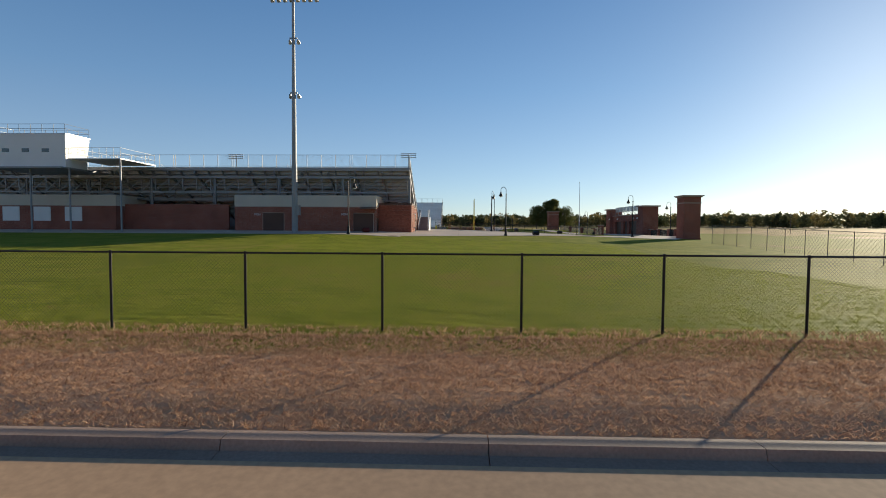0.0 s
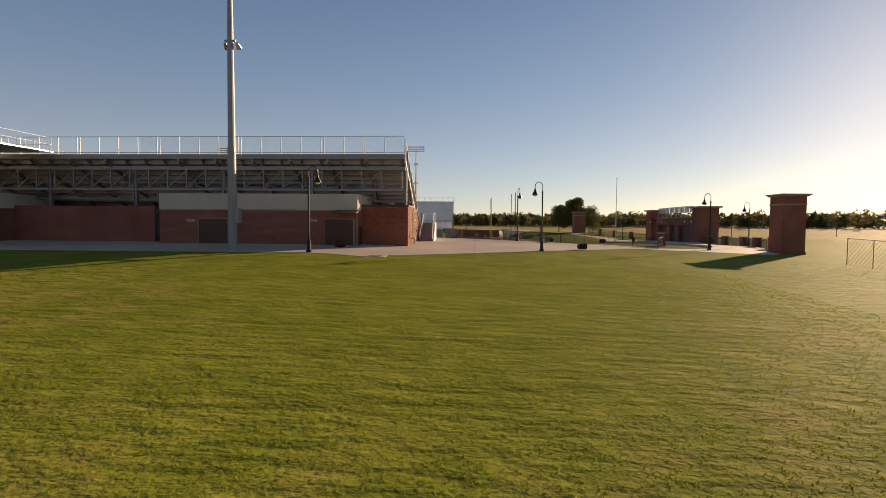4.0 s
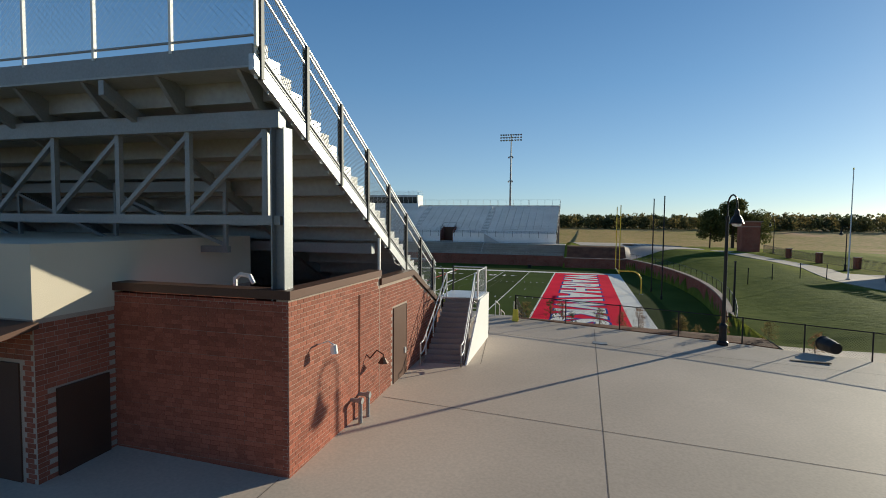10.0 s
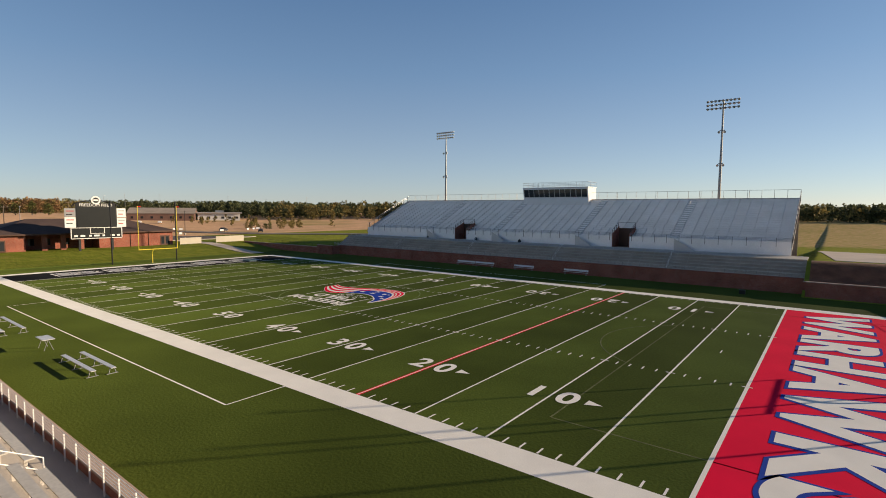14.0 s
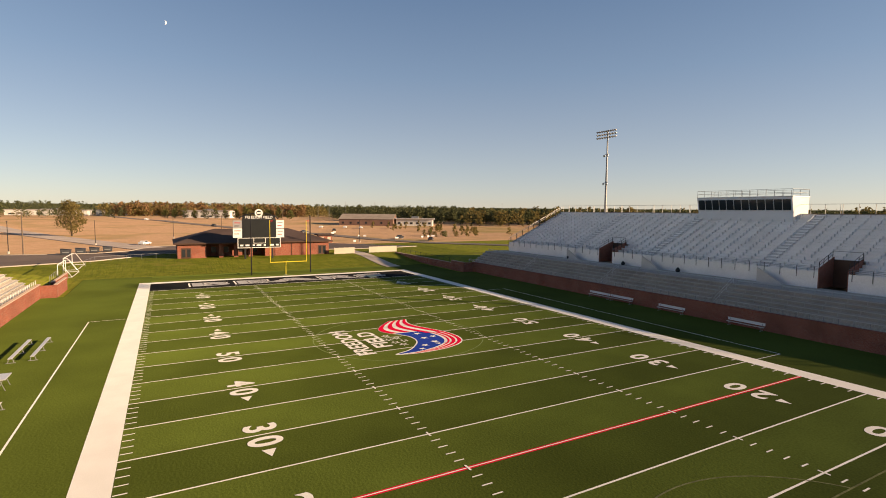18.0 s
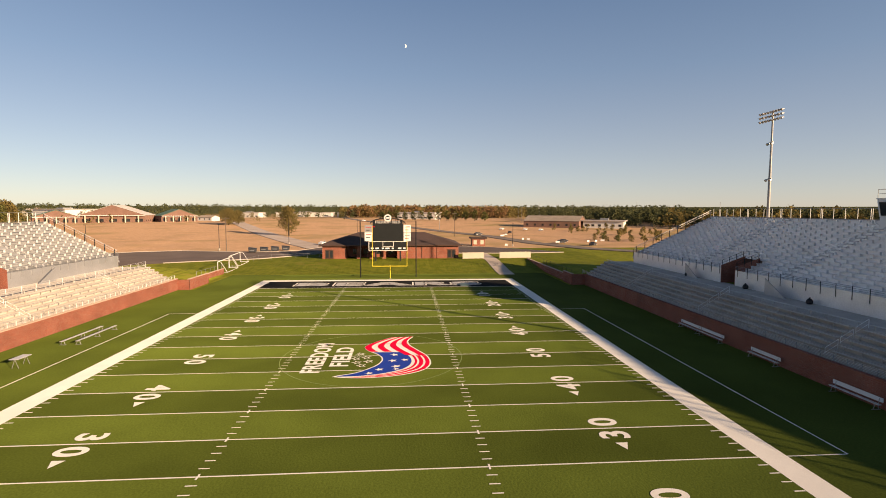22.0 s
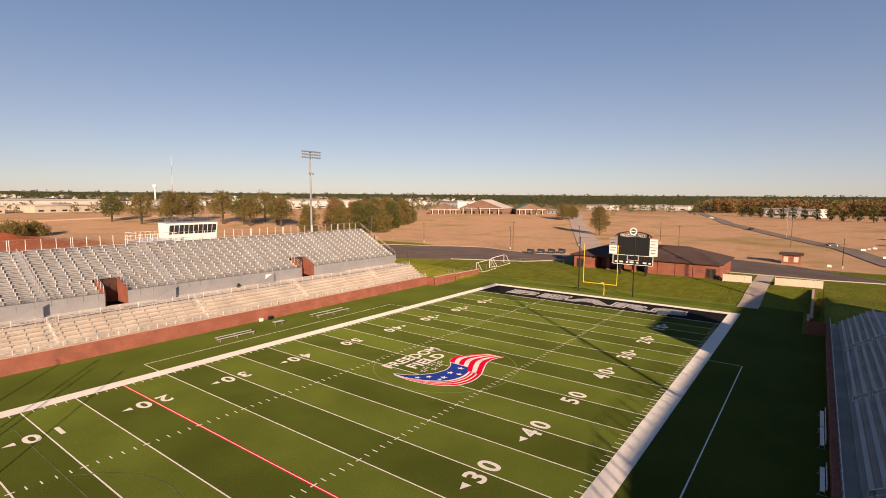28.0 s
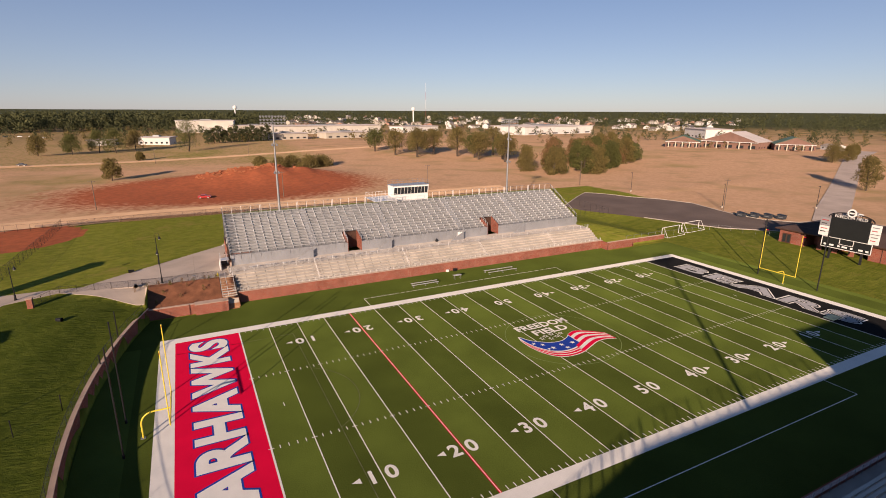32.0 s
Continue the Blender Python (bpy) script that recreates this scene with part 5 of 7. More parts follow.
# ---------------------------------------------------------------- metal stair at the end of the stand
RISER = mat("stair_tread", (0.30, 0.25, 0.245), 0.7, 0.1, scale=1, vary=0.2)
stair = thing("metal_stair", "steel stair with tubular handrails and a white side panel", "stair")
n = 13
L0, R0, L1, R1 = Vector((44.85, -52.0, 3.78)), Vector((46.3, -51.7, 3.76)), Vector((45.05, -49.5, 6.0)), Vector((46.2, -49.3, 6.0))
for k in range(n):
    f, g = k / n, (k + 1) / n
    a, b, c, d = L0.lerp(L1, f), R0.lerp(R1, f), R0.lerp(R1, g), L0.lerp(L1, g)
    z = a.z + (L1.z - L0.z) / n
    part("tread", Mesh().hexa([(p.x, p.y, z - 0.05) for p in (a, b, c, d)] + [(p.x, p.y, z) for p in (a, b, c, d)]), RISER, stair)
    part("riser", Mesh().hexa([(a.x, a.y + 0.02, z - 0.185), (b.x, b.y + 0.02, z - 0.185), (b.x, b.y + 0.04, z - 0.185), (a.x, a.y + 0.04, z - 0.185), (a.x, a.y + 0.02, z - 0.052), (b.x, b.y + 0.02, z - 0.052), (b.x, b.y + 0.04, z - 0.052), (a.x, a.y + 0.04, z - 0.052)]), RISER, stair)
for p, q in ((L0, L1), (R0, R1)):
    for dz in (0.95, 0.55):
        lo, hi = p + Vector((0, 0, dz)), q + Vector((0, 0, dz + 0.05))
        front = p + Vector((0, -0.35, dz - 0.05))
        part("handrail", Mesh().path([p + Vector((0, -0.35, 0.1)), front, lo, hi, hi + Vector((0, 0.9, 0))], 0.027, 8), ALU, stair, "silver tubular handrail")
    for k in range(4):
        c = p.lerp(q, 0.1 + 0.3 * k)
        part("rail_post", Mesh().bar(c, c + Vector((0, 0, 0.95)), 0.024, 7), ALU, stair)
x = 46.42
part("side_panel", Mesh().side([(-51.75, 3.6), (-47.4, 3.6), (-47.4, 6.0), (-49.3, 5.95), (-51.75, 3.9)], x - 0.03, x + 0.03), WHITE, stair, "white painted side panel")
part("platform", Mesh().box(44.7, 46.38, -49.45, -47.3, 5.92, 6.0), ALU, stair)
for xx in (44.8, 46.3):
    for yy in (-49.2, -47.4):
        part("platform_post", Mesh().box(xx - 0.035, xx + 0.035, yy - 0.035, yy + 0.035, 3.5 if yy < -48 else 2.0, 7.15), DARKSTEEL if xx < 45 else ALU, stair)
part("mesh_panel", wires((46.3, -49.2, 6.05), (46.3, -47.4, 6.05), 1.05, 0.07, 0.003), GREYWIRE, stair, kind="stuff")
part("platform_rail", Mesh().path([(44.8, -47.4, 7.1), (46.3, -47.4, 7.1), (46.3, -49.2, 7.1)], 0.025, 6), ALU, stair)
# steps from the concourse down to the field
steps = thing("field_steps", "concrete steps with aluminium rails down to the field", "stair")
for k in range(9):
    part("step", Mesh().box(44.5, 46.9, -43.0 + k * 0.62, -42.38 + k * 0.62 + 0.02, 1.71, 4.06 - k * 0.26), CONCRETE, steps)
for x in (44.7, 46.0, 47.0):
    for k in range(3):
        y, z = -42.8 + k * 2.0, 4.0 - k * 0.82
        part("rail", Mesh().path([(x, y, z - 0.3), (x, y, z + 0.9), (x, y + 1.4, z + 0.45), (x, y + 1.4, z - 0.6)], 0.025, 6), ALU, steps, "aluminium handrail")
wf = thing("floor_sign", "yellow folding caution sign on the concourse", "sign", at=(47.2, -43.7, level(47.2, -43.7)))
part("panel", Mesh().hexa([(-0.15, -0.18, 0), (0.15, -0.18, 0), (0.15, -0.15, 0), (-0.15, -0.15, 0), (-0.12, -0.02, 0.6), (0.12, -0.02, 0.6), (0.12, 0.0, 0.6), (-0.12, 0.0, 0.6)]), YELLOW, wf)
part("panel", Mesh().hexa([(-0.15, 0.19, 0), (0.15, 0.19, 0), (0.15, 0.22, 0), (-0.15, 0.22, 0), (-0.12, 0.01, 0.6), (0.12, 0.01, 0.6), (0.12, 0.03, 0.6), (-0.12, 0.03, 0.6)]), YELLOW, wf)

# ---------------------------------------------------------------- fences
def on(pts, f=height):
    return [(x, y, f(x, y)) for x, y in pts]


fence(on([(47.1, -43.0), (57.5, -44.3), (62.0, -45.3), (72.8, -48.6), (75.6, -42.6)], level), 1.2, BLACKP, BLACKWIRE, "low black chain-link fence along the concourse edge", pitch=0.075, r=0.003, step=2.6)
fence(on([(47.1, -43.0), (47.1, -37.0)]), 1.2, BLACKP, BLACKWIRE, "short black chain-link fence beside the steps", pitch=0.075, r=0.003)
fence([(46.1 + 3.3 * k, -118.4, height(46.1 + 3.3 * k, -118.4)) for k in range(-5, 12)], 1.83, BLACKP, BLACKWIRE, "tall black chain-link fence along the street lawn", pitch=0.062, r=0.0042, post=0.032, step=3.3)
fence(on([(-79, -120), (46.1 - 5 * 3.3, -118.4)]), 1.83, BLACKP, BLACKWIRE, "long black chain-link fence along the street", mesh=False)
fence(on([(46.1 + 11 * 3.3, -118.4), (112, -121)]), 1.83, BLACKP, BLACKWIRE, "long black chain-link fence beside the ball field", mesh=False)
fence(on([(84, -119), (84.3, -102), (84.7, -71), (84.7, -62)]), 2.4, BLACKP, BLACKWIRE, "tall dark fence round the ball field", pitch=0.3, r=0.008)
fence(on([(-52, -62), (-78, -70), (-79, -118)]), 1.8, BLACKP, BLACKWIRE, "dark chain-link fence beside the asphalt yard", mesh=False)
fence(on([(-54, -38.7), (-66, -39.6), (-88, -36.0), (-94, -21)]), 1.2, STEEL, GREYWIRE, "low grey fence beside the practice goals", mesh=False)
fence(on([(-54, 38.4), (-86, 38.5)]), 1.1, BLACKP, BLACKWIRE, "dark fence on top of the wing wall", mesh=False)


def iron_fence(pts, pier_every, label):
    """Black palings between low brick piers."""
    fe = thing("iron_fence", label, "fence")
    pales = Mesh()
    for p, q in zip(pts, pts[1:]):
        p, q = Vector(p), Vector(q)
        n = max(1, round((q - p).length / pier_every))
        for k in range(n):
            a, b = p + (q - p) * k / n, p + (q - p) * (k + 1) / n
            za = height(a.x, a.y)
            part("pier", Mesh().box(a.x - 0.4, a.x + 0.4, a.y - 0.4, a.y + 0.4, za - 0.2, za + 1.75), BRICKT, fe, "low brick pier")
            part("pier_cap", Mesh().box(a.x - 0.48, a.x + 0.48, a.y - 0.48, a.y + 0.48, za + 1.753, za + 1.87), CAPSTONE, fe)
            zb = height(b.x, b.y)
            for dz in (0.2, 1.4):
                part("rail", Mesh().bar((a.x, a.y, za + dz), (b.x, b.y, zb + dz), 0.025, 4), BLACKP, fe)
            m = int((b - a).length / 0.16)
            for i in range(1, m):
                c = a + (b - a) * i / m
                z = za + (zb - za) * i / m
                pales.bar((c.x, c.y, z + 0.05), (c.x, c.y, z + 1.65), 0.026, 3)
    part("paling", pales, BLACKP, fe, kind="stuff")
    return fe


iron_fence([(94.4, -14.2), (92.2, -30), (89.2, -46.6)], 6.5, "black iron fence with brick piers beside the gate")
iron_fence([(94.0, 15.6), (90.0, 32), (86.4, 48.6)], 9, "black iron fence with brick piers beyond the lawn")


# ---------------------------------------------------------------- gate and towers
def pillar(name, x, y, w, dep, z0, z1, label, cap=0.35):
    t = thing(name, label, "brick tower")
    part("shaft", Mesh().box(x - w / 2, x + w / 2, y - dep / 2, y + dep / 2, z0, z1 - 0.3), BRICKT, t)
    part("plinth", Mesh().box(x - w / 2 - 0.08, x + w / 2 + 0.08, y - dep / 2 - 0.08, y + dep / 2 + 0.08, z0, z0 + 0.7), BRICKT, t)
    part("band", Mesh().box(x - w / 2 - 0.05, x + w / 2 + 0.05, y - dep / 2 - 0.05, y + dep / 2 + 0.05, z1 - 1.3, z1 - 1.12), CAPSTONE, t)
    part("cornice", Mesh().box(x - w / 2 - cap * 0.6, x + w / 2 + cap * 0.6, y - dep / 2 - cap * 0.6, y + dep / 2 + cap * 0.6, z1 - 0.297, z1 - 0.15), CAPSTONE, t)
    part("cap", Mesh().box(x - w / 2 - cap, x + w / 2 + cap, y - dep / 2 - cap, y + dep / 2 + cap, z1 - 0.147, z1), CAPSTONE, t, "pale overhanging cap")
    return t


pillar("brick_tower", 87.7, -48.1, 2.6, 2.6, 2.2, 9.6, "tall brick entrance tower with an overhanging cap")
pillar("brick_tower", 84.3, 51.0, 3.4, 3.4, 2.8, 9.95, "tall brick tower beyond the lawn")
gate = thing("entrance_gate", "broad brick entrance gate with a lettered sign on top", "gate")
for y in (-12.0, 13.5):
    part("pillar", Mesh().box(92.8, 96.2, y - 1.7, y + 1.7, 1.6, 9.2), BRICKT, gate, "brick gate pillar")
    part("pillar_cap", Mesh().box(92.4, 96.6, y - 2.1, y + 2.1, 9.203, 9.5), CAPSTONE, gate)
for y0, y1 in ((-10.3, -6.6), (-1.4, 0.2), (3.4, 5.0), (10.2, 11.8)):
    part("pier", Mesh().box(93.8, 95, y0, y1, 1.6, 6.0), BRICKT, gate)
part("lintel", Mesh().box(93.7, 95.1, -10.3, 11.8, 6.003, 7.45), BRICKT, gate)
part("lintel_cap", Mesh().box(93.55, 95.25, -10.3, 11.8, 7.453, 7.65), CAPSTONE, gate)
for y0, y1 in ((-6.6, -1.4), (0.2, 3.4), (5.0, 10.2)):
    g = part("shutter", Mesh().box(94.35, 94.45, y0, y1, 1.6, 6.0), BRONZE, gate, "closed dark brown roller shutter")
    for k in range(13):
        part("slat", Mesh().box(94.29, 94.348, y0 + 0.02, y1 - 0.02, 1.85 + k * 0.31, 2.12 + k * 0.31), BRONZE, g)
for dz in (0.9, 2.1):
    part("sign_rail", Mesh().bar((94, -7.6, 7.65 + dz), (94, 10.6, 7.65 + dz), 0.05, 6), STEEL, gate)
for k in range(14):
    y = -7.2 + k * 1.28
    part("sign_bar", Mesh().box(93.94, 94.06, y, y + 0.8, 8.62, 9.68), ALUP, gate, "plain bar of the sign")
for k in range(8):
    y = -7.5 + k * 2.57
    part("sign_post", Mesh().bar((94, y, 7.65), (94, y, 9.75), 0.05, 6), STEEL, gate)
    part("sign_brace", Mesh().bar((95, y, 7.65), (94, y, 9.0), 0.04, 5), STEEL, gate)
for y in (-10.2, -5.0, 7.6, 11.9):
    part("gate_lamp", Mesh().bar((92.7 if abs(y) > 8 else 93.6, y, 6.9), (92.7 if abs(y) > 8 else 93.6, y, 6.5), 0.08, 6, 0.2), WHITE, gate)

flag = thing("flagpole", "tall white flagpole with a ball finial", "flagpole", at=(82.9, 5.4, height(82.9, 5.4)))
part("pole", Mesh().bar((0, 0, 0), (0, 0, 13.9), 0.09, 10, 0.05), WHITE, flag)
part("finial", Mesh().bar((0, 0, 13.9), (0, 0, 14.02), 0.06, 8, 0.12).bar((0, 0, 14.02), (0, 0, 14.14), 0.12, 8, 0.05), YELLOW, flag)
part("base_ring", Mesh().bar((0, 0, -0.1), (0, 0, 0.25), 0.3, 12, 0.2), CONCRETE, flag)

# net poles behind the goal
for x, y in ((59.5, 3.0), (59.8, -4.0), (62.1, -25.2), (63.4, -16.8)):
    t = 12.4 if abs(y) < 5 else (6.2 if y < -20 else 3.4)
    p = thing("net_pole", "slim black pole behind the end zone", "pole", "net poles")
    part("shaft", Mesh().bar((x, y, -0.02 if abs(y) < 5 else 1.9), (x, y, t), 0.085, 8, 0.07), BLACKP, p)
    part("cap", Mesh().bar((x, y, t), (x, y, t + 0.06), 0.1, 8), BLACKP, p)
    part("collar", Mesh().bar((x, y, 0.0 if abs(y) < 5 else 1.95), (x, y, 0.5 if abs(y) < 5 else 2.2), 0.13, 8), BLACKP, p)

for x, y in ((65.9, -6.6), (69.4, -2.6), (73.0, 0.8), (77.2, 4.2), (79.9, 3.7)):
    z = height(x, y)
    p = thing("lawn_post", "slim black post on the lawn", "post", "lawn posts")
    part("shaft", Mesh().bar((x, y, z - 0.1), (x, y, z + 1.9), 0.05, 8), BLACKP, p)
    part("cap", Mesh().bar((x, y, z + 1.9), (x, y, z + 1.96), 0.07, 8), BLACKP, p)

# ---------------------------------------------------------------- lamps
def lathe(prof, n=12):
    m = Mesh()
    for r, z in prof:
        m.v += [(max(r, 0.004) * math.cos(2 * math.pi * i / n), max(r, 0.004) * math.sin(2 * math.pi * i / n), z) for i in range(n)]
    for k in range(len(prof) - 1):
        m.f += [(k * n + i, k * n + (i + 1) % n, (k + 1) * n + (i + 1) % n, (k + 1) * n + i) for i in range(n)]
    return m


def crook_lamp(x, y, z, turn, s=1.0):
    """A lamp post with a shepherd's crook and a bell shade."""
    t = thing("street_lamp", "dark lamp post with a crook and a bell shade", "street lamp", "crook lamps")
    part("post", lathe([(0.085, 0.9), (0.075, 2.5), (0.065, 5.6), (0.085, 5.62), (0.085, 5.75), (0.0, 5.78)], 10), BLACKP, t)
    part("base", lathe([(0.24, -0.1), (0.24, 0.12), (0.17, 0.2), (0.15, 0.75), (0.17, 0.8), (0.17, 0.88), (0.09, 1.0)], 10), BLACKP, t)
    pts = [(0, 0, 5.7)] + [(0.36 - 0.36 * math.cos(a), 0, 6.25 + 0.42 * math.sin(a)) for a in np.linspace(0, math.pi, 9)] + [(0.72, 0, 6.05)]
    part("crook", Mesh().path(pts, 0.035, 7), BLACKP, t)
    b = lathe([(0.04, 6.05), (0.09, 5.98), (0.11, 5.8), (0.16, 5.74), (0.27, 5.5), (0.3, 5.42)], 12)
    b.v = [(vx + 0.72, vy, vz) for vx, vy, vz in b.v]
    sh = part("shade", b, BLACKP, t, "bell-shaped shade")
    g = lathe([(0.2, 5.43), (0.16, 5.32), (0.0, 5.28)], 10)
    g.v = [(vx + 0.72, vy, vz) for vx, vy, vz in g.v]
    part("lens", g, WHITE, sh, "pale glass lens")
    t.matrix_world = pose(x, y, z, 0, 0, turn) @ Matrix.Scale(s, 4)
    return t


for x, y, turn in ((38.1, -70.8, 0), (57.6, -60.05, 180), (56.6, -44.75, -75), (78.9, -48.1, 180), (90.0, -35.6, 180), (88.6, 19.6, 180), (87.6, 46.5, 180)):
    crook_lamp(x, y, level(x, y) if y < -40 else height(x, y) + 0.05, turn, 1.0)


def yard_lamp(x, y, h):
    t = thing("yard_lamp", "slim dark lamp pole with a flat head", "street lamp", "yard lamps")
    z = height(x, y)
    part("pole", Mesh().bar((x, y, z - 0.1), (x, y, z + h), 0.11, 8, 0.07), DARKSTEEL, t)
    part("foot", Mesh().bar((x, y, z - 0.1), (x, y, z + 0.7), 0.28, 10), CONCRETE, t, "concrete footing")
    part("head", Mesh().box(x - 0.2, x + 0.75, y - 0.16, y + 0.16, z + h, z + h + 0.13), DARKSTEEL, t)
    return t


for x, y, h in ((-121, -58, 8.5), (-135, 43, 8.5), (-186, -19, 9), (-118, -98, 8), (-150, -42, 8)):
    yard_lamp(x, y, h)


def floodlight(x, y, top, z0, face):
    """A steel mast with three rows of lamp heads, facing the field."""
    t = thing("floodlight_mast", "tall galvanised floodlight mast with three rows of lamps", "floodlight", "floodlight masts")
    part("base", Mesh().bar((x, y, z0 - 0.2), (x, y, z0 + 0.35), 0.45, 14, 0.43), CONCRETE, t, "concrete base")
    part("lower_pole", Mesh().bar((x, y, z0 + 0.3), (x, y, 12.0), 0.37, 14, 0.32), STEEL, t)
    part("middle_pole", Mesh().bar((x, y, 11.9), (x, y, 22.5), 0.30, 12, 0.23), STEEL, t)
    part("upper_pole", Mesh().bar((x, y, 22.4), (x, y, top), 0.21, 12, 0.15), STEEL, t)
    part("control_box", Mesh().box(x + 0.3, x + 0.65, y - 0.3, y + 0.3, z0 + 2.6, z0 + 3.8), STEEL, t)
    for z in (20.5, 27.0):
        a = part("service_bracket", Mesh().box(x - 0.45, x + 0.45, y - 0.08, y + 0.08, z, z + 0.14), STEEL, t)
        for e in (-0.5, 0.5):
            part("lamp_head", Mesh().bar((x + e, y + face * 0.1, z - 0.1), (x + e, y + face * 0.5, z - 0.35), 0.12, 8, 0.26), ALUP, a)
    for r in range(3):
        z = top - 0.15 - r * 0.72
        part("crossarm", Mesh().box(x - 2.85, x + 2.85, y + face * 0.12 - 0.06, y + face * 0.12 + 0.06, z - 0.06, z + 0.06), STEEL, t)
        for k in range(8 if r else 9):
            n = 7 if r else 8
            xx = x - 2.7 + 5.4 * k / n
            h = part("lamp_head", Mesh().bar((xx, y + face * 0.1, z + 0.05), (xx, y + face * 0.5, z - 0.12), 0.10, 8, 0.25), ALUP, t)
            part("visor", Mesh().hexa([(xx - 0.24, y + face * 0.5, z + 0.06), (xx + 0.24, y + face * 0.5, z + 0.06), (xx + 0.2, y + face * 0.85, z - 0.12), (xx - 0.2, y + face * 0.85, z - 0.12), (xx - 0.24, y + face * 0.5, z + 0.08), (xx + 0.24, y + face * 0.5, z + 0.08), (xx + 0.2, y + face * 0.85, z - 0.1), (xx - 0.2, y + face * 0.85, z - 0.1)]), STEEL, h)
    return t


floodlight(31.05, -68.8, 33.4, 3.2, 1)
floodlight(-34.6, -68.4, 32.5, 3.2, 1)
floodlight(31.1, 69.3, 33.0, 2.1, -1)
floodlight(-37.4, 69.3, 32.6, 2.1, -1)


# ---------------------------------------------------------------- loose things on the concourse
def barrel(x, y, z, lying, material, label, turn=0):
    t = thing("trash_bin", label, "bin")
    part("body", lathe([(0.0, 0.0), (0.24, 0.0), (0.30, 0.4), (0.31, 0.82), (0.27, 0.82), (0.26, 0.1)], 14), material, t)
    part("rim", lathe([(0.31, 0.80), (0.335, 0.82), (0.335, 0.88), (0.30, 0.9)], 14), material, t)
    if lying:
        t.matrix_world = pose(x, y, z + 0.31, 0, 88, turn)
    else:
        part("lid", lathe([(0.33, 0.9), (0.3, 1.0), (0.16, 1.1), (0.0, 1.12)], 14), material, t, "domed lid")
        t.matrix_world = pose(x, y, z)
    return t


REDBIN = mat("dark_red_plastic", (0.10, 0.015, 0.012), 0.5, scale=1, vary=0.2)
barrel(61.9, -56.2, level(61.9, -56.2), True, BLACKP, "black trash barrel lying on the concourse", 20)
barrel(60.9, -44.9, level(60.9, -44.9), True, BLACKP, "black trash barrel tipped over by the fence", 100)
barrel(38.7, -65.4, level(38.7, -65.4), True, REDBIN, "dark red trash barrel lying on the shaded concourse", 35)
barrel(70.7, -33.4, height(70.7, -33.4), True, BLACKP, "black barrel lying on the lawn", 150)
barrel(86.2, 3.4, height(86.2, 3.4) + 0.06, False, BLACKP, "black trash bin before the brick gate")
m = lathe([(0.0, 0.022), (0.50, 0.022), (0.52, 0.012), (0.52, -0.05)], 24)
mh = thing("manhole_cover", "round rusty red manhole cover in the concrete", "manhole", at=(43.45, -71.5, level(43.45, -71.5)))
part("cover", m, CLAYM, mh)
part("ring", lathe([(0.54, 0.012), (0.58, 0.012), (0.58, -0.03)], 24), JOINT, mh)
g = thing("drain_grate", "small dark drain grate in the concourse", "drain", at=(51.3, -46.6, level(51.3, -46.6)))
part("grate", Mesh().box(-0.3, 0.3, -0.2, 0.2, -0.02, 0.025), STEEL, g)
plank = thing("timber_plank", "loose grey timber plank on the concrete", "plank", at=(59.4, -46.4, level(59.4, -46.4)))
part("board", Mesh().box(-0.7, 0.7, -0.07, 0.07, 0.0, 0.05), WOODPOLE, plank)


# ---------------------------------------------------------------- goal posts
def goalpost(x, d, label):
    t = thing("goal_post", label, "goal post", "goal posts")
    xb = x - d * 3.0 if abs(x) < 58 else x - d * 2.9
    arc = [(x, 0, -0.05), (x, 0, 1.6)] + [(x - d * (1.2 - 1.2 * math.cos(a)), 0, 1.6 + 1.35 * math.sin(a)) for a in np.linspace(0.2, math.pi / 2, 8)] + [(xb, 0, 2.95)]
    part("gooseneck", Mesh().path(arc, 0.085, 10), YELLOW, t, "curved yellow post")
    part("crossbar", Mesh().bar((xb, -3.6, 2.98), (xb, 3.6, 2.98), 0.08, 10), YELLOW, t)
    for y in (-3.6, 3.6):
        part("upright", Mesh().bar((xb, y, 2.9), (xb, y, 11.4), 0.06, 8), YELLOW, t)
        part("ribbon", Mesh().box(xb - 0.01, xb + 0.01, y + 0.05, y + 0.6, 11.2, 11.3), TURFRED, t, "small red ribbon")
    part("base_plate", Mesh().box(x - 0.25, x + 0.25, -0.25, 0.25, -0.03, 0.03), STEEL, t)
    return t


goalpost(57.9, 1, "tall yellow goal post behind the red end zone")
goalpost(-58.5, -1, "tall yellow goal post behind the black end zone")

# ---------------------------------------------------------------- scoreboard
NX = -60.4
net = thing("ball_net", "tall black net posts with a cable behind the goal", "net")
for y in (-6.5, 5.6):
    p = part("net_post", Mesh().bar((NX, y, -0.1), (NX, y, 12.3), 0.12, 8), BLACKP, net, "black steel post")
    part("cap", Mesh().bar((NX, y, 12.3), (NX, y, 12.38), 0.15, 8), BLACKP, p)
part("net_cable", Mesh().bar((NX, -6.5, 12.25), (NX, 5.6, 12.25), 0.02, 4), BLACKP, net)
sb = thing("scoreboard", "large dark scoreboard on steel posts with white side panels", "scoreboard")
SX = -83.4
for y in (-4.6, 1.9):
    part("post", Mesh().box(SX - 0.8, SX - 0.42, y - 0.2, y + 0.2, 0.8, 11.3), DARKSTEEL, sb)
part("cabinet", Mesh().box(SX - 0.4, SX, -5.3, 2.75, 6.5, 11.1), DARKSTEEL, sb, "black steel cabinet")
part("screen", Mesh().box(SX, SX + 0.06, -5.05, 2.5, 6.62, 11.0), SCREEN, sb, "dark unlit video screen")
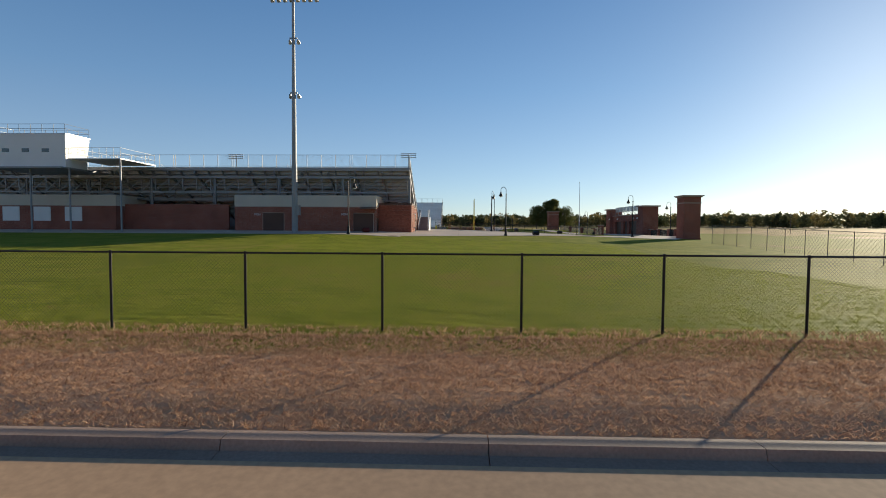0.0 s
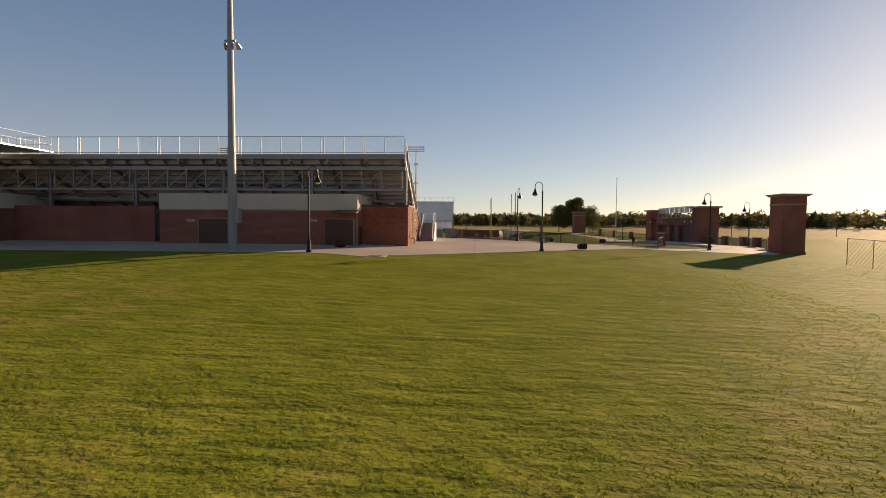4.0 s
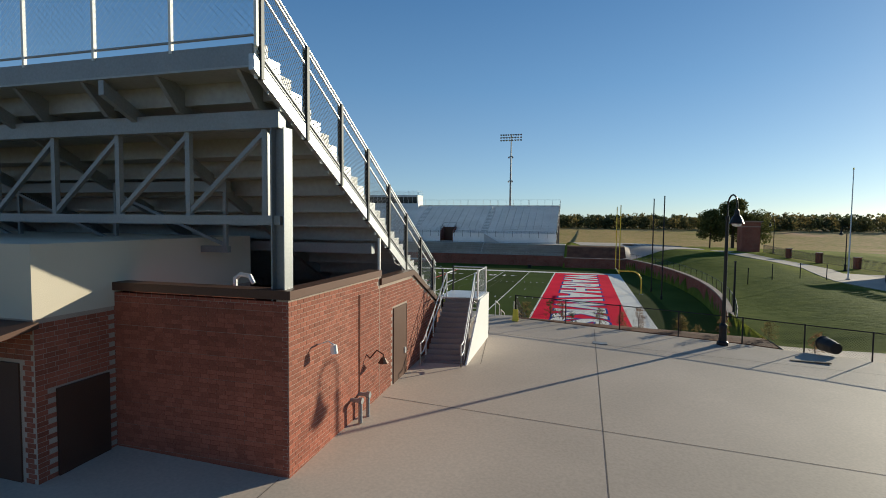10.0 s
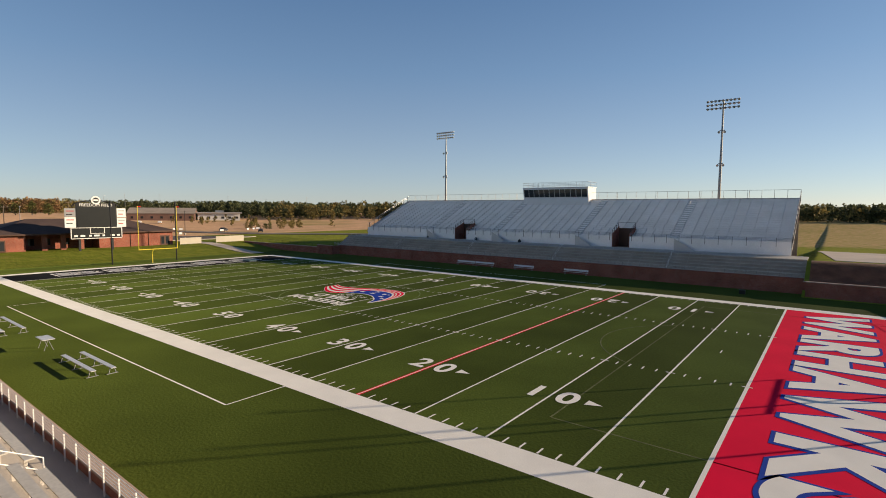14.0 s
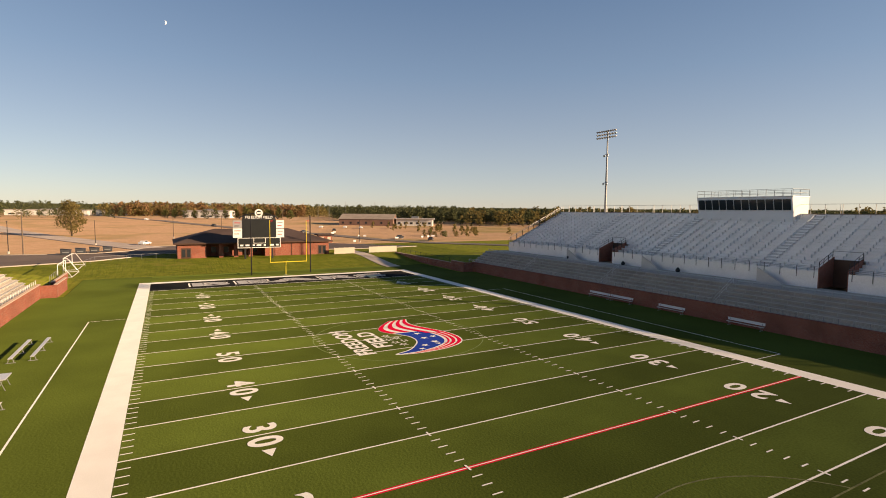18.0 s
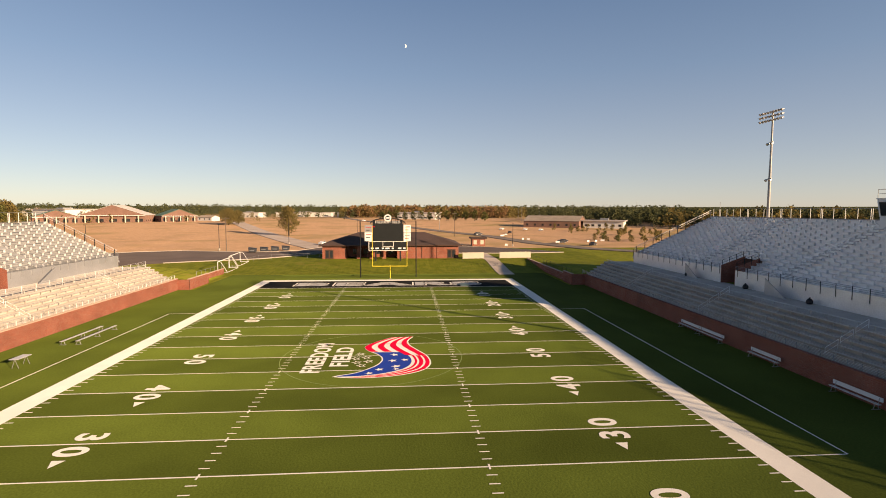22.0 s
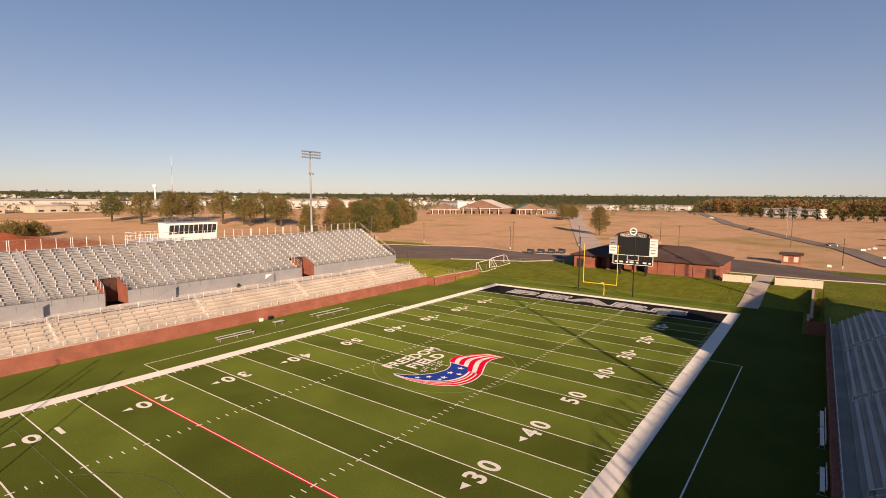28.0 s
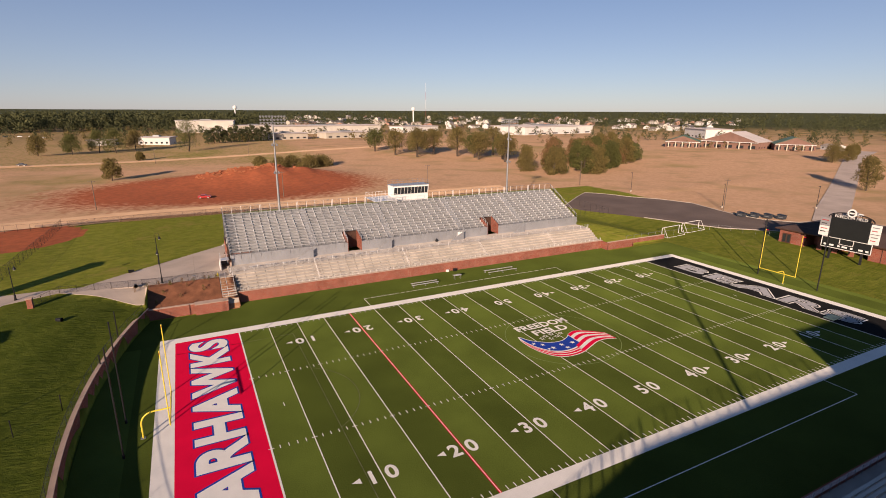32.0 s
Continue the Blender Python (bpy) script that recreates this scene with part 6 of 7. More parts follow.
DUMPGREY = mat("ad_grey", (0.30, 0.30, 0.31), 0.5, scale=1, vary=0.1)
ADRED = mat("ad_red", (0.45, 0.05, 0.06), 0.5, scale=1, vary=0.1)
for y0, y1, z0, z1, mt in ((-7.4, -5.35, 8.95, 10.8, DUMPGREY), (-7.4, -5.35, 6.55, 8.85, WHITE), (2.8, 4.7, 8.8, 10.85, WHITE), (2.8, 4.7, 6.5, 8.65, WHITE)):
    a = part("ad_panel", Mesh().box(SX - 0.2, SX + 0.05, y0, y1, z0, z1), mt, sb, "advertising panel with plain bars")
    for k in range(2):
        c = z1 - 0.5 - k * 0.75
        part("bar", Mesh().box(SX + 0.053, SX + 0.065, y0 + 0.3, y1 - 0.3 - 0.3 * k, c - 0.2, c), (ADRED, BLACKP)[k] if y0 < 0 else (STEEL, ADRED)[k], a)
lower = part("lower_board", Mesh().box(SX - 0.3, SX + 0.05, -6.3, 3.7, 4.05, 6.45), SCREEN, sb, "black score panel with a white border")
for y0, y1, z0, z1 in ((-6.35, 3.75, 3.98, 4.12), (-6.35, 3.75, 6.38, 6.5), (-6.4, -6.24, 4.0, 6.5), (3.64, 3.8, 4.0, 6.5), (-2.6, 0.1, 5.1, 5.2), (-2.7, -2.58, 5.1, 6.4), (0.08, 0.2, 5.1, 6.4)):
    part("border", Mesh().box(SX + 0.052, SX + 0.08, y0, y1, z0, z1), WHITE, lower)
for y, w in ((-5.8, 0.7), (-4.6, 0.9), (-2.9, 0.5), (-2.0, 1.1), (-0.3, 0.5), (1.3, 0.9), (2.7, 0.6)):
    part("bar", Mesh().box(SX + 0.052, SX + 0.07, y, y + w, 4.45, 4.85), WHITE, lower, "plain white bar")
m = Mesh()
SY, SW = -1.35, 4.6
arch = [(SY + SW * math.cos(a), 11.15 + 1.4 * math.sin(a)) for a in np.linspace(math.pi, 0, 15)]
for (ya, za), (yb, zb) in zip(arch, arch[1:]):
    m.bar((SX - 0.1, ya, za), (SX - 0.1, yb, zb), 0.12, 6)
for k in range(13):
    a = math.pi * (k + 1) / 14
    m.bar((SX - 0.1, SY + SW * math.cos(a), 11.15), (SX - 0.1, SY + SW * math.cos(a), 11.15 + 1.4 * math.sin(a)), 0.07, 5)
part("arch", m, BLACKP, sb, "black openwork arch")
part("name_board", Mesh().box(SX - 0.05, SX + 0.06, SY - 3.9, SY + 3.9, 11.12, 11.95), BLACKP, sb, "black name board")
part("emblem", Mesh().bar((SX + 0.02, SY, 12.65), (SX + 0.12, SY, 12.65), 0.95, 20), WHITE, sb, "round white emblem")
part("emblem_ring", Mesh().bar((SX + 0.123, SY, 12.65), (SX + 0.14, SY, 12.65), 0.62, 18), DARKSTEEL, sb)
part("emblem_bar", Mesh().box(SX + 0.143, SX + 0.16, SY - 0.5, SY + 0.5, 12.48, 12.82), WHITE, sb)
lt = sign_text("FREEDOM FIELD", SX + 0.08, SY, 11.53, 0.92, WHITE, sb, 90)

# ---------------------------------------------------------------- field house
fh = thing("field_house", "low red brick field house with a dark hip roof", "building", at=(7.6, 0, 1.38))
FHX = -97.0


def hip(m, x0, x1, y0, y1, z0, z1, inset):
    r = inset
    a, b = (x0, y0, z0), (x1, y0, z0)
    c, d = (x1, y1, z0), (x0, y1, z0)
    e, f = ((x0 + x1) / 2, y0 + r, z1), ((x0 + x1) / 2, y1 - r, z1)
    m.face(b, c, f, e)
    m.face(d, a, e, f)
    m.face(a, b, e)
    m.face(c, d, f)
    m.face(a, d, c, b)
    return m


part("wall", Mesh().box(-116, FHX, 1.0, 18.0, -0.1, 3.7), BRICKT, fh, "red brick wing")
part("wall", Mesh().box(-116, FHX, -19.4, -13.0, -0.1, 3.65), BRICKT, fh)
part("wall", Mesh().box(-116, FHX - 4.5, -13.0, 1.0, -0.1, 3.6), BRICKT, fh, "recessed brick wall under the porch")
part("roof", hip(Mesh(), -117, FHX + 0.9, -20.3, 18.9, 3.72, 6.9, 10.0), ROOF, fh, "dark brown shingle hip roof")
part("fascia", Mesh().box(FHX + 0.9, FHX + 0.95, -20.3, 18.9, 3.45, 3.75), BRONZE, fh)
for y in (-9.6, -6.1, -2.6):
    part("porch_column", Mesh().box(FHX - 0.6, FHX, y - 0.5, y + 0.5, -0.1, 3.6), BRICKT, fh, "brick porch column")
for y0, y1 in ((-18.6, -16.4), (14.9, 17.2)):
    d = part("double_door", Mesh().box(FHX + 0.003, FHX + 0.05, y0, y1, 0.0, 2.5), BRONZE, fh, "dark double door")
    for k in (0.25, 0.75):
        part("pane", Mesh().box(FHX + 0.052, FHX + 0.07, y0 + (y1 - y0) * k - 0.35, y0 + (y1 - y0) * k + 0.35, 0.3, 2.2), GLASS, d)
for y in (3.5, 7.8, 12.0):
    part("downspout", Mesh().bar((FHX + 0.06, y, 0), (FHX + 0.06, y, 3.6), 0.06, 6), BRONZE, fh)
for y in (-11, -8, -4.3, -1):
    part("window", Mesh().box(FHX - 4.497, FHX - 4.46, y - 0.6, y + 0.6, 0.9, 2.4), GLASS, fh)
wh = thing("picket_fence", "pale vinyl fence beside the field house", "fence")
for k in range(13):
    y = 19.0 + k * 1.5
    if 24.2 < y < 28.2:
        continue
    x = FHX + 9.6 - 0.16 * k
    z = height(x, y)
    part("post", Mesh().box(x - 0.06, x + 0.06, y - 0.06, y + 0.06, z - 0.1, z + 1.85), STUCCO, wh)
    part("panel", Mesh().box(x - 0.03, x + 0.03, y + 0.07, y + 1.43, z + 0.08, z + 1.75), STUCCO, wh)
kiosk = thing("brick_kiosk", "small brick kiosk with a flat dark roof", "kiosk")
zk = height(-138, 30.5)
part("wall", Mesh().box(-141, -137.6, 28.2, 33.0, zk - 0.2, zk + 2.7), BRICKT, kiosk)
part("roof", Mesh().box(-141.8, -136.9, 27.5, 33.7, zk + 2.703, zk + 3.3), ROOF, kiosk)
for y0 in (28.7, 31.3):
    part("window", Mesh().box(-137.597, -137.55, y0, y0 + 1.2, zk + 0.6, zk + 2.2), STUCCO, kiosk)

# ---------------------------------------------------------------- dumpsters, practice goals, benches
DUMP = mat("dumpster_paint", (0.07, 0.075, 0.085), 0.6, 0.2, scale=1, vary=0.3)
for k in range(4):
    x, y = -111.5 - 2.6 * k, -44.5 + 2.8 * k
    z = height(x, y) + 0.06
    t = thing("dumpster", "dark grey steel dumpster with sloping lid", "dumpster", "dumpsters", at=(x, y, z))
    part("body", Mesh().side([(-1.0, 0.1), (1.0, 0.1), (1.1, 1.25), (-1.1, 1.5)], -0.8, 0.8), DUMP, t)
    part("lid", Mesh().hexa([(-0.85, -1.15, 1.503), (0.85, -1.15, 1.503), (0.85, 1.15, 1.253), (-0.85, 1.15, 1.253), (-0.85, -1.15, 1.6), (0.85, -1.15, 1.6), (0.85, 1.15, 1.35), (-0.85, 1.15, 1.35)]), BLACKP, t)
    for e in (-0.83, 0.83):
        part("fork_pocket", Mesh().box(e - 0.06, e + 0.06, -0.7, 0.7, 0.6, 0.8), STEEL, t)
    for ex in (-0.6, 0.6):
        part("caster", Mesh().bar((ex - 0.05, 0.8, 0.08), (ex + 0.05, 0.8, 0.08), 0.09, 8), BLACKP, t)


def practice_goal(x0, y0, x1, y1):
    t = thing("practice_goal", "white tubular practice goal on the grass", "goal", "practice goals")
    p, q, up = Vector((x0, y0, height(x0, y0) + 0.05)), Vector((x1, y1, height(x1, y1) + 0.05)), Vector((0, 0, 2.4))
    b, tb = Vector((0.1, 2.2, 0)), Vector((0.05, 0.7, 0))
    for a in (p, q):
        part("post", Mesh().bar(a, a + up, 0.07, 8), WHITE, t)
        part("top_stay", Mesh().bar(a + up, a + up + tb, 0.045, 6), WHITE, t)
        part("back_stay", Mesh().bar(a + up + tb, a + b, 0.045, 6), WHITE, t)
        part("ground_bar", Mesh().bar(a, a + b, 0.045, 6), WHITE, t)
    part("crossbar", Mesh().bar(p + up, q + up, 0.07, 8), WHITE, t)
    part("back_bar", Mesh().bar(p + b, q + b, 0.045, 6), WHITE, t)


practice_goal(-69.0, -39.9, -75.6, -39.6)
practice_goal(-77.5, -40.2, -84.0, -39.6)


def bench(x0, x1, y, back, label):
    t = thing("team_bench", label, "bench", "team benches")
    part("seat", Mesh().box(x0, x1, y - 0.15, y + 0.15, 0.42, 0.465), ALU, t)
    n = max(2, round((x1 - x0) / 2.3))
    for k in range(n):
        x = x0 + 0.3 + (x1 - x0 - 0.6) * k / (n - 1)
        part("leg", Mesh().path([(x, y - 0.22, 0.02), (x, y - 0.12, 0.42), (x, y + 0.12, 0.42), (x, y + 0.22, 0.02)], 0.03, 5), STEEL, t)
        part("foot", Mesh().box(x - 0.04, x + 0.04, y - 0.35, y + 0.35, 0.0, 0.035), STEEL, t)
        if back:
            part("back_stay", Mesh().bar((x, y + back * 0.14, 0.44), (x, y + back * 0.24, 0.9), 0.025, 5), STEEL, t)
    if back:
        part("backrest", Mesh().box(x0, x1, y + back * 0.24 - 0.025, y + back * 0.24 + 0.025, 0.6, 0.93), WHITE, t)


for x0, x1, y in ((6.0, 11.9, -33.0), (6.1, 12.1, -31.9), (-13.6, -6.1, -33.9), (-13.8, -6.3, -32.4)):
    bench(x0, x1, y, 0, "aluminium team bench on the turf")
for x0, x1 in ((-10.7, -6.4), (-6.25, -2.0), (2.4, 6.5), (12.4, 16.8)):
    bench(x0, x1, 38.2, 1, "aluminium team bench with backrest before the brick wall")
tb = thing("equipment_table", "small aluminium table on the turf", "table")
part("tabletop", Mesh().box(0.3, 2.1, -33.2, -32.4, 0.85, 0.9), ALU, tb)
for x in (0.5, 1.9):
    part("leg", Mesh().path([(x, -33.1, 0.0), (x, -32.8, 0.85), (x, -32.5, 0.0)], 0.025, 5), STEEL, tb)
for x, y in ((-0.9, -37.9), (40.2, 33.6)):
    t = thing("water_cooler", "dark water cooler box on the turf", "cooler")
    part("box", Mesh().box(x - 0.35, x + 0.35, y - 0.25, y + 0.25, 0.0, 0.5), BLACKP, t)
    part("lid", Mesh().box(x - 0.37, x + 0.37, y - 0.27, y + 0.27, 0.503, 0.57), DARKSTEEL, t)
t = thing("storage_box", "small white storage box at the foot of the brick wall", "box")
part("box", Mesh().box(0.55, 1.15, -38.3, -37.9, 0.0, 0.42), WHITE, t)
part("lid", Mesh().box(0.53, 1.17, -38.32, -37.88, 0.423, 0.48), WHITE, t)
for x, y, z in ((-1.4, -48.2, 4.338), (-26.2, 47.9, 4.338), (-13.0, 48.4, 4.338), (-2.0, 48.2, 4.338)):
    t = thing("trash_bag", "full black trash bag on the concrete walkway", "bag", "trash bags")
    b = part("bag", lathe([(0.0, 0.0), (0.26, 0.02), (0.36, 0.2), (0.33, 0.42), (0.2, 0.6), (0.07, 0.68), (0.1, 0.76), (0.0, 0.78)], 10), BLACKP, t)
    t.matrix_world = pose(x, y, z, 0, 0, 40 * x)
m = thing("blocking_sled", "low dark mat lying on the turf", "mat")
part("mat", Mesh().box(-49.0, -46.4, 14.0, 15.6, 0.03, 0.22), mat("blue_grey_vinyl", (0.10, 0.16, 0.17), 0.6, scale=1, vary=0.2), m)
draped("road", [(59.2, 47.5), (64, 50), (72, 57), (79, 90), (64, 92), (59.2, 70.5)], mat("grey_asphalt", (0.13, 0.13, 0.135), 0.75, scale=6, vary=0.15, fine=12, bump=0.1), "grey asphalt drive beyond the curved wall", 0.06, 3)

pr = thing("gate_pier", "low brick pier at the end of the black fence", "pier")
zp = height(75.6, -42.0)
part("shaft", Mesh().box(75.2, 75.95, -42.4, -41.6, zp - 0.2, zp + 1.6), BRICKT, pr)
part("cap", Mesh().box(75.12, 76.03, -42.48, -41.52, zp + 1.603, zp + 1.75), CAPSTONE, pr)

# ---------------------------------------------------------------- trees
def leaf_material(name, c1, c2, thin=0.3):
    """Leaves, each of its own tone, letting some light through."""
    m = bpy.data.materials.new(name)
    m.use_nodes = True
    n, l = m.node_tree.nodes, m.node_tree.links
    b = n["Principled BSDF"]
    b.inputs["Roughness"].default_value = 0.7
    b.inputs["Specular IOR Level"].default_value = 0.05
    g, r = n.new("ShaderNodeNewGeometry"), n.new("ShaderNodeMix")
    r.data_type = 'RGBA'
    r.inputs["A"].default_value, r.inputs["B"].default_value = (*c1, 1), (*c2, 1)
    l.new(g.outputs["Random Per Island"], r.inputs["Factor"])
    l.new(r.outputs["Result"], b.inputs["Base Color"])
    t, mix = n.new("ShaderNodeBsdfTranslucent"), n.new("ShaderNodeMixShader")
    l.new(r.outputs["Result"], t.inputs["Color"])
    mix.inputs[0].default_value = thin
    l.new(b.outputs[0], mix.inputs[1])
    l.new(t.outputs[0], mix.inputs[2])
    l.new(mix.outputs[0], n["Material Output"].inputs["Surface"])
    return m


GREEN = leaf_material("green_leaves", (0.075, 0.088, 0.03), (0.165, 0.16, 0.055))
OLIVE = leaf_material("olive_leaves", (0.125, 0.105, 0.04), (0.26, 0.20, 0.075))
AUTUMN = leaf_material("autumn_leaves", (0.18, 0.095, 0.05), (0.33, 0.21, 0.10))
PINE = leaf_material("pine_needles", (0.06, 0.07, 0.035), (0.125, 0.13, 0.06))
RNG = np.random.default_rng(11)


def leaves(centres, radii, count, size, rng):
    """Small leaf faces scattered through clumps; returns points and faces."""
    k = rng.integers(0, len(centres), count)
    d = rng.normal(size=(count, 3))
    d /= np.linalg.norm(d, axis=1)[:, None]
    p = centres[k] + d * (radii[k] * rng.random(count) ** 0.4)[:, None] * np.array([1, 1, 0.8])
    u = rng.normal(size=(count, 3))
    u /= np.linalg.norm(u, axis=1)[:, None]
    w = np.cross(u, rng.normal(size=(count, 3)))
    w /= np.linalg.norm(w, axis=1)[:, None]
    s = (size * (0.6 + 0.8 * rng.random(count)))[:, None]
    v = np.stack([p - u * s, p - w * s * 0.6, p + u * s, p + w * s * 0.6], axis=1).reshape(-1, 3)
    return v


def leaf_mesh(name, v, material):
    me = bpy.data.meshes.new(name)
    n = len(v) // 4
    me.vertices.add(4 * n)
    me.vertices.foreach_set("co", v.astype(np.float32).ravel())
    me.loops.add(4 * n)
    me.loops.foreach_set("vertex_index", np.arange(4 * n, dtype=np.int32))
    me.polygons.add(n)
    me.polygons.foreach_set("loop_start", np.arange(0, 4 * n, 4, dtype=np.int32))
    me.update(calc_edges=True)
    me.materials.append(material)
    return me


def tree(x, y, h, r, material, label, count=900, size=0.22, trunk=0.22, name="tree", group="", lift=0.28):
    """A tapered trunk with limbs and a crown of leaf clumps."""
    rng = np.random.default_rng(int(abs(x * 13 + y * 7)) + 5)
    z = height(x, y)
    t = thing(name, label, "tree", group)
    m = Mesh()
    lean = rng.normal(size=2) * 0.03 * h
    mid = Vector((x + lean[0], y + lean[1], z + h * (lift + 0.2)))
    m.bar((x, y, z - 0.2), mid, h * trunk * 0.09, 8, h * trunk * 0.055)
    cs, rs = [], []
    n = 11
    for i in range(n):
        a = i * 2.4 + rng.random()
        f = (i + 0.5) / n
        hh = lift + (0.95 - lift) * f
        rad = r * (math.sin(math.pi * min(0.95, 0.25 + f * 0.72)) ** 0.8) * (0.55 + 0.35 * rng.random())
        c = Vector((x + math.cos(a) * rad * 0.75, y + math.sin(a) * rad * 0.75, z + h * hh))
        cs.append(c)
        rs.append(r * (0.36 + 0.2 * rng.random()))
        s = Vector((x, y, z)).lerp(mid, min(1.0, (hh * 0.75) / (lift + 0.2)))
        m.bar(s, c, h * trunk * 0.03, 5, h * trunk * 0.008)
    m.bar(mid, (x, y, z + h * 0.9), h * trunk * 0.05, 6, h * trunk * 0.01)
    cs.append(Vector((x, y, z + h * 0.86)))
    rs.append(r * 0.42)
    part("trunk", m, BARK, t, "rough grey-brown trunk with limbs")
    v = leaves(np.array([tuple(c) for c in cs]), np.array(rs), count, size, rng)
    part("crown", leaf_mesh("crown", v, material), material, t, "leafy crown with gaps")
    return t


tree(89.0, 81, 12.5, 6.0, GREEN, "broad dark green oak beyond the lawn", 11000, 0.27, 0.4, "oak_tree")
tree(82.4, 76, 9.6, 4.4, GREEN, "smaller dark green tree beside the oak", 5000, 0.24)
tree(95.5, 85, 9.8, 4.6, GREEN, "round dark green tree behind the brick tower", 4500, 0.24)
for x, y, h, r, mt, lb in ((82, -229, 10, 5, OLIVE, "olive-green field tree with full crown"), (2, -246, 5.5, 7, OLIVE, "low spreading green bush"), (-6, -250, 6, 7, OLIVE, "low spreading green bush"), (-15, -244, 6, 7, OLIVE, "low spreading green bush"), (-24, -250, 5.5, 7, OLIVE, "low spreading green bush"), (10, -262, 5, 6, OLIVE, "low spreading green bush"),
                           (46, -374, 23, 11, GREEN, "large dark green shade tree"), (93, -379, 16, 8, GREEN, "dark green field tree with full crown"), (104, -386, 15, 8, GREEN, "dark green field tree with full crown"), (82, -398, 15, 8, OLIVE, "olive-green field tree with full crown"), (118, -372, 13, 7, GREEN, "dark green field tree with full crown"), (136, -366, 13, 7, OLIVE, "olive-green field tree with full crown"), (75, -321, 5, 3, OLIVE, "small olive field tree"),
                           (-217, -57, 15, 6.5, OLIVE, "rounded meadow tree beside the access road"), (-319, -122, 11, 7, OLIVE, "meadow tree beside the access road"), (-328, -118, 10, 5, OLIVE, "meadow tree beside the access road"), (-372, -135, 8, 4, OLIVE, "small meadow tree beside the road")):
    tree(x, y, h, r, mt, lb, 4200, 0.3, 0.3, lift=0.06 if "bush" in lb else 0.22)
for k, (x, y) in enumerate(((-82, -320), (-88, -293), (-97, -274), (-104, -290), (-115, -285), (-126, -268), (-133, -256), (-130, -245), (-154, -265), (-146, -240), (-139, -226))):
    tree(x, y, 16 + 2 * (k % 3), 9.0, OLIVE if k % 3 else GREEN, "tall spreading tree at the meadow edge", 3600, 0.38, 0.45, group="meadow edge trees", lift=0.36)
for k in range(26):
    f = (k % 13) / 12
    x, y = -127 - 98 * f + 4 * math.sin(k * 2.1), -160 - 52 * max(0.0, f - 0.25) - (22 if k > 12 else 0) - 5 * math.sin(k * 1.7)
    tree(x, y, 14 + 2.5 * math.sin(k * 3.3) + (2 if k > 12 else 0), 7.0, (OLIVE, GREEN, GREEN, OLIVE, AUTUMN)[k % 5], "dense green and russet tree of the thicket", 4600, 0.36, 0.3, group="thicket trees", lift=0.06)
for k in range(12):
    f = k / 11
    tree(29 - 55 * f, -451 - 22 * f, 12 + 2 * (k % 3), 5, PINE, "dark pine in a planted row", 900, 0.55, 0.3, group="pine row", lift=0.1)
for k in range(13):
    f = k / 12
    tree(-500 + 85 * f, -22 + 98 * f, 8 + (k % 3), 4.2, GREEN, "rounded dark roadside tree", 420, 0.5, 0.3, group="roadside trees", lift=0.15)
for k in range(7):
    tree(57.5 - 10.2 * ((k * 0.37) % 1), -38.2 - 0.75 * k, 0.7 + 0.25 * (k % 3), 0.4, (OLIVE, AUTUMN, GREEN)[k % 3], "small sparse shrub in the mulch", 130, 0.05, 0.25, "shrub", "bed shrubs", 0.2)
for k in range(8):
    tree(47.6 + 1.9 * k, -42.3 - 0.1 * k, 0.9 + 0.2 * (k % 2), 0.42, (OLIVE, AUTUMN)[k % 2], "thin weedy shrub along the fence", 160, 0.05, 0.25, "shrub", "fence shrubs", 0.15)


def woods(name, spots, material, label, quads=46):
    """A far wood: many crowns of leaf clumps and trunks in one mesh."""
    vs = []
    for x, y, h, r in spots:
        z = height(x, y)
        n = 6
        a = RNG.random(n) * 6.28
        c = np.stack([x + np.cos(a) * r * 0.45, y + np.sin(a) * r * 0.45, z + h * (0.2 + 0.65 * np.arange(n) / (n - 1))], axis=1)
        vs.append(leaves(c, np.linspace(r * 0.66, r * 0.36, n), int(quads * 2.2), max(0.42, r * 0.15), RNG))
    me = leaf_mesh(name, np.concatenate(vs), material)
    return tagged(new(name, me), label, "woods", kind="stuff")


def band_spots(n, a0, a1, d0, d1, h0, h1):
    """Spots in a sector round the field: bearings from +y towards +x, distances, heights."""
    out = []
    for _ in range(n):
        a, d = radians(a0 + (a1 - a0) * RNG.random()), d0 + (d1 - d0) * RNG.random() ** 1.3
        h = h0 + (h1 - h0) * RNG.random()
        out.append((50 + d * math.sin(a), d * math.cos(a), h, h * (0.38 + 0.15 * RNG.random())))
    return out


woods("woods_north", band_spots(260, -62, 60, 360, 470, 9, 15), OLIVE, "olive tree line beyond the dry field")
woods("woods_north", band_spots(1500, -66, 72, 380, 480, 8, 13), PINE, "dark tree line beyond the dry field", 60)
woods("woods_north_west", band_spots(300, -76, -52, 420, 620, 8, 13), PINE, "dark pine plantation beyond the road", 60)
woods("woods_west", band_spots(300, -96, -78, 640, 900, 11, 18), AUTUMN, "russet autumn woods beyond the road")
woods("woods_west", band_spots(260, -97, -76, 640, 900, 10, 17), OLIVE, "olive woods beyond the road")
woods("woods_horizon", band_spots(1500, -205, -60, 1000, 1750, 13, 20), PINE, "dark woods along the horizon", 30)
woods("woods_horizon", band_spots(420, -215, -95, 560, 1000, 6, 12), PINE, "scattered dark pines among the houses", 40)
woods("woods_horizon", band_spots(200, -200, -100, 460, 900, 5, 10), OLIVE, "scattered olive trees among the houses", 36)
woods("woods_south_east", band_spots(620, -226, -172, 760, 1150, 17, 26), PINE, "dark pine woods beyond the fields", 50)
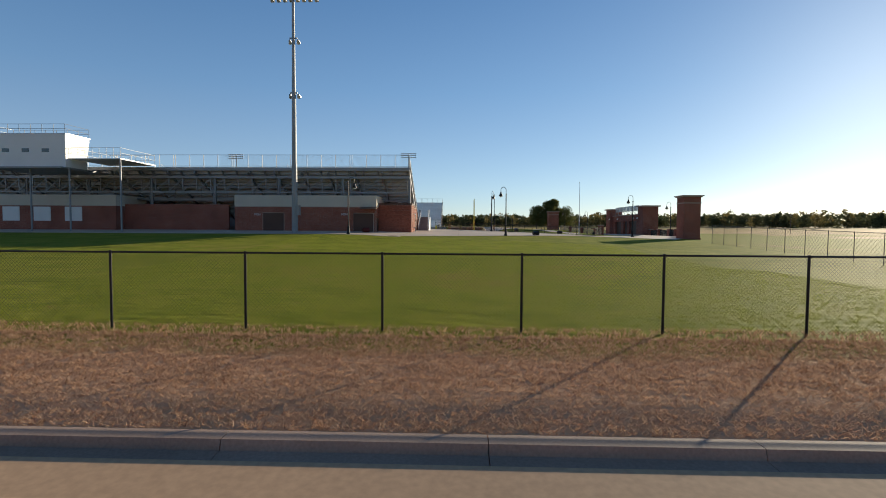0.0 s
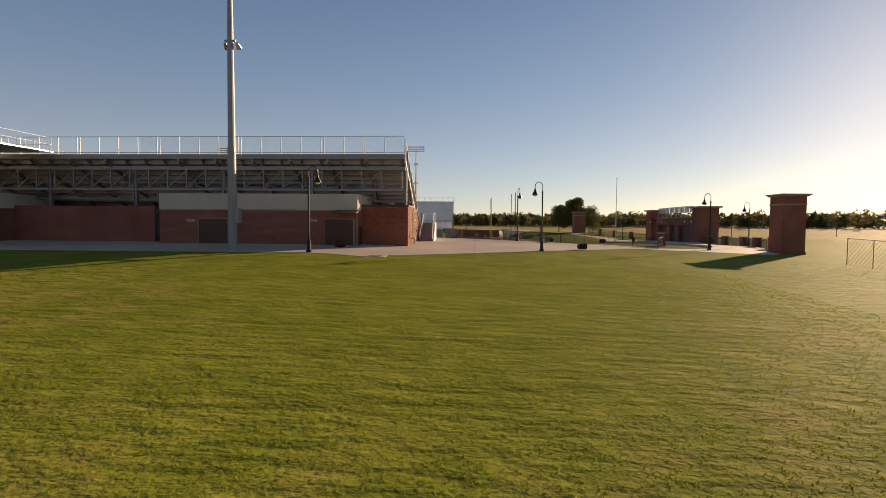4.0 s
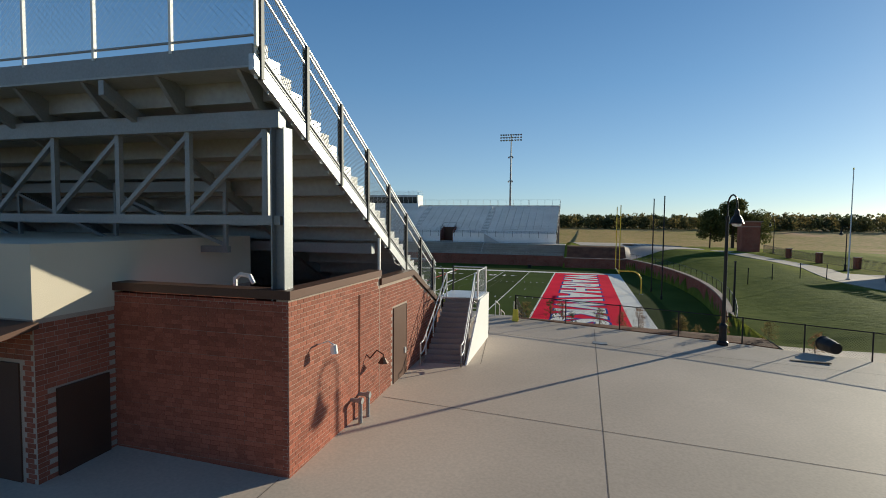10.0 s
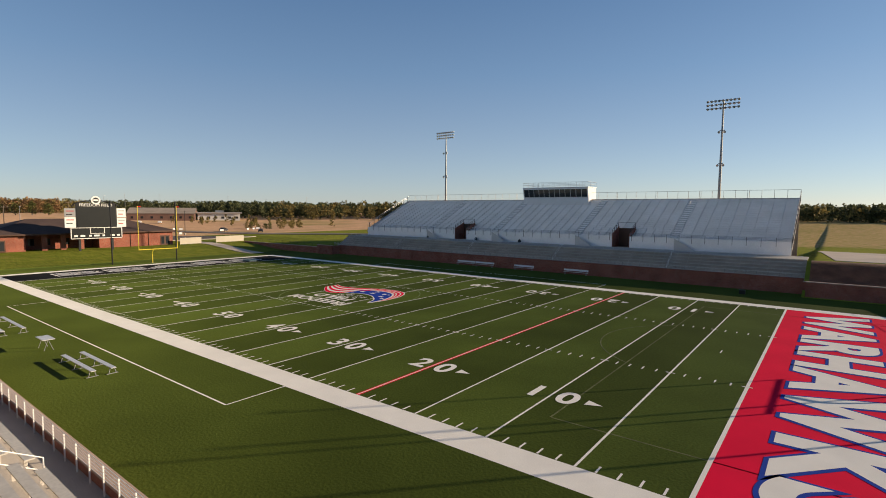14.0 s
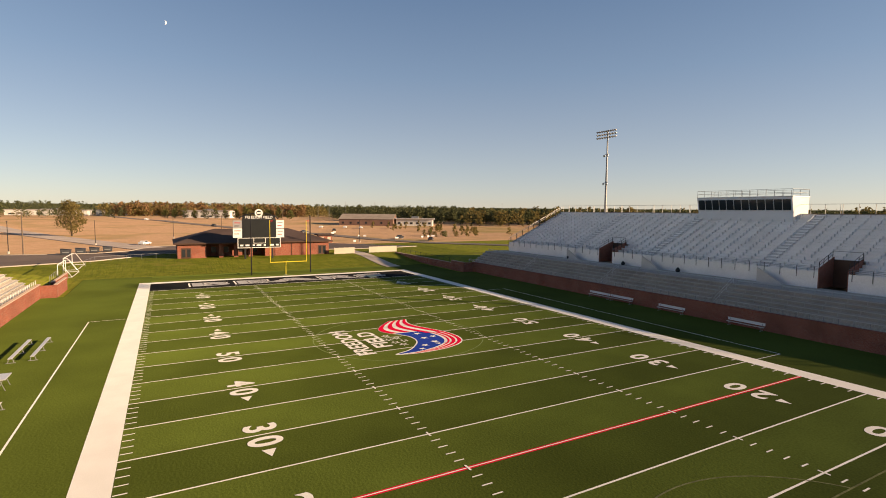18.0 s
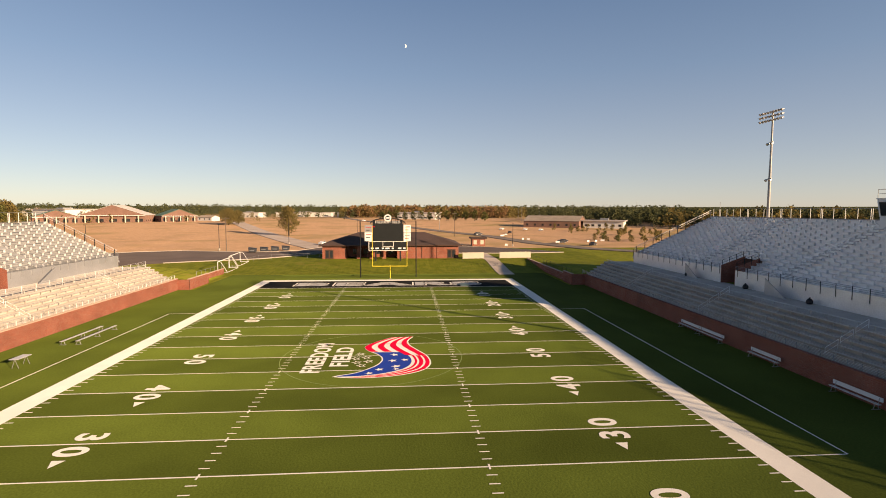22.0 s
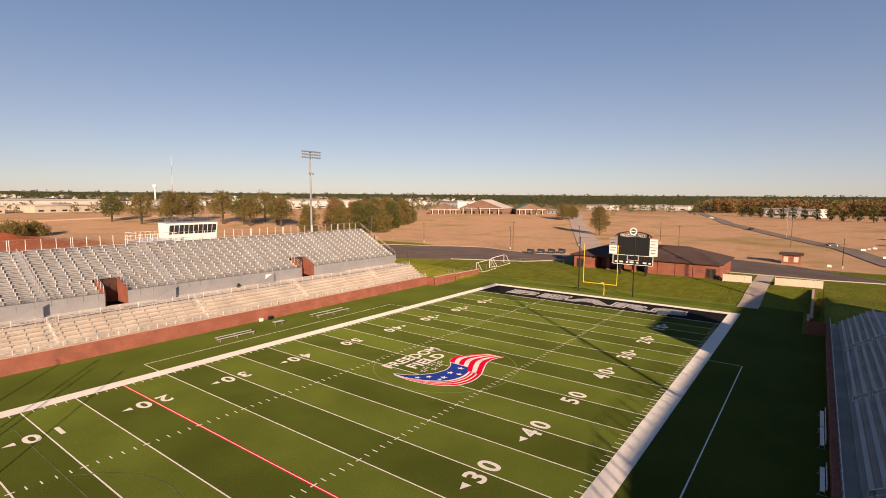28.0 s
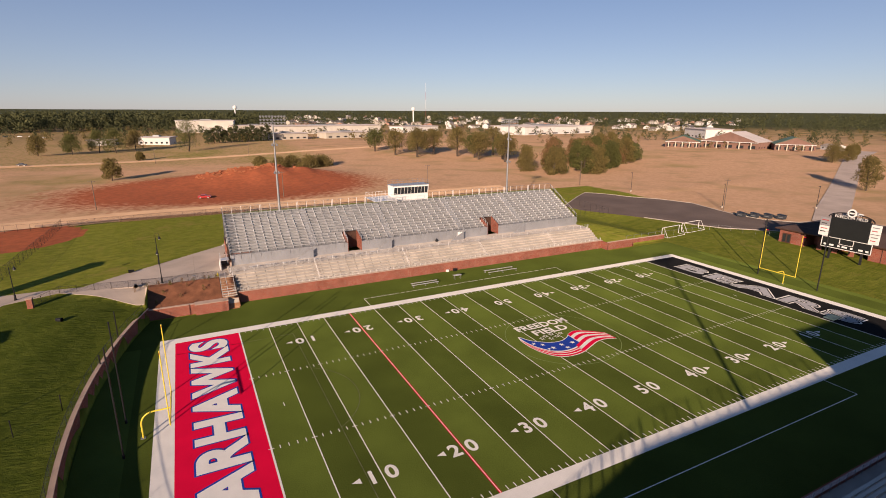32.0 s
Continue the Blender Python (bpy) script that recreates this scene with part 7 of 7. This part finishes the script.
woods("woods_east", band_spots(700, 60, 140, 330, 460, 9, 15), GREEN, "dark tree line beyond the entrance")
woods("young_pines", [(-150 - 110 * RNG.random(), 92 + 50 * RNG.random(), 3.5 + 2 * RNG.random(), 1.5) for _ in range(26)], OLIVE, "young shrubs growing beside the drive", 40)

# ---------------------------------------------------------------- houses and far buildings
SIDING = [mat("siding", c, 0.7, scale=6, vary=0.12) for c in ((0.60, 0.56, 0.50), (0.50, 0.45, 0.38), (0.68, 0.66, 0.63), (0.40, 0.24, 0.18))]
FLATROOF = mat("flat_roof", (0.46, 0.42, 0.41), 0.85, scale=9, vary=0.15)
ROOFS = [mat("house_roof", c, 0.85, scale=5, vary=0.2) for c in ((0.20, 0.17, 0.15), (0.30, 0.25, 0.21), (0.12, 0.11, 0.11))]


def gabled(name, x, y, turn, w, d, h, rh, wall, roof, label, rows=1, n=4, group="", cat="house"):
    """A gabled building with windows and a door, its long side facing the turned x axis."""
    t = thing(name, label, cat, group)
    b = Mesh().box(-w / 2, w / 2, -d / 2, d / 2, -1.0, h)
    part("wall", b, wall, t)
    e = 0.4
    m = Mesh().side([(-d / 2 - e, h - 0.1), (0, h + rh), (d / 2 + e, h - 0.1), (d / 2 + e, h + 0.12), (0, h + rh + 0.25), (-d / 2 - e, h + 0.12)], -w / 2 - e, w / 2 + e)
    part("roof", m, roof, t)
    for xx in (-w / 2 + 0.02, w / 2 - 0.12):
        part("gable", Mesh().side([(-d / 2, h), (d / 2, h), (0, h + rh)], xx, xx + 0.1), wall, t)
    for r in range(rows):
        for k in range(n):
            xx = -w / 2 + w * (k + 0.5) / n
            zz = 1.0 + r * 2.9
            for s in (-1, 1):
                ww = min(0.7, w / n * 0.3)
                part("window", Mesh().box(xx - ww, xx + ww, *sorted((s * (d / 2 + 0.003), s * (d / 2 + 0.06))), zz, zz + 1.4), GLASS, t)
    t.matrix_world = pose(x, y, height(x, y), 0, 0, turn)
    return t


for k in range(165):
    a, d = radians(-122 - 48 * RNG.random()), 820 + 700 * RNG.random()
    x, y = 40 + d * math.sin(a), d * math.cos(a)
    gabled("house", x, y, 90 * RNG.random(), 15 + 9 * RNG.random(), 10, 3.2 + 2.6 * (k % 2), 2.4, SIDING[(0, 1, 2, 2, 3)[k % 5]], ROOFS[k % 3], ("cream", "tan", "white", "white", "red brick")[k % 5] + " suburban house with a shingle roof", 1 + k % 2, 3, "suburban houses")
SCHOOL = mat("school_brick", (0.24, 0.14, 0.11), 0.9, scale=4, vary=0.2)
for x, y, turn, w, d, h, rh in ((-355, -262, 36, 26, 28, 5, 5), (-384, -231, 12, 30, 46, 6, 8), (-402, -194, 38, 24, 28, 5, 5.5)):
    t = gabled("school_wing", x, y, turn, w, d, h, rh, SCHOOL, GREENROOF if rh < 8 else FLATROOF, "red brick school wing with a metal roof", 1, 5, "school wings", "school")
    for k in range(5):
        yy = -d / 2 + d * (k + 0.5) / 5
        part("porch_column", Mesh().box(w / 2 + 1.6, w / 2 + 2.2, yy - 0.35, yy + 0.35, -1.0, h - 0.3), STUCCO, t, "pale porch column")
        part("window", Mesh().box(w / 2 + 0.003, w / 2 + 0.08, yy - d * 0.06, yy + d * 0.06, 0.8, 3.2), GLASS, t)
    part("porch_roof", Mesh().box(w / 2 + 0.003, w / 2 + 2.6, -d / 2, d / 2, h - 0.3, h), WHITE, t)
gabled("office_building", -300, 108, 60, 38, 24, 4.2, 3.4, SCHOOL, ROOFS[1], "long low brick building with a brown hip-pitched roof", 1, 7, "", "building")
gabled("shed", -432, -178, 62, 18, 9, 3.2, 1.5, SIDING[2], ROOFS[1], "long white shed beside the school", 1, 3, "", "shed")


def flat_block(x, y, turn, w, d, h, wall, label, n=6, name="warehouse"):
    t = thing(name, label, "building", "far flat-roofed buildings")
    part("wall", Mesh().box(-w / 2, w / 2, -d / 2, d / 2, -1.5, h), wall, t)
    part("roof", Mesh().box(-w / 2 - 1.2, w / 2 + 1.2, -d / 2 - 1.2, d / 2 + 1.2, h + 0.003, h + 0.7), FLATROOF, t, "pale flat roof with overhang")
    part("roof_unit", Mesh().box(-w * 0.1, w * 0.1, -d * 0.15, d * 0.15, h + 0.703, h + 2.0), STEEL, t)
    for k in range(n):
        xx = -w / 2 + w * (k + 0.5) / n
        for s in (-1, 1):
            part("window", Mesh().box(xx - w / n * 0.22, xx + w / n * 0.22, *sorted((s * (d / 2 + 0.003), s * (d / 2 + 0.08))), 1.0, 2.5), GLASS, t)
    t.matrix_world = pose(x, y, height(x, y), 0, 0, turn)


for x, y, turn, w, d, h, k, lb in ((-397, -520, 12, 140, 60, 10, 2, "large white warehouse beyond the thicket"), (-112, -505, 12, 55, 22, 6, 1, "long tan flat-roofed building"), (-46, -497, 8, 42, 20, 6, 1, "low tan building with flat roof"), (-122, -645, 6, 150, 50, 10, 0, "long cream school building with flat roof"), (17, -720, -8, 70, 40, 15, 0, "tall cream building beyond the trees"), (-40, -700, 4, 60, 30, 9, 1, "long tan flat-roofed building"),
                                   (69, -462, -22, 26, 14, 6, 2, "white low building beyond the road"), (110, -470, -10, 20, 12, 4, 2, "small white building beyond the road"), (-260, -650, 18, 70, 30, 8, 2, "white flat-roofed building among the trees"), (-520, -360, 60, 60, 30, 10, 2, "large white building on the rise"), (-640, -203, 70, 40, 18, 6, 2, "white low building at the horizon"), (-690, -140, 80, 80, 16, 6, 2, "long white building at the horizon"), (-700, -60, 85, 70, 16, 6, 2, "long white building at the horizon"),
                                   (-520, 18, 64, 46, 16, 7, 2, "white building behind the roadside trees"), (-285, 138, 60, 26, 14, 4.5, 2, "long low white building beyond the road"), (-470, -640, 40, 60, 30, 8, 2, "white building among the houses")):
    flat_block(x, y, turn, w, d, h, SIDING[k], lb)


def pole_line(x, y, h, arms, turn=0.0):
    t = thing("utility_pole", "weathered wooden utility pole with crossarm", "utility pole", "utility poles")
    part("pole", Mesh().bar((0, 0, -0.3), (0, 0, h), 0.16, 8, 0.11), WOODPOLE, t)
    for k in range(arms):
        part("crossarm", Mesh().box(-1.1, 1.1, -0.06, 0.06, h - 0.5 - 0.9 * k, h - 0.36 - 0.9 * k), WOODPOLE, t)
        for e in (-1.0, -0.4, 0.4, 1.0):
            part("insulator", Mesh().bar((e, 0, h - 0.36 - 0.9 * k), (e, 0, h - 0.2 - 0.9 * k), 0.05, 6), STEEL, t)
    t.matrix_world = pose(x, y, height(x, y), 0, 0, turn)


for x, y, h in ((79, -148, 10), (17, -147, 10), (-45, -146, 10), (-112, -123, 11), (-116, -54, 11), (-150, -4, 10), (-204, 28, 12), (128, -149, 10), (140, -240, 9), (66, -300, 9), (10, -318, 9), (160, 110, 11), (230, 150, 11)):
    pole_line(x, y, h, 1, 90 if x < -100 else 0)
tower = thing("radio_mast", "thin red and white radio mast on the horizon", "mast")
zt = height(-330, -760) - 10
for k in range(6):
    part("section", Mesh().bar((-330, -760, zt + 14 * k), (-330, -760, zt + 14 * (k + 1)), 0.16, 5), WHITE if k % 2 else ADRED, tower)
for x, y in ((-60, -1150), (-420, -1020)):
    wt = thing("water_tower", "white water tower above the far trees", "water tower")
    z = height(x, y)
    part("tank", Mesh().bar((x, y, z + 26), (x, y, z + 29), 1.5, 12, 4.0).bar((x, y, z + 29), (x, y, z + 33), 4.0, 12, 4.0).bar((x, y, z + 33), (x, y, z + 35), 4.0, 12, 1.0), WHITE, wt)
    part("stem", Mesh().bar((x, y, z), (x, y, z + 26.5), 1.4, 10), WHITE, wt)


def car(x, y, turn, paint_mat, label):
    t = thing("car", label, "car", "parked cars")
    body = [(-2.2, 0.35), (2.2, 0.35), (2.25, 0.7), (2.1, 0.88), (1.1, 0.98), (-1.5, 1.02), (-2.2, 0.95)]
    cab = [(-1.6, 1.0), (1.1, 0.97), (0.4, 1.42), (-1.1, 1.46)]
    m = Mesh().side(body, -0.88, 0.88)
    part("body", m, paint_mat, t)
    part("cabin", Mesh().side(cab, -0.74, 0.74), paint_mat, t)
    for s in (-1, 1):
        part("side_window", Mesh().side([(-1.35, 1.06), (0.85, 1.04), (0.32, 1.36), (-1.0, 1.39)], s * 0.745, s * 0.755), GLASS, t)
        for yy in (-1.35, 1.4):
            w = part("wheel", Mesh().bar((s * 0.72, yy, 0.33), (s * 0.92, yy, 0.33), 0.33, 14), BLACKP, t, "black tyre")
            part("rim", Mesh().bar((s * 0.921, yy, 0.33), (s * 0.935, yy, 0.33), 0.2, 10), ALU, w)
        part("headlight", Mesh().box(s * 0.7 - 0.15, s * 0.7 + 0.15, 2.2, 2.27, 0.62, 0.78), WHITE, t)
    part("windscreen", Mesh().hexa([(-0.66, 1.04, 1.03), (0.66, 1.04, 1.03), (0.6, 0.46, 1.39), (-0.6, 0.46, 1.39), (-0.66, 1.06, 1.05), (0.66, 1.06, 1.05), (0.6, 0.48, 1.41), (-0.6, 0.48, 1.41)]), GLASS, t)
    t.matrix_world = pose(x, y, height(x, y) + 0.06, 0, 0, turn)


def light_pole(x, y, h, turn):
    """A tall tapered street light with one arm."""
    t = thing("street_light", "tall grey street light beside the far road", "street light", "far street lights")
    part("pole", Mesh().bar((0, 0, -0.3), (0, 0, h), 0.16, 7, 0.09), STEEL, t)
    part("arm", Mesh().bar((0, 0, h - 0.3), (2.0, 0, h + 0.1), 0.06, 5), STEEL, t)
    part("lamp_head", Mesh().box(1.7, 2.6, -0.18, 0.18, h + 0.02, h + 0.2), ALU, t)
    t.matrix_world = pose(x, y, height(x, y), 0, 0, turn)


for x, y, h in ((-402, 108, 15), (-410, 126, 17), (-436, 150, 15), (-455, 172, 18), (-452, 186, 13), (-470, 214, 16), (-440, 232, 18), (-395, 246, 15), (-360, 268, 17), (-560, 140, 15), (-560, 165, 16), (-258, 24, 9)):
    light_pole(x, y, h, 20 * math.sin(x))


def yard_sign(x, y, w, turn):
    t = thing("yard_sign", "small white sign board on two stakes beside the road", "sign", "roadside signs")
    part("board", Mesh().box(-w / 2, w / 2, -0.03, 0.03, 0.45, 1.15), WHITE, t)
    for e in (-0.4, 0.4):
        part("stake", Mesh().box(e * w - 0.03, e * w + 0.03, 0.035, 0.08, -0.1, 1.1), STEEL, t)
    t.matrix_world = pose(x, y, height(x, y), 0, 0, turn)


for k, (x, y) in enumerate(((-203, 53), (-208, 55), (-198, 51), (-170, 55), (-168, 57), (-148, 64), (-152, 78), (-154, 82), (-157, 86), (-132, 40))):
    yard_sign(x, y, 1.0 + 0.3 * (k % 3), 70 + 15 * (k % 4))
CARRED = mat("car_red", (0.45, 0.03, 0.03), 0.3, scale=2, vary=0.05, spec=0.6)
CARDARK = mat("car_dark", (0.03, 0.035, 0.045), 0.3, scale=2, vary=0.05, spec=0.6)
CARWHITE = mat("car_white", (0.7, 0.7, 0.7), 0.3, scale=2, vary=0.04, spec=0.6)
car(45, -156, 80, CARRED, "red car parked on the bare clay")
for x, y, turn, c, lb in ((-136, 74, 55, CARDARK, "dark car parked beside the road"), (-150, 66, 40, CARDARK, "dark car parked beside the road"), (-156, 69, 40, CARDARK, "dark car parked beside the road"), (-267, 64, 60, CARWHITE, "white car at the far building"), (-262, 78, 60, CARWHITE, "white car at the far building"), (-255, 86, 60, CARWHITE, "white car at the far building"), (-218, 42, 25, CARDARK, "dark car on the country road"), (194, -640, 80, CARWHITE, "white car in the far lot"), (205, -646, 80, CARWHITE, "white car in the far lot"), (218, -650, 80, CARDARK, "dark car in the far lot"), (176, -610, 80, CARWHITE, "white car in the far lot"), (-146, -28, 60, CARWHITE, "white car on the access road"), (-232, 62, 70, CARDARK, "dark car beside the far road"), (-300, 5, 66, CARDARK, "dark car on the country road"), (132, -306, 80, CARDARK, "dark car on the pale road"), (-420, -35, 70, CARWHITE, "white car on the country road"), (164, -300, 80, CARWHITE, "white car on the pale road")):
    car(x, y, turn, c, lb)

for k, (x, y) in enumerate(((-163, 90), (-160, 94), (-166, 86), (-168, 97), (-158, 99), (-172, 92))):
    tree(x, y, 2.4 + 0.5 * (k % 3), 1.6, (OLIVE, GREEN)[k % 2], "rounded green shrub before the brick building", 420, 0.16, 0.3, "shrub", "far shrubs", 0.1)

# rubble on the clay heap
rub = Mesh()
for k in range(260):
    a = RNG.random() * 2 - 1
    x, y = 24 + 22 * a + RNG.normal() * 3, -204 + 4 * a + RNG.normal() * 3.5
    z, s = height(x, y), 0.15 + 0.5 * RNG.random() ** 3
    c = [Vector((x, y, z)) + Vector((sx * s * (0.7 + 0.6 * RNG.random()), sy * s * (0.7 + 0.6 * RNG.random()), sz * s * (0.5 + 0.5 * RNG.random()))) for sx, sy, sz in ((-1, -1, -1), (1, -1, -1), (1, 1, -1), (-1, 1, -1), (-1, -1, 1), (1, -1, 1), (1, 1, 1), (-1, 1, 1))]
    rub.hexa(c)
solid("rubble", rub, CLAYM, "lumps of clay and rubble on the heap", "rubble", kind="stuff")

# ---------------------------------------------------------------- grass
def blades(name, n, x0, x1, y0, y1, h, material, label, lean=0.6, clump=1, wide=0.013):
    rng = np.random.default_rng(n)
    cx, cy = rng.random(n) * (x1 - x0) + x0, rng.random(n) * (y1 - y0) + y0
    cx, cy = np.repeat(cx, clump) + rng.normal(size=n * clump) * 0.035, np.repeat(cy, clump) + rng.normal(size=n * clump) * 0.035
    n *= clump
    gx = np.linspace(x0 - 1, x1 + 1, 40)
    gy = np.linspace(y0 - 0.5, y1 + 0.5, 60)
    grid = np.array([[height(a, b) for b in gy] for a in gx])
    fx, fy = (cx - gx[0]) / (gx[1] - gx[0]), (cy - gy[0]) / (gy[1] - gy[0])
    ix, iy = np.clip(fx.astype(int), 0, 38), np.clip(fy.astype(int), 0, 58)
    fx, fy = fx - ix, fy - iy
    cz_ = grid[ix, iy] * (1 - fx) * (1 - fy) + grid[ix + 1, iy] * fx * (1 - fy) + grid[ix, iy + 1] * (1 - fx) * fy + grid[ix + 1, iy + 1] * fx * fy
    a = rng.random(n) * 6.283
    hh = h * (0.5 + rng.random(n))
    w = wide * (0.7 + 0.6 * rng.random(n))
    la = rng.random(n) * 6.283
    p = np.stack([cx, cy, cz_ - 0.01], axis=1)
    side = np.stack([np.cos(a) * w, np.sin(a) * w, np.zeros(n)], axis=1)
    tip = np.stack([np.cos(la) * hh * lean, np.sin(la) * hh * lean, hh], axis=1)
    v = np.stack([p - side, p + side, p + tip + side * 0.2, p + tip - side * 0.2], axis=1).reshape(-1, 3)
    me = leaf_mesh(name, v, material)
    return tagged(new(name, me), label, "grass", kind="stuff")


DRYGRASS = leaf_material("dry_grass", (0.24, 0.11, 0.06), (0.82, 0.56, 0.36))
LAWN = leaf_material("lawn_grass", (0.18, 0.225, 0.025), (0.32, 0.345, 0.055), 0.5)
blades("dry_grass", 46000, 34, 70, -123.9, -118.9, 0.05, DRYGRASS, "short dry reddish verge grass", 1.2, 5, 0.007)
blades("dry_grass", 3200, 34, 70, -119.2, -118.0, 0.07, DRYGRASS, "longer dry grass along the fence foot", 0.5, 4, 0.007)
blades("lawn_grass", 26000, 34, 70, -118.2, -98, 0.038, LAWN, "mown green lawn grass", 0.9, 4)
blades("lawn_grass", 22000, 34, 68, -98, -74, 0.038, LAWN, "mown green lawn grass", 0.9, 4)

MOONM = bpy.data.materials.new("moon_glow")
MOONM.use_nodes = True
MOONM.node_tree.nodes["Principled BSDF"].inputs["Emission Color"].default_value = (0.85, 0.9, 1.0, 1)
MOONM.node_tree.nodes["Principled BSDF"].inputs["Emission Strength"].default_value = 0.07
m = Mesh()
m.face(*([(0, 13 * math.sin(a), 13 * math.cos(a)) for a in np.linspace(0.0, math.pi, 14)] + [(0, 3 * math.sin(a), 13 * math.cos(a)) for a in np.linspace(math.pi - 0.3, 0.3, 8)]))
m.v = [(50 - 2859 + vx, 2 + vy * 0.75, 909 + vz * 0.75) for vx, vy, vz in m.v]
solid("backdrop_moon", m, MOONM, "pale half moon in the daylight sky", kind="structure")

# ---------------------------------------------------------------- bricks of the sunlit end wall
def brick_tone():
    m = mat("brick_rest", (0.33, 0.108, 0.066), 0.88, scale=3, vary=0.25, fine=25, bump=0.25)
    n, l = m.node_tree.nodes, m.node_tree.links
    b = n["Principled BSDF"]
    src = b.inputs["Base Color"].links[0].from_socket
    g, r, sc = n.new("ShaderNodeNewGeometry"), n.new("ShaderNodeMapRange"), n.new("ShaderNodeVectorMath")
    r.inputs["To Min"].default_value, r.inputs["To Max"].default_value = 0.8, 1.2
    l.new(g.outputs["Random Per Island"], r.inputs["Value"])
    sc.operation = 'SCALE'
    l.new(src, sc.inputs[0])
    l.new(r.outputs["Result"], sc.inputs["Scale"])
    l.new(sc.outputs[0], b.inputs["Base Color"])
    return m


def wall_top(y):
    if y < -55.6:
        return 7.47
    return 7.2 if y < -52.55 else 7.2 - (y + 52.55) * 0.46


side = bpy.data.objects["side_wall"]
side.data.materials[0] = MORTAR
BL, BH = 0.235, 0.1055
brick = Mesh().box(-0.004, 0.001, -0.1125, 0.1125, -0.0475, 0.0475).data("brick", BRICK)
half = Mesh().box(-0.004, 0.001, -0.0537, 0.0537, -0.0475, 0.0475).data("half_brick", BRICK)
part("wall_joint", Mesh().box(44.581, 44.5865, -55.612, -55.59, 3.3, 7.2), MORTAR, side, "pale vertical expansion joint")
rest, placed = Mesh(), 0
for row in range(40):
    z = 3.30 + (row + 0.5) * BH
    off = 0.0 if row % 2 else BL / 2
    k = 0
    y = -60.5 + (BL / 4 if off else BL / 2)
    while y < -48.3:
        wide = BL / 2 if (off and k == 0) else BL
        if z + 0.05 < wall_top(y + 0.1) and not (-54.56 < y < -53.1 and z < 6.34):
            if placed < 300 and y < -57.6 and z > 4.9:
                o = new("brick", half if wide < BL else brick)
                o.location = (44.583, y, z)
                o.parent = side
                tagged(o)
                placed += 1
            else:
                w = wide / 2 - 0.005
                rest.box(44.579, 44.584, y - w, y + w, z - 0.0475, z + 0.0475)
        y += wide / 2 + BL / 2
        k += 1
BRICKREST = brick_tone()


def course(m, parent):
    """The many bricks of one wall, joined."""
    me = bpy.data.meshes.new("brick_course")
    me.from_pydata(m.v, [], m.f)
    me.materials.append(BRICKREST)
    part("brick_course", me, None, parent, kind="stuff")


course(rest, side)
# shaded rear walls of the same building
wing = bpy.data.objects["wing_wall"]
rear = bpy.data.objects["rear_wall"]
for wall, x0, x1, y, z0, z1, gaps in ((rear, 40.03, 44.57, -60.506, 3.3, 7.41, ((40.0, 40.06),)), (wing, 20.7, 40.0, -62.3, 3.0, 7.1, ((36.85, 39.65), (24.55, 27.45)))):
    wall.data.materials[0] = MORTAR
    m = Mesh()
    for row in range(int((z1 - z0) / BH)):
        z = z0 + (row + 0.5) * BH
        x = x0 + (BL / 4 if row % 2 else BL / 2)
        while x < x1 - 0.02:
            w = min(BL / 2 - 0.005, x1 - x)
            if not any(a < x < b and z < 6.25 for a, b in gaps):
                m.box(x - w if x - w > x0 else x0, x + w, y - 0.004, y + 0.001, z - 0.0475, z + 0.0475)
            x += BL
    if wall is wing:
        for row in range(int((z1 - z0) / BH)):
            z = z0 + (row + 0.5) * BH
            y = -62.3 + (BL / 4 if row % 2 else BL / 2)
            while y < -60.55:
                if not (-61.95 < y < -60.65 and z < 5.65):
                    m.box(39.999, 40.004, max(-62.3, y - BL / 2 + 0.005), min(-60.51, y + BL / 2 - 0.005), z - 0.0475, z + 0.0475)
                y += BL
    course(m, wall)
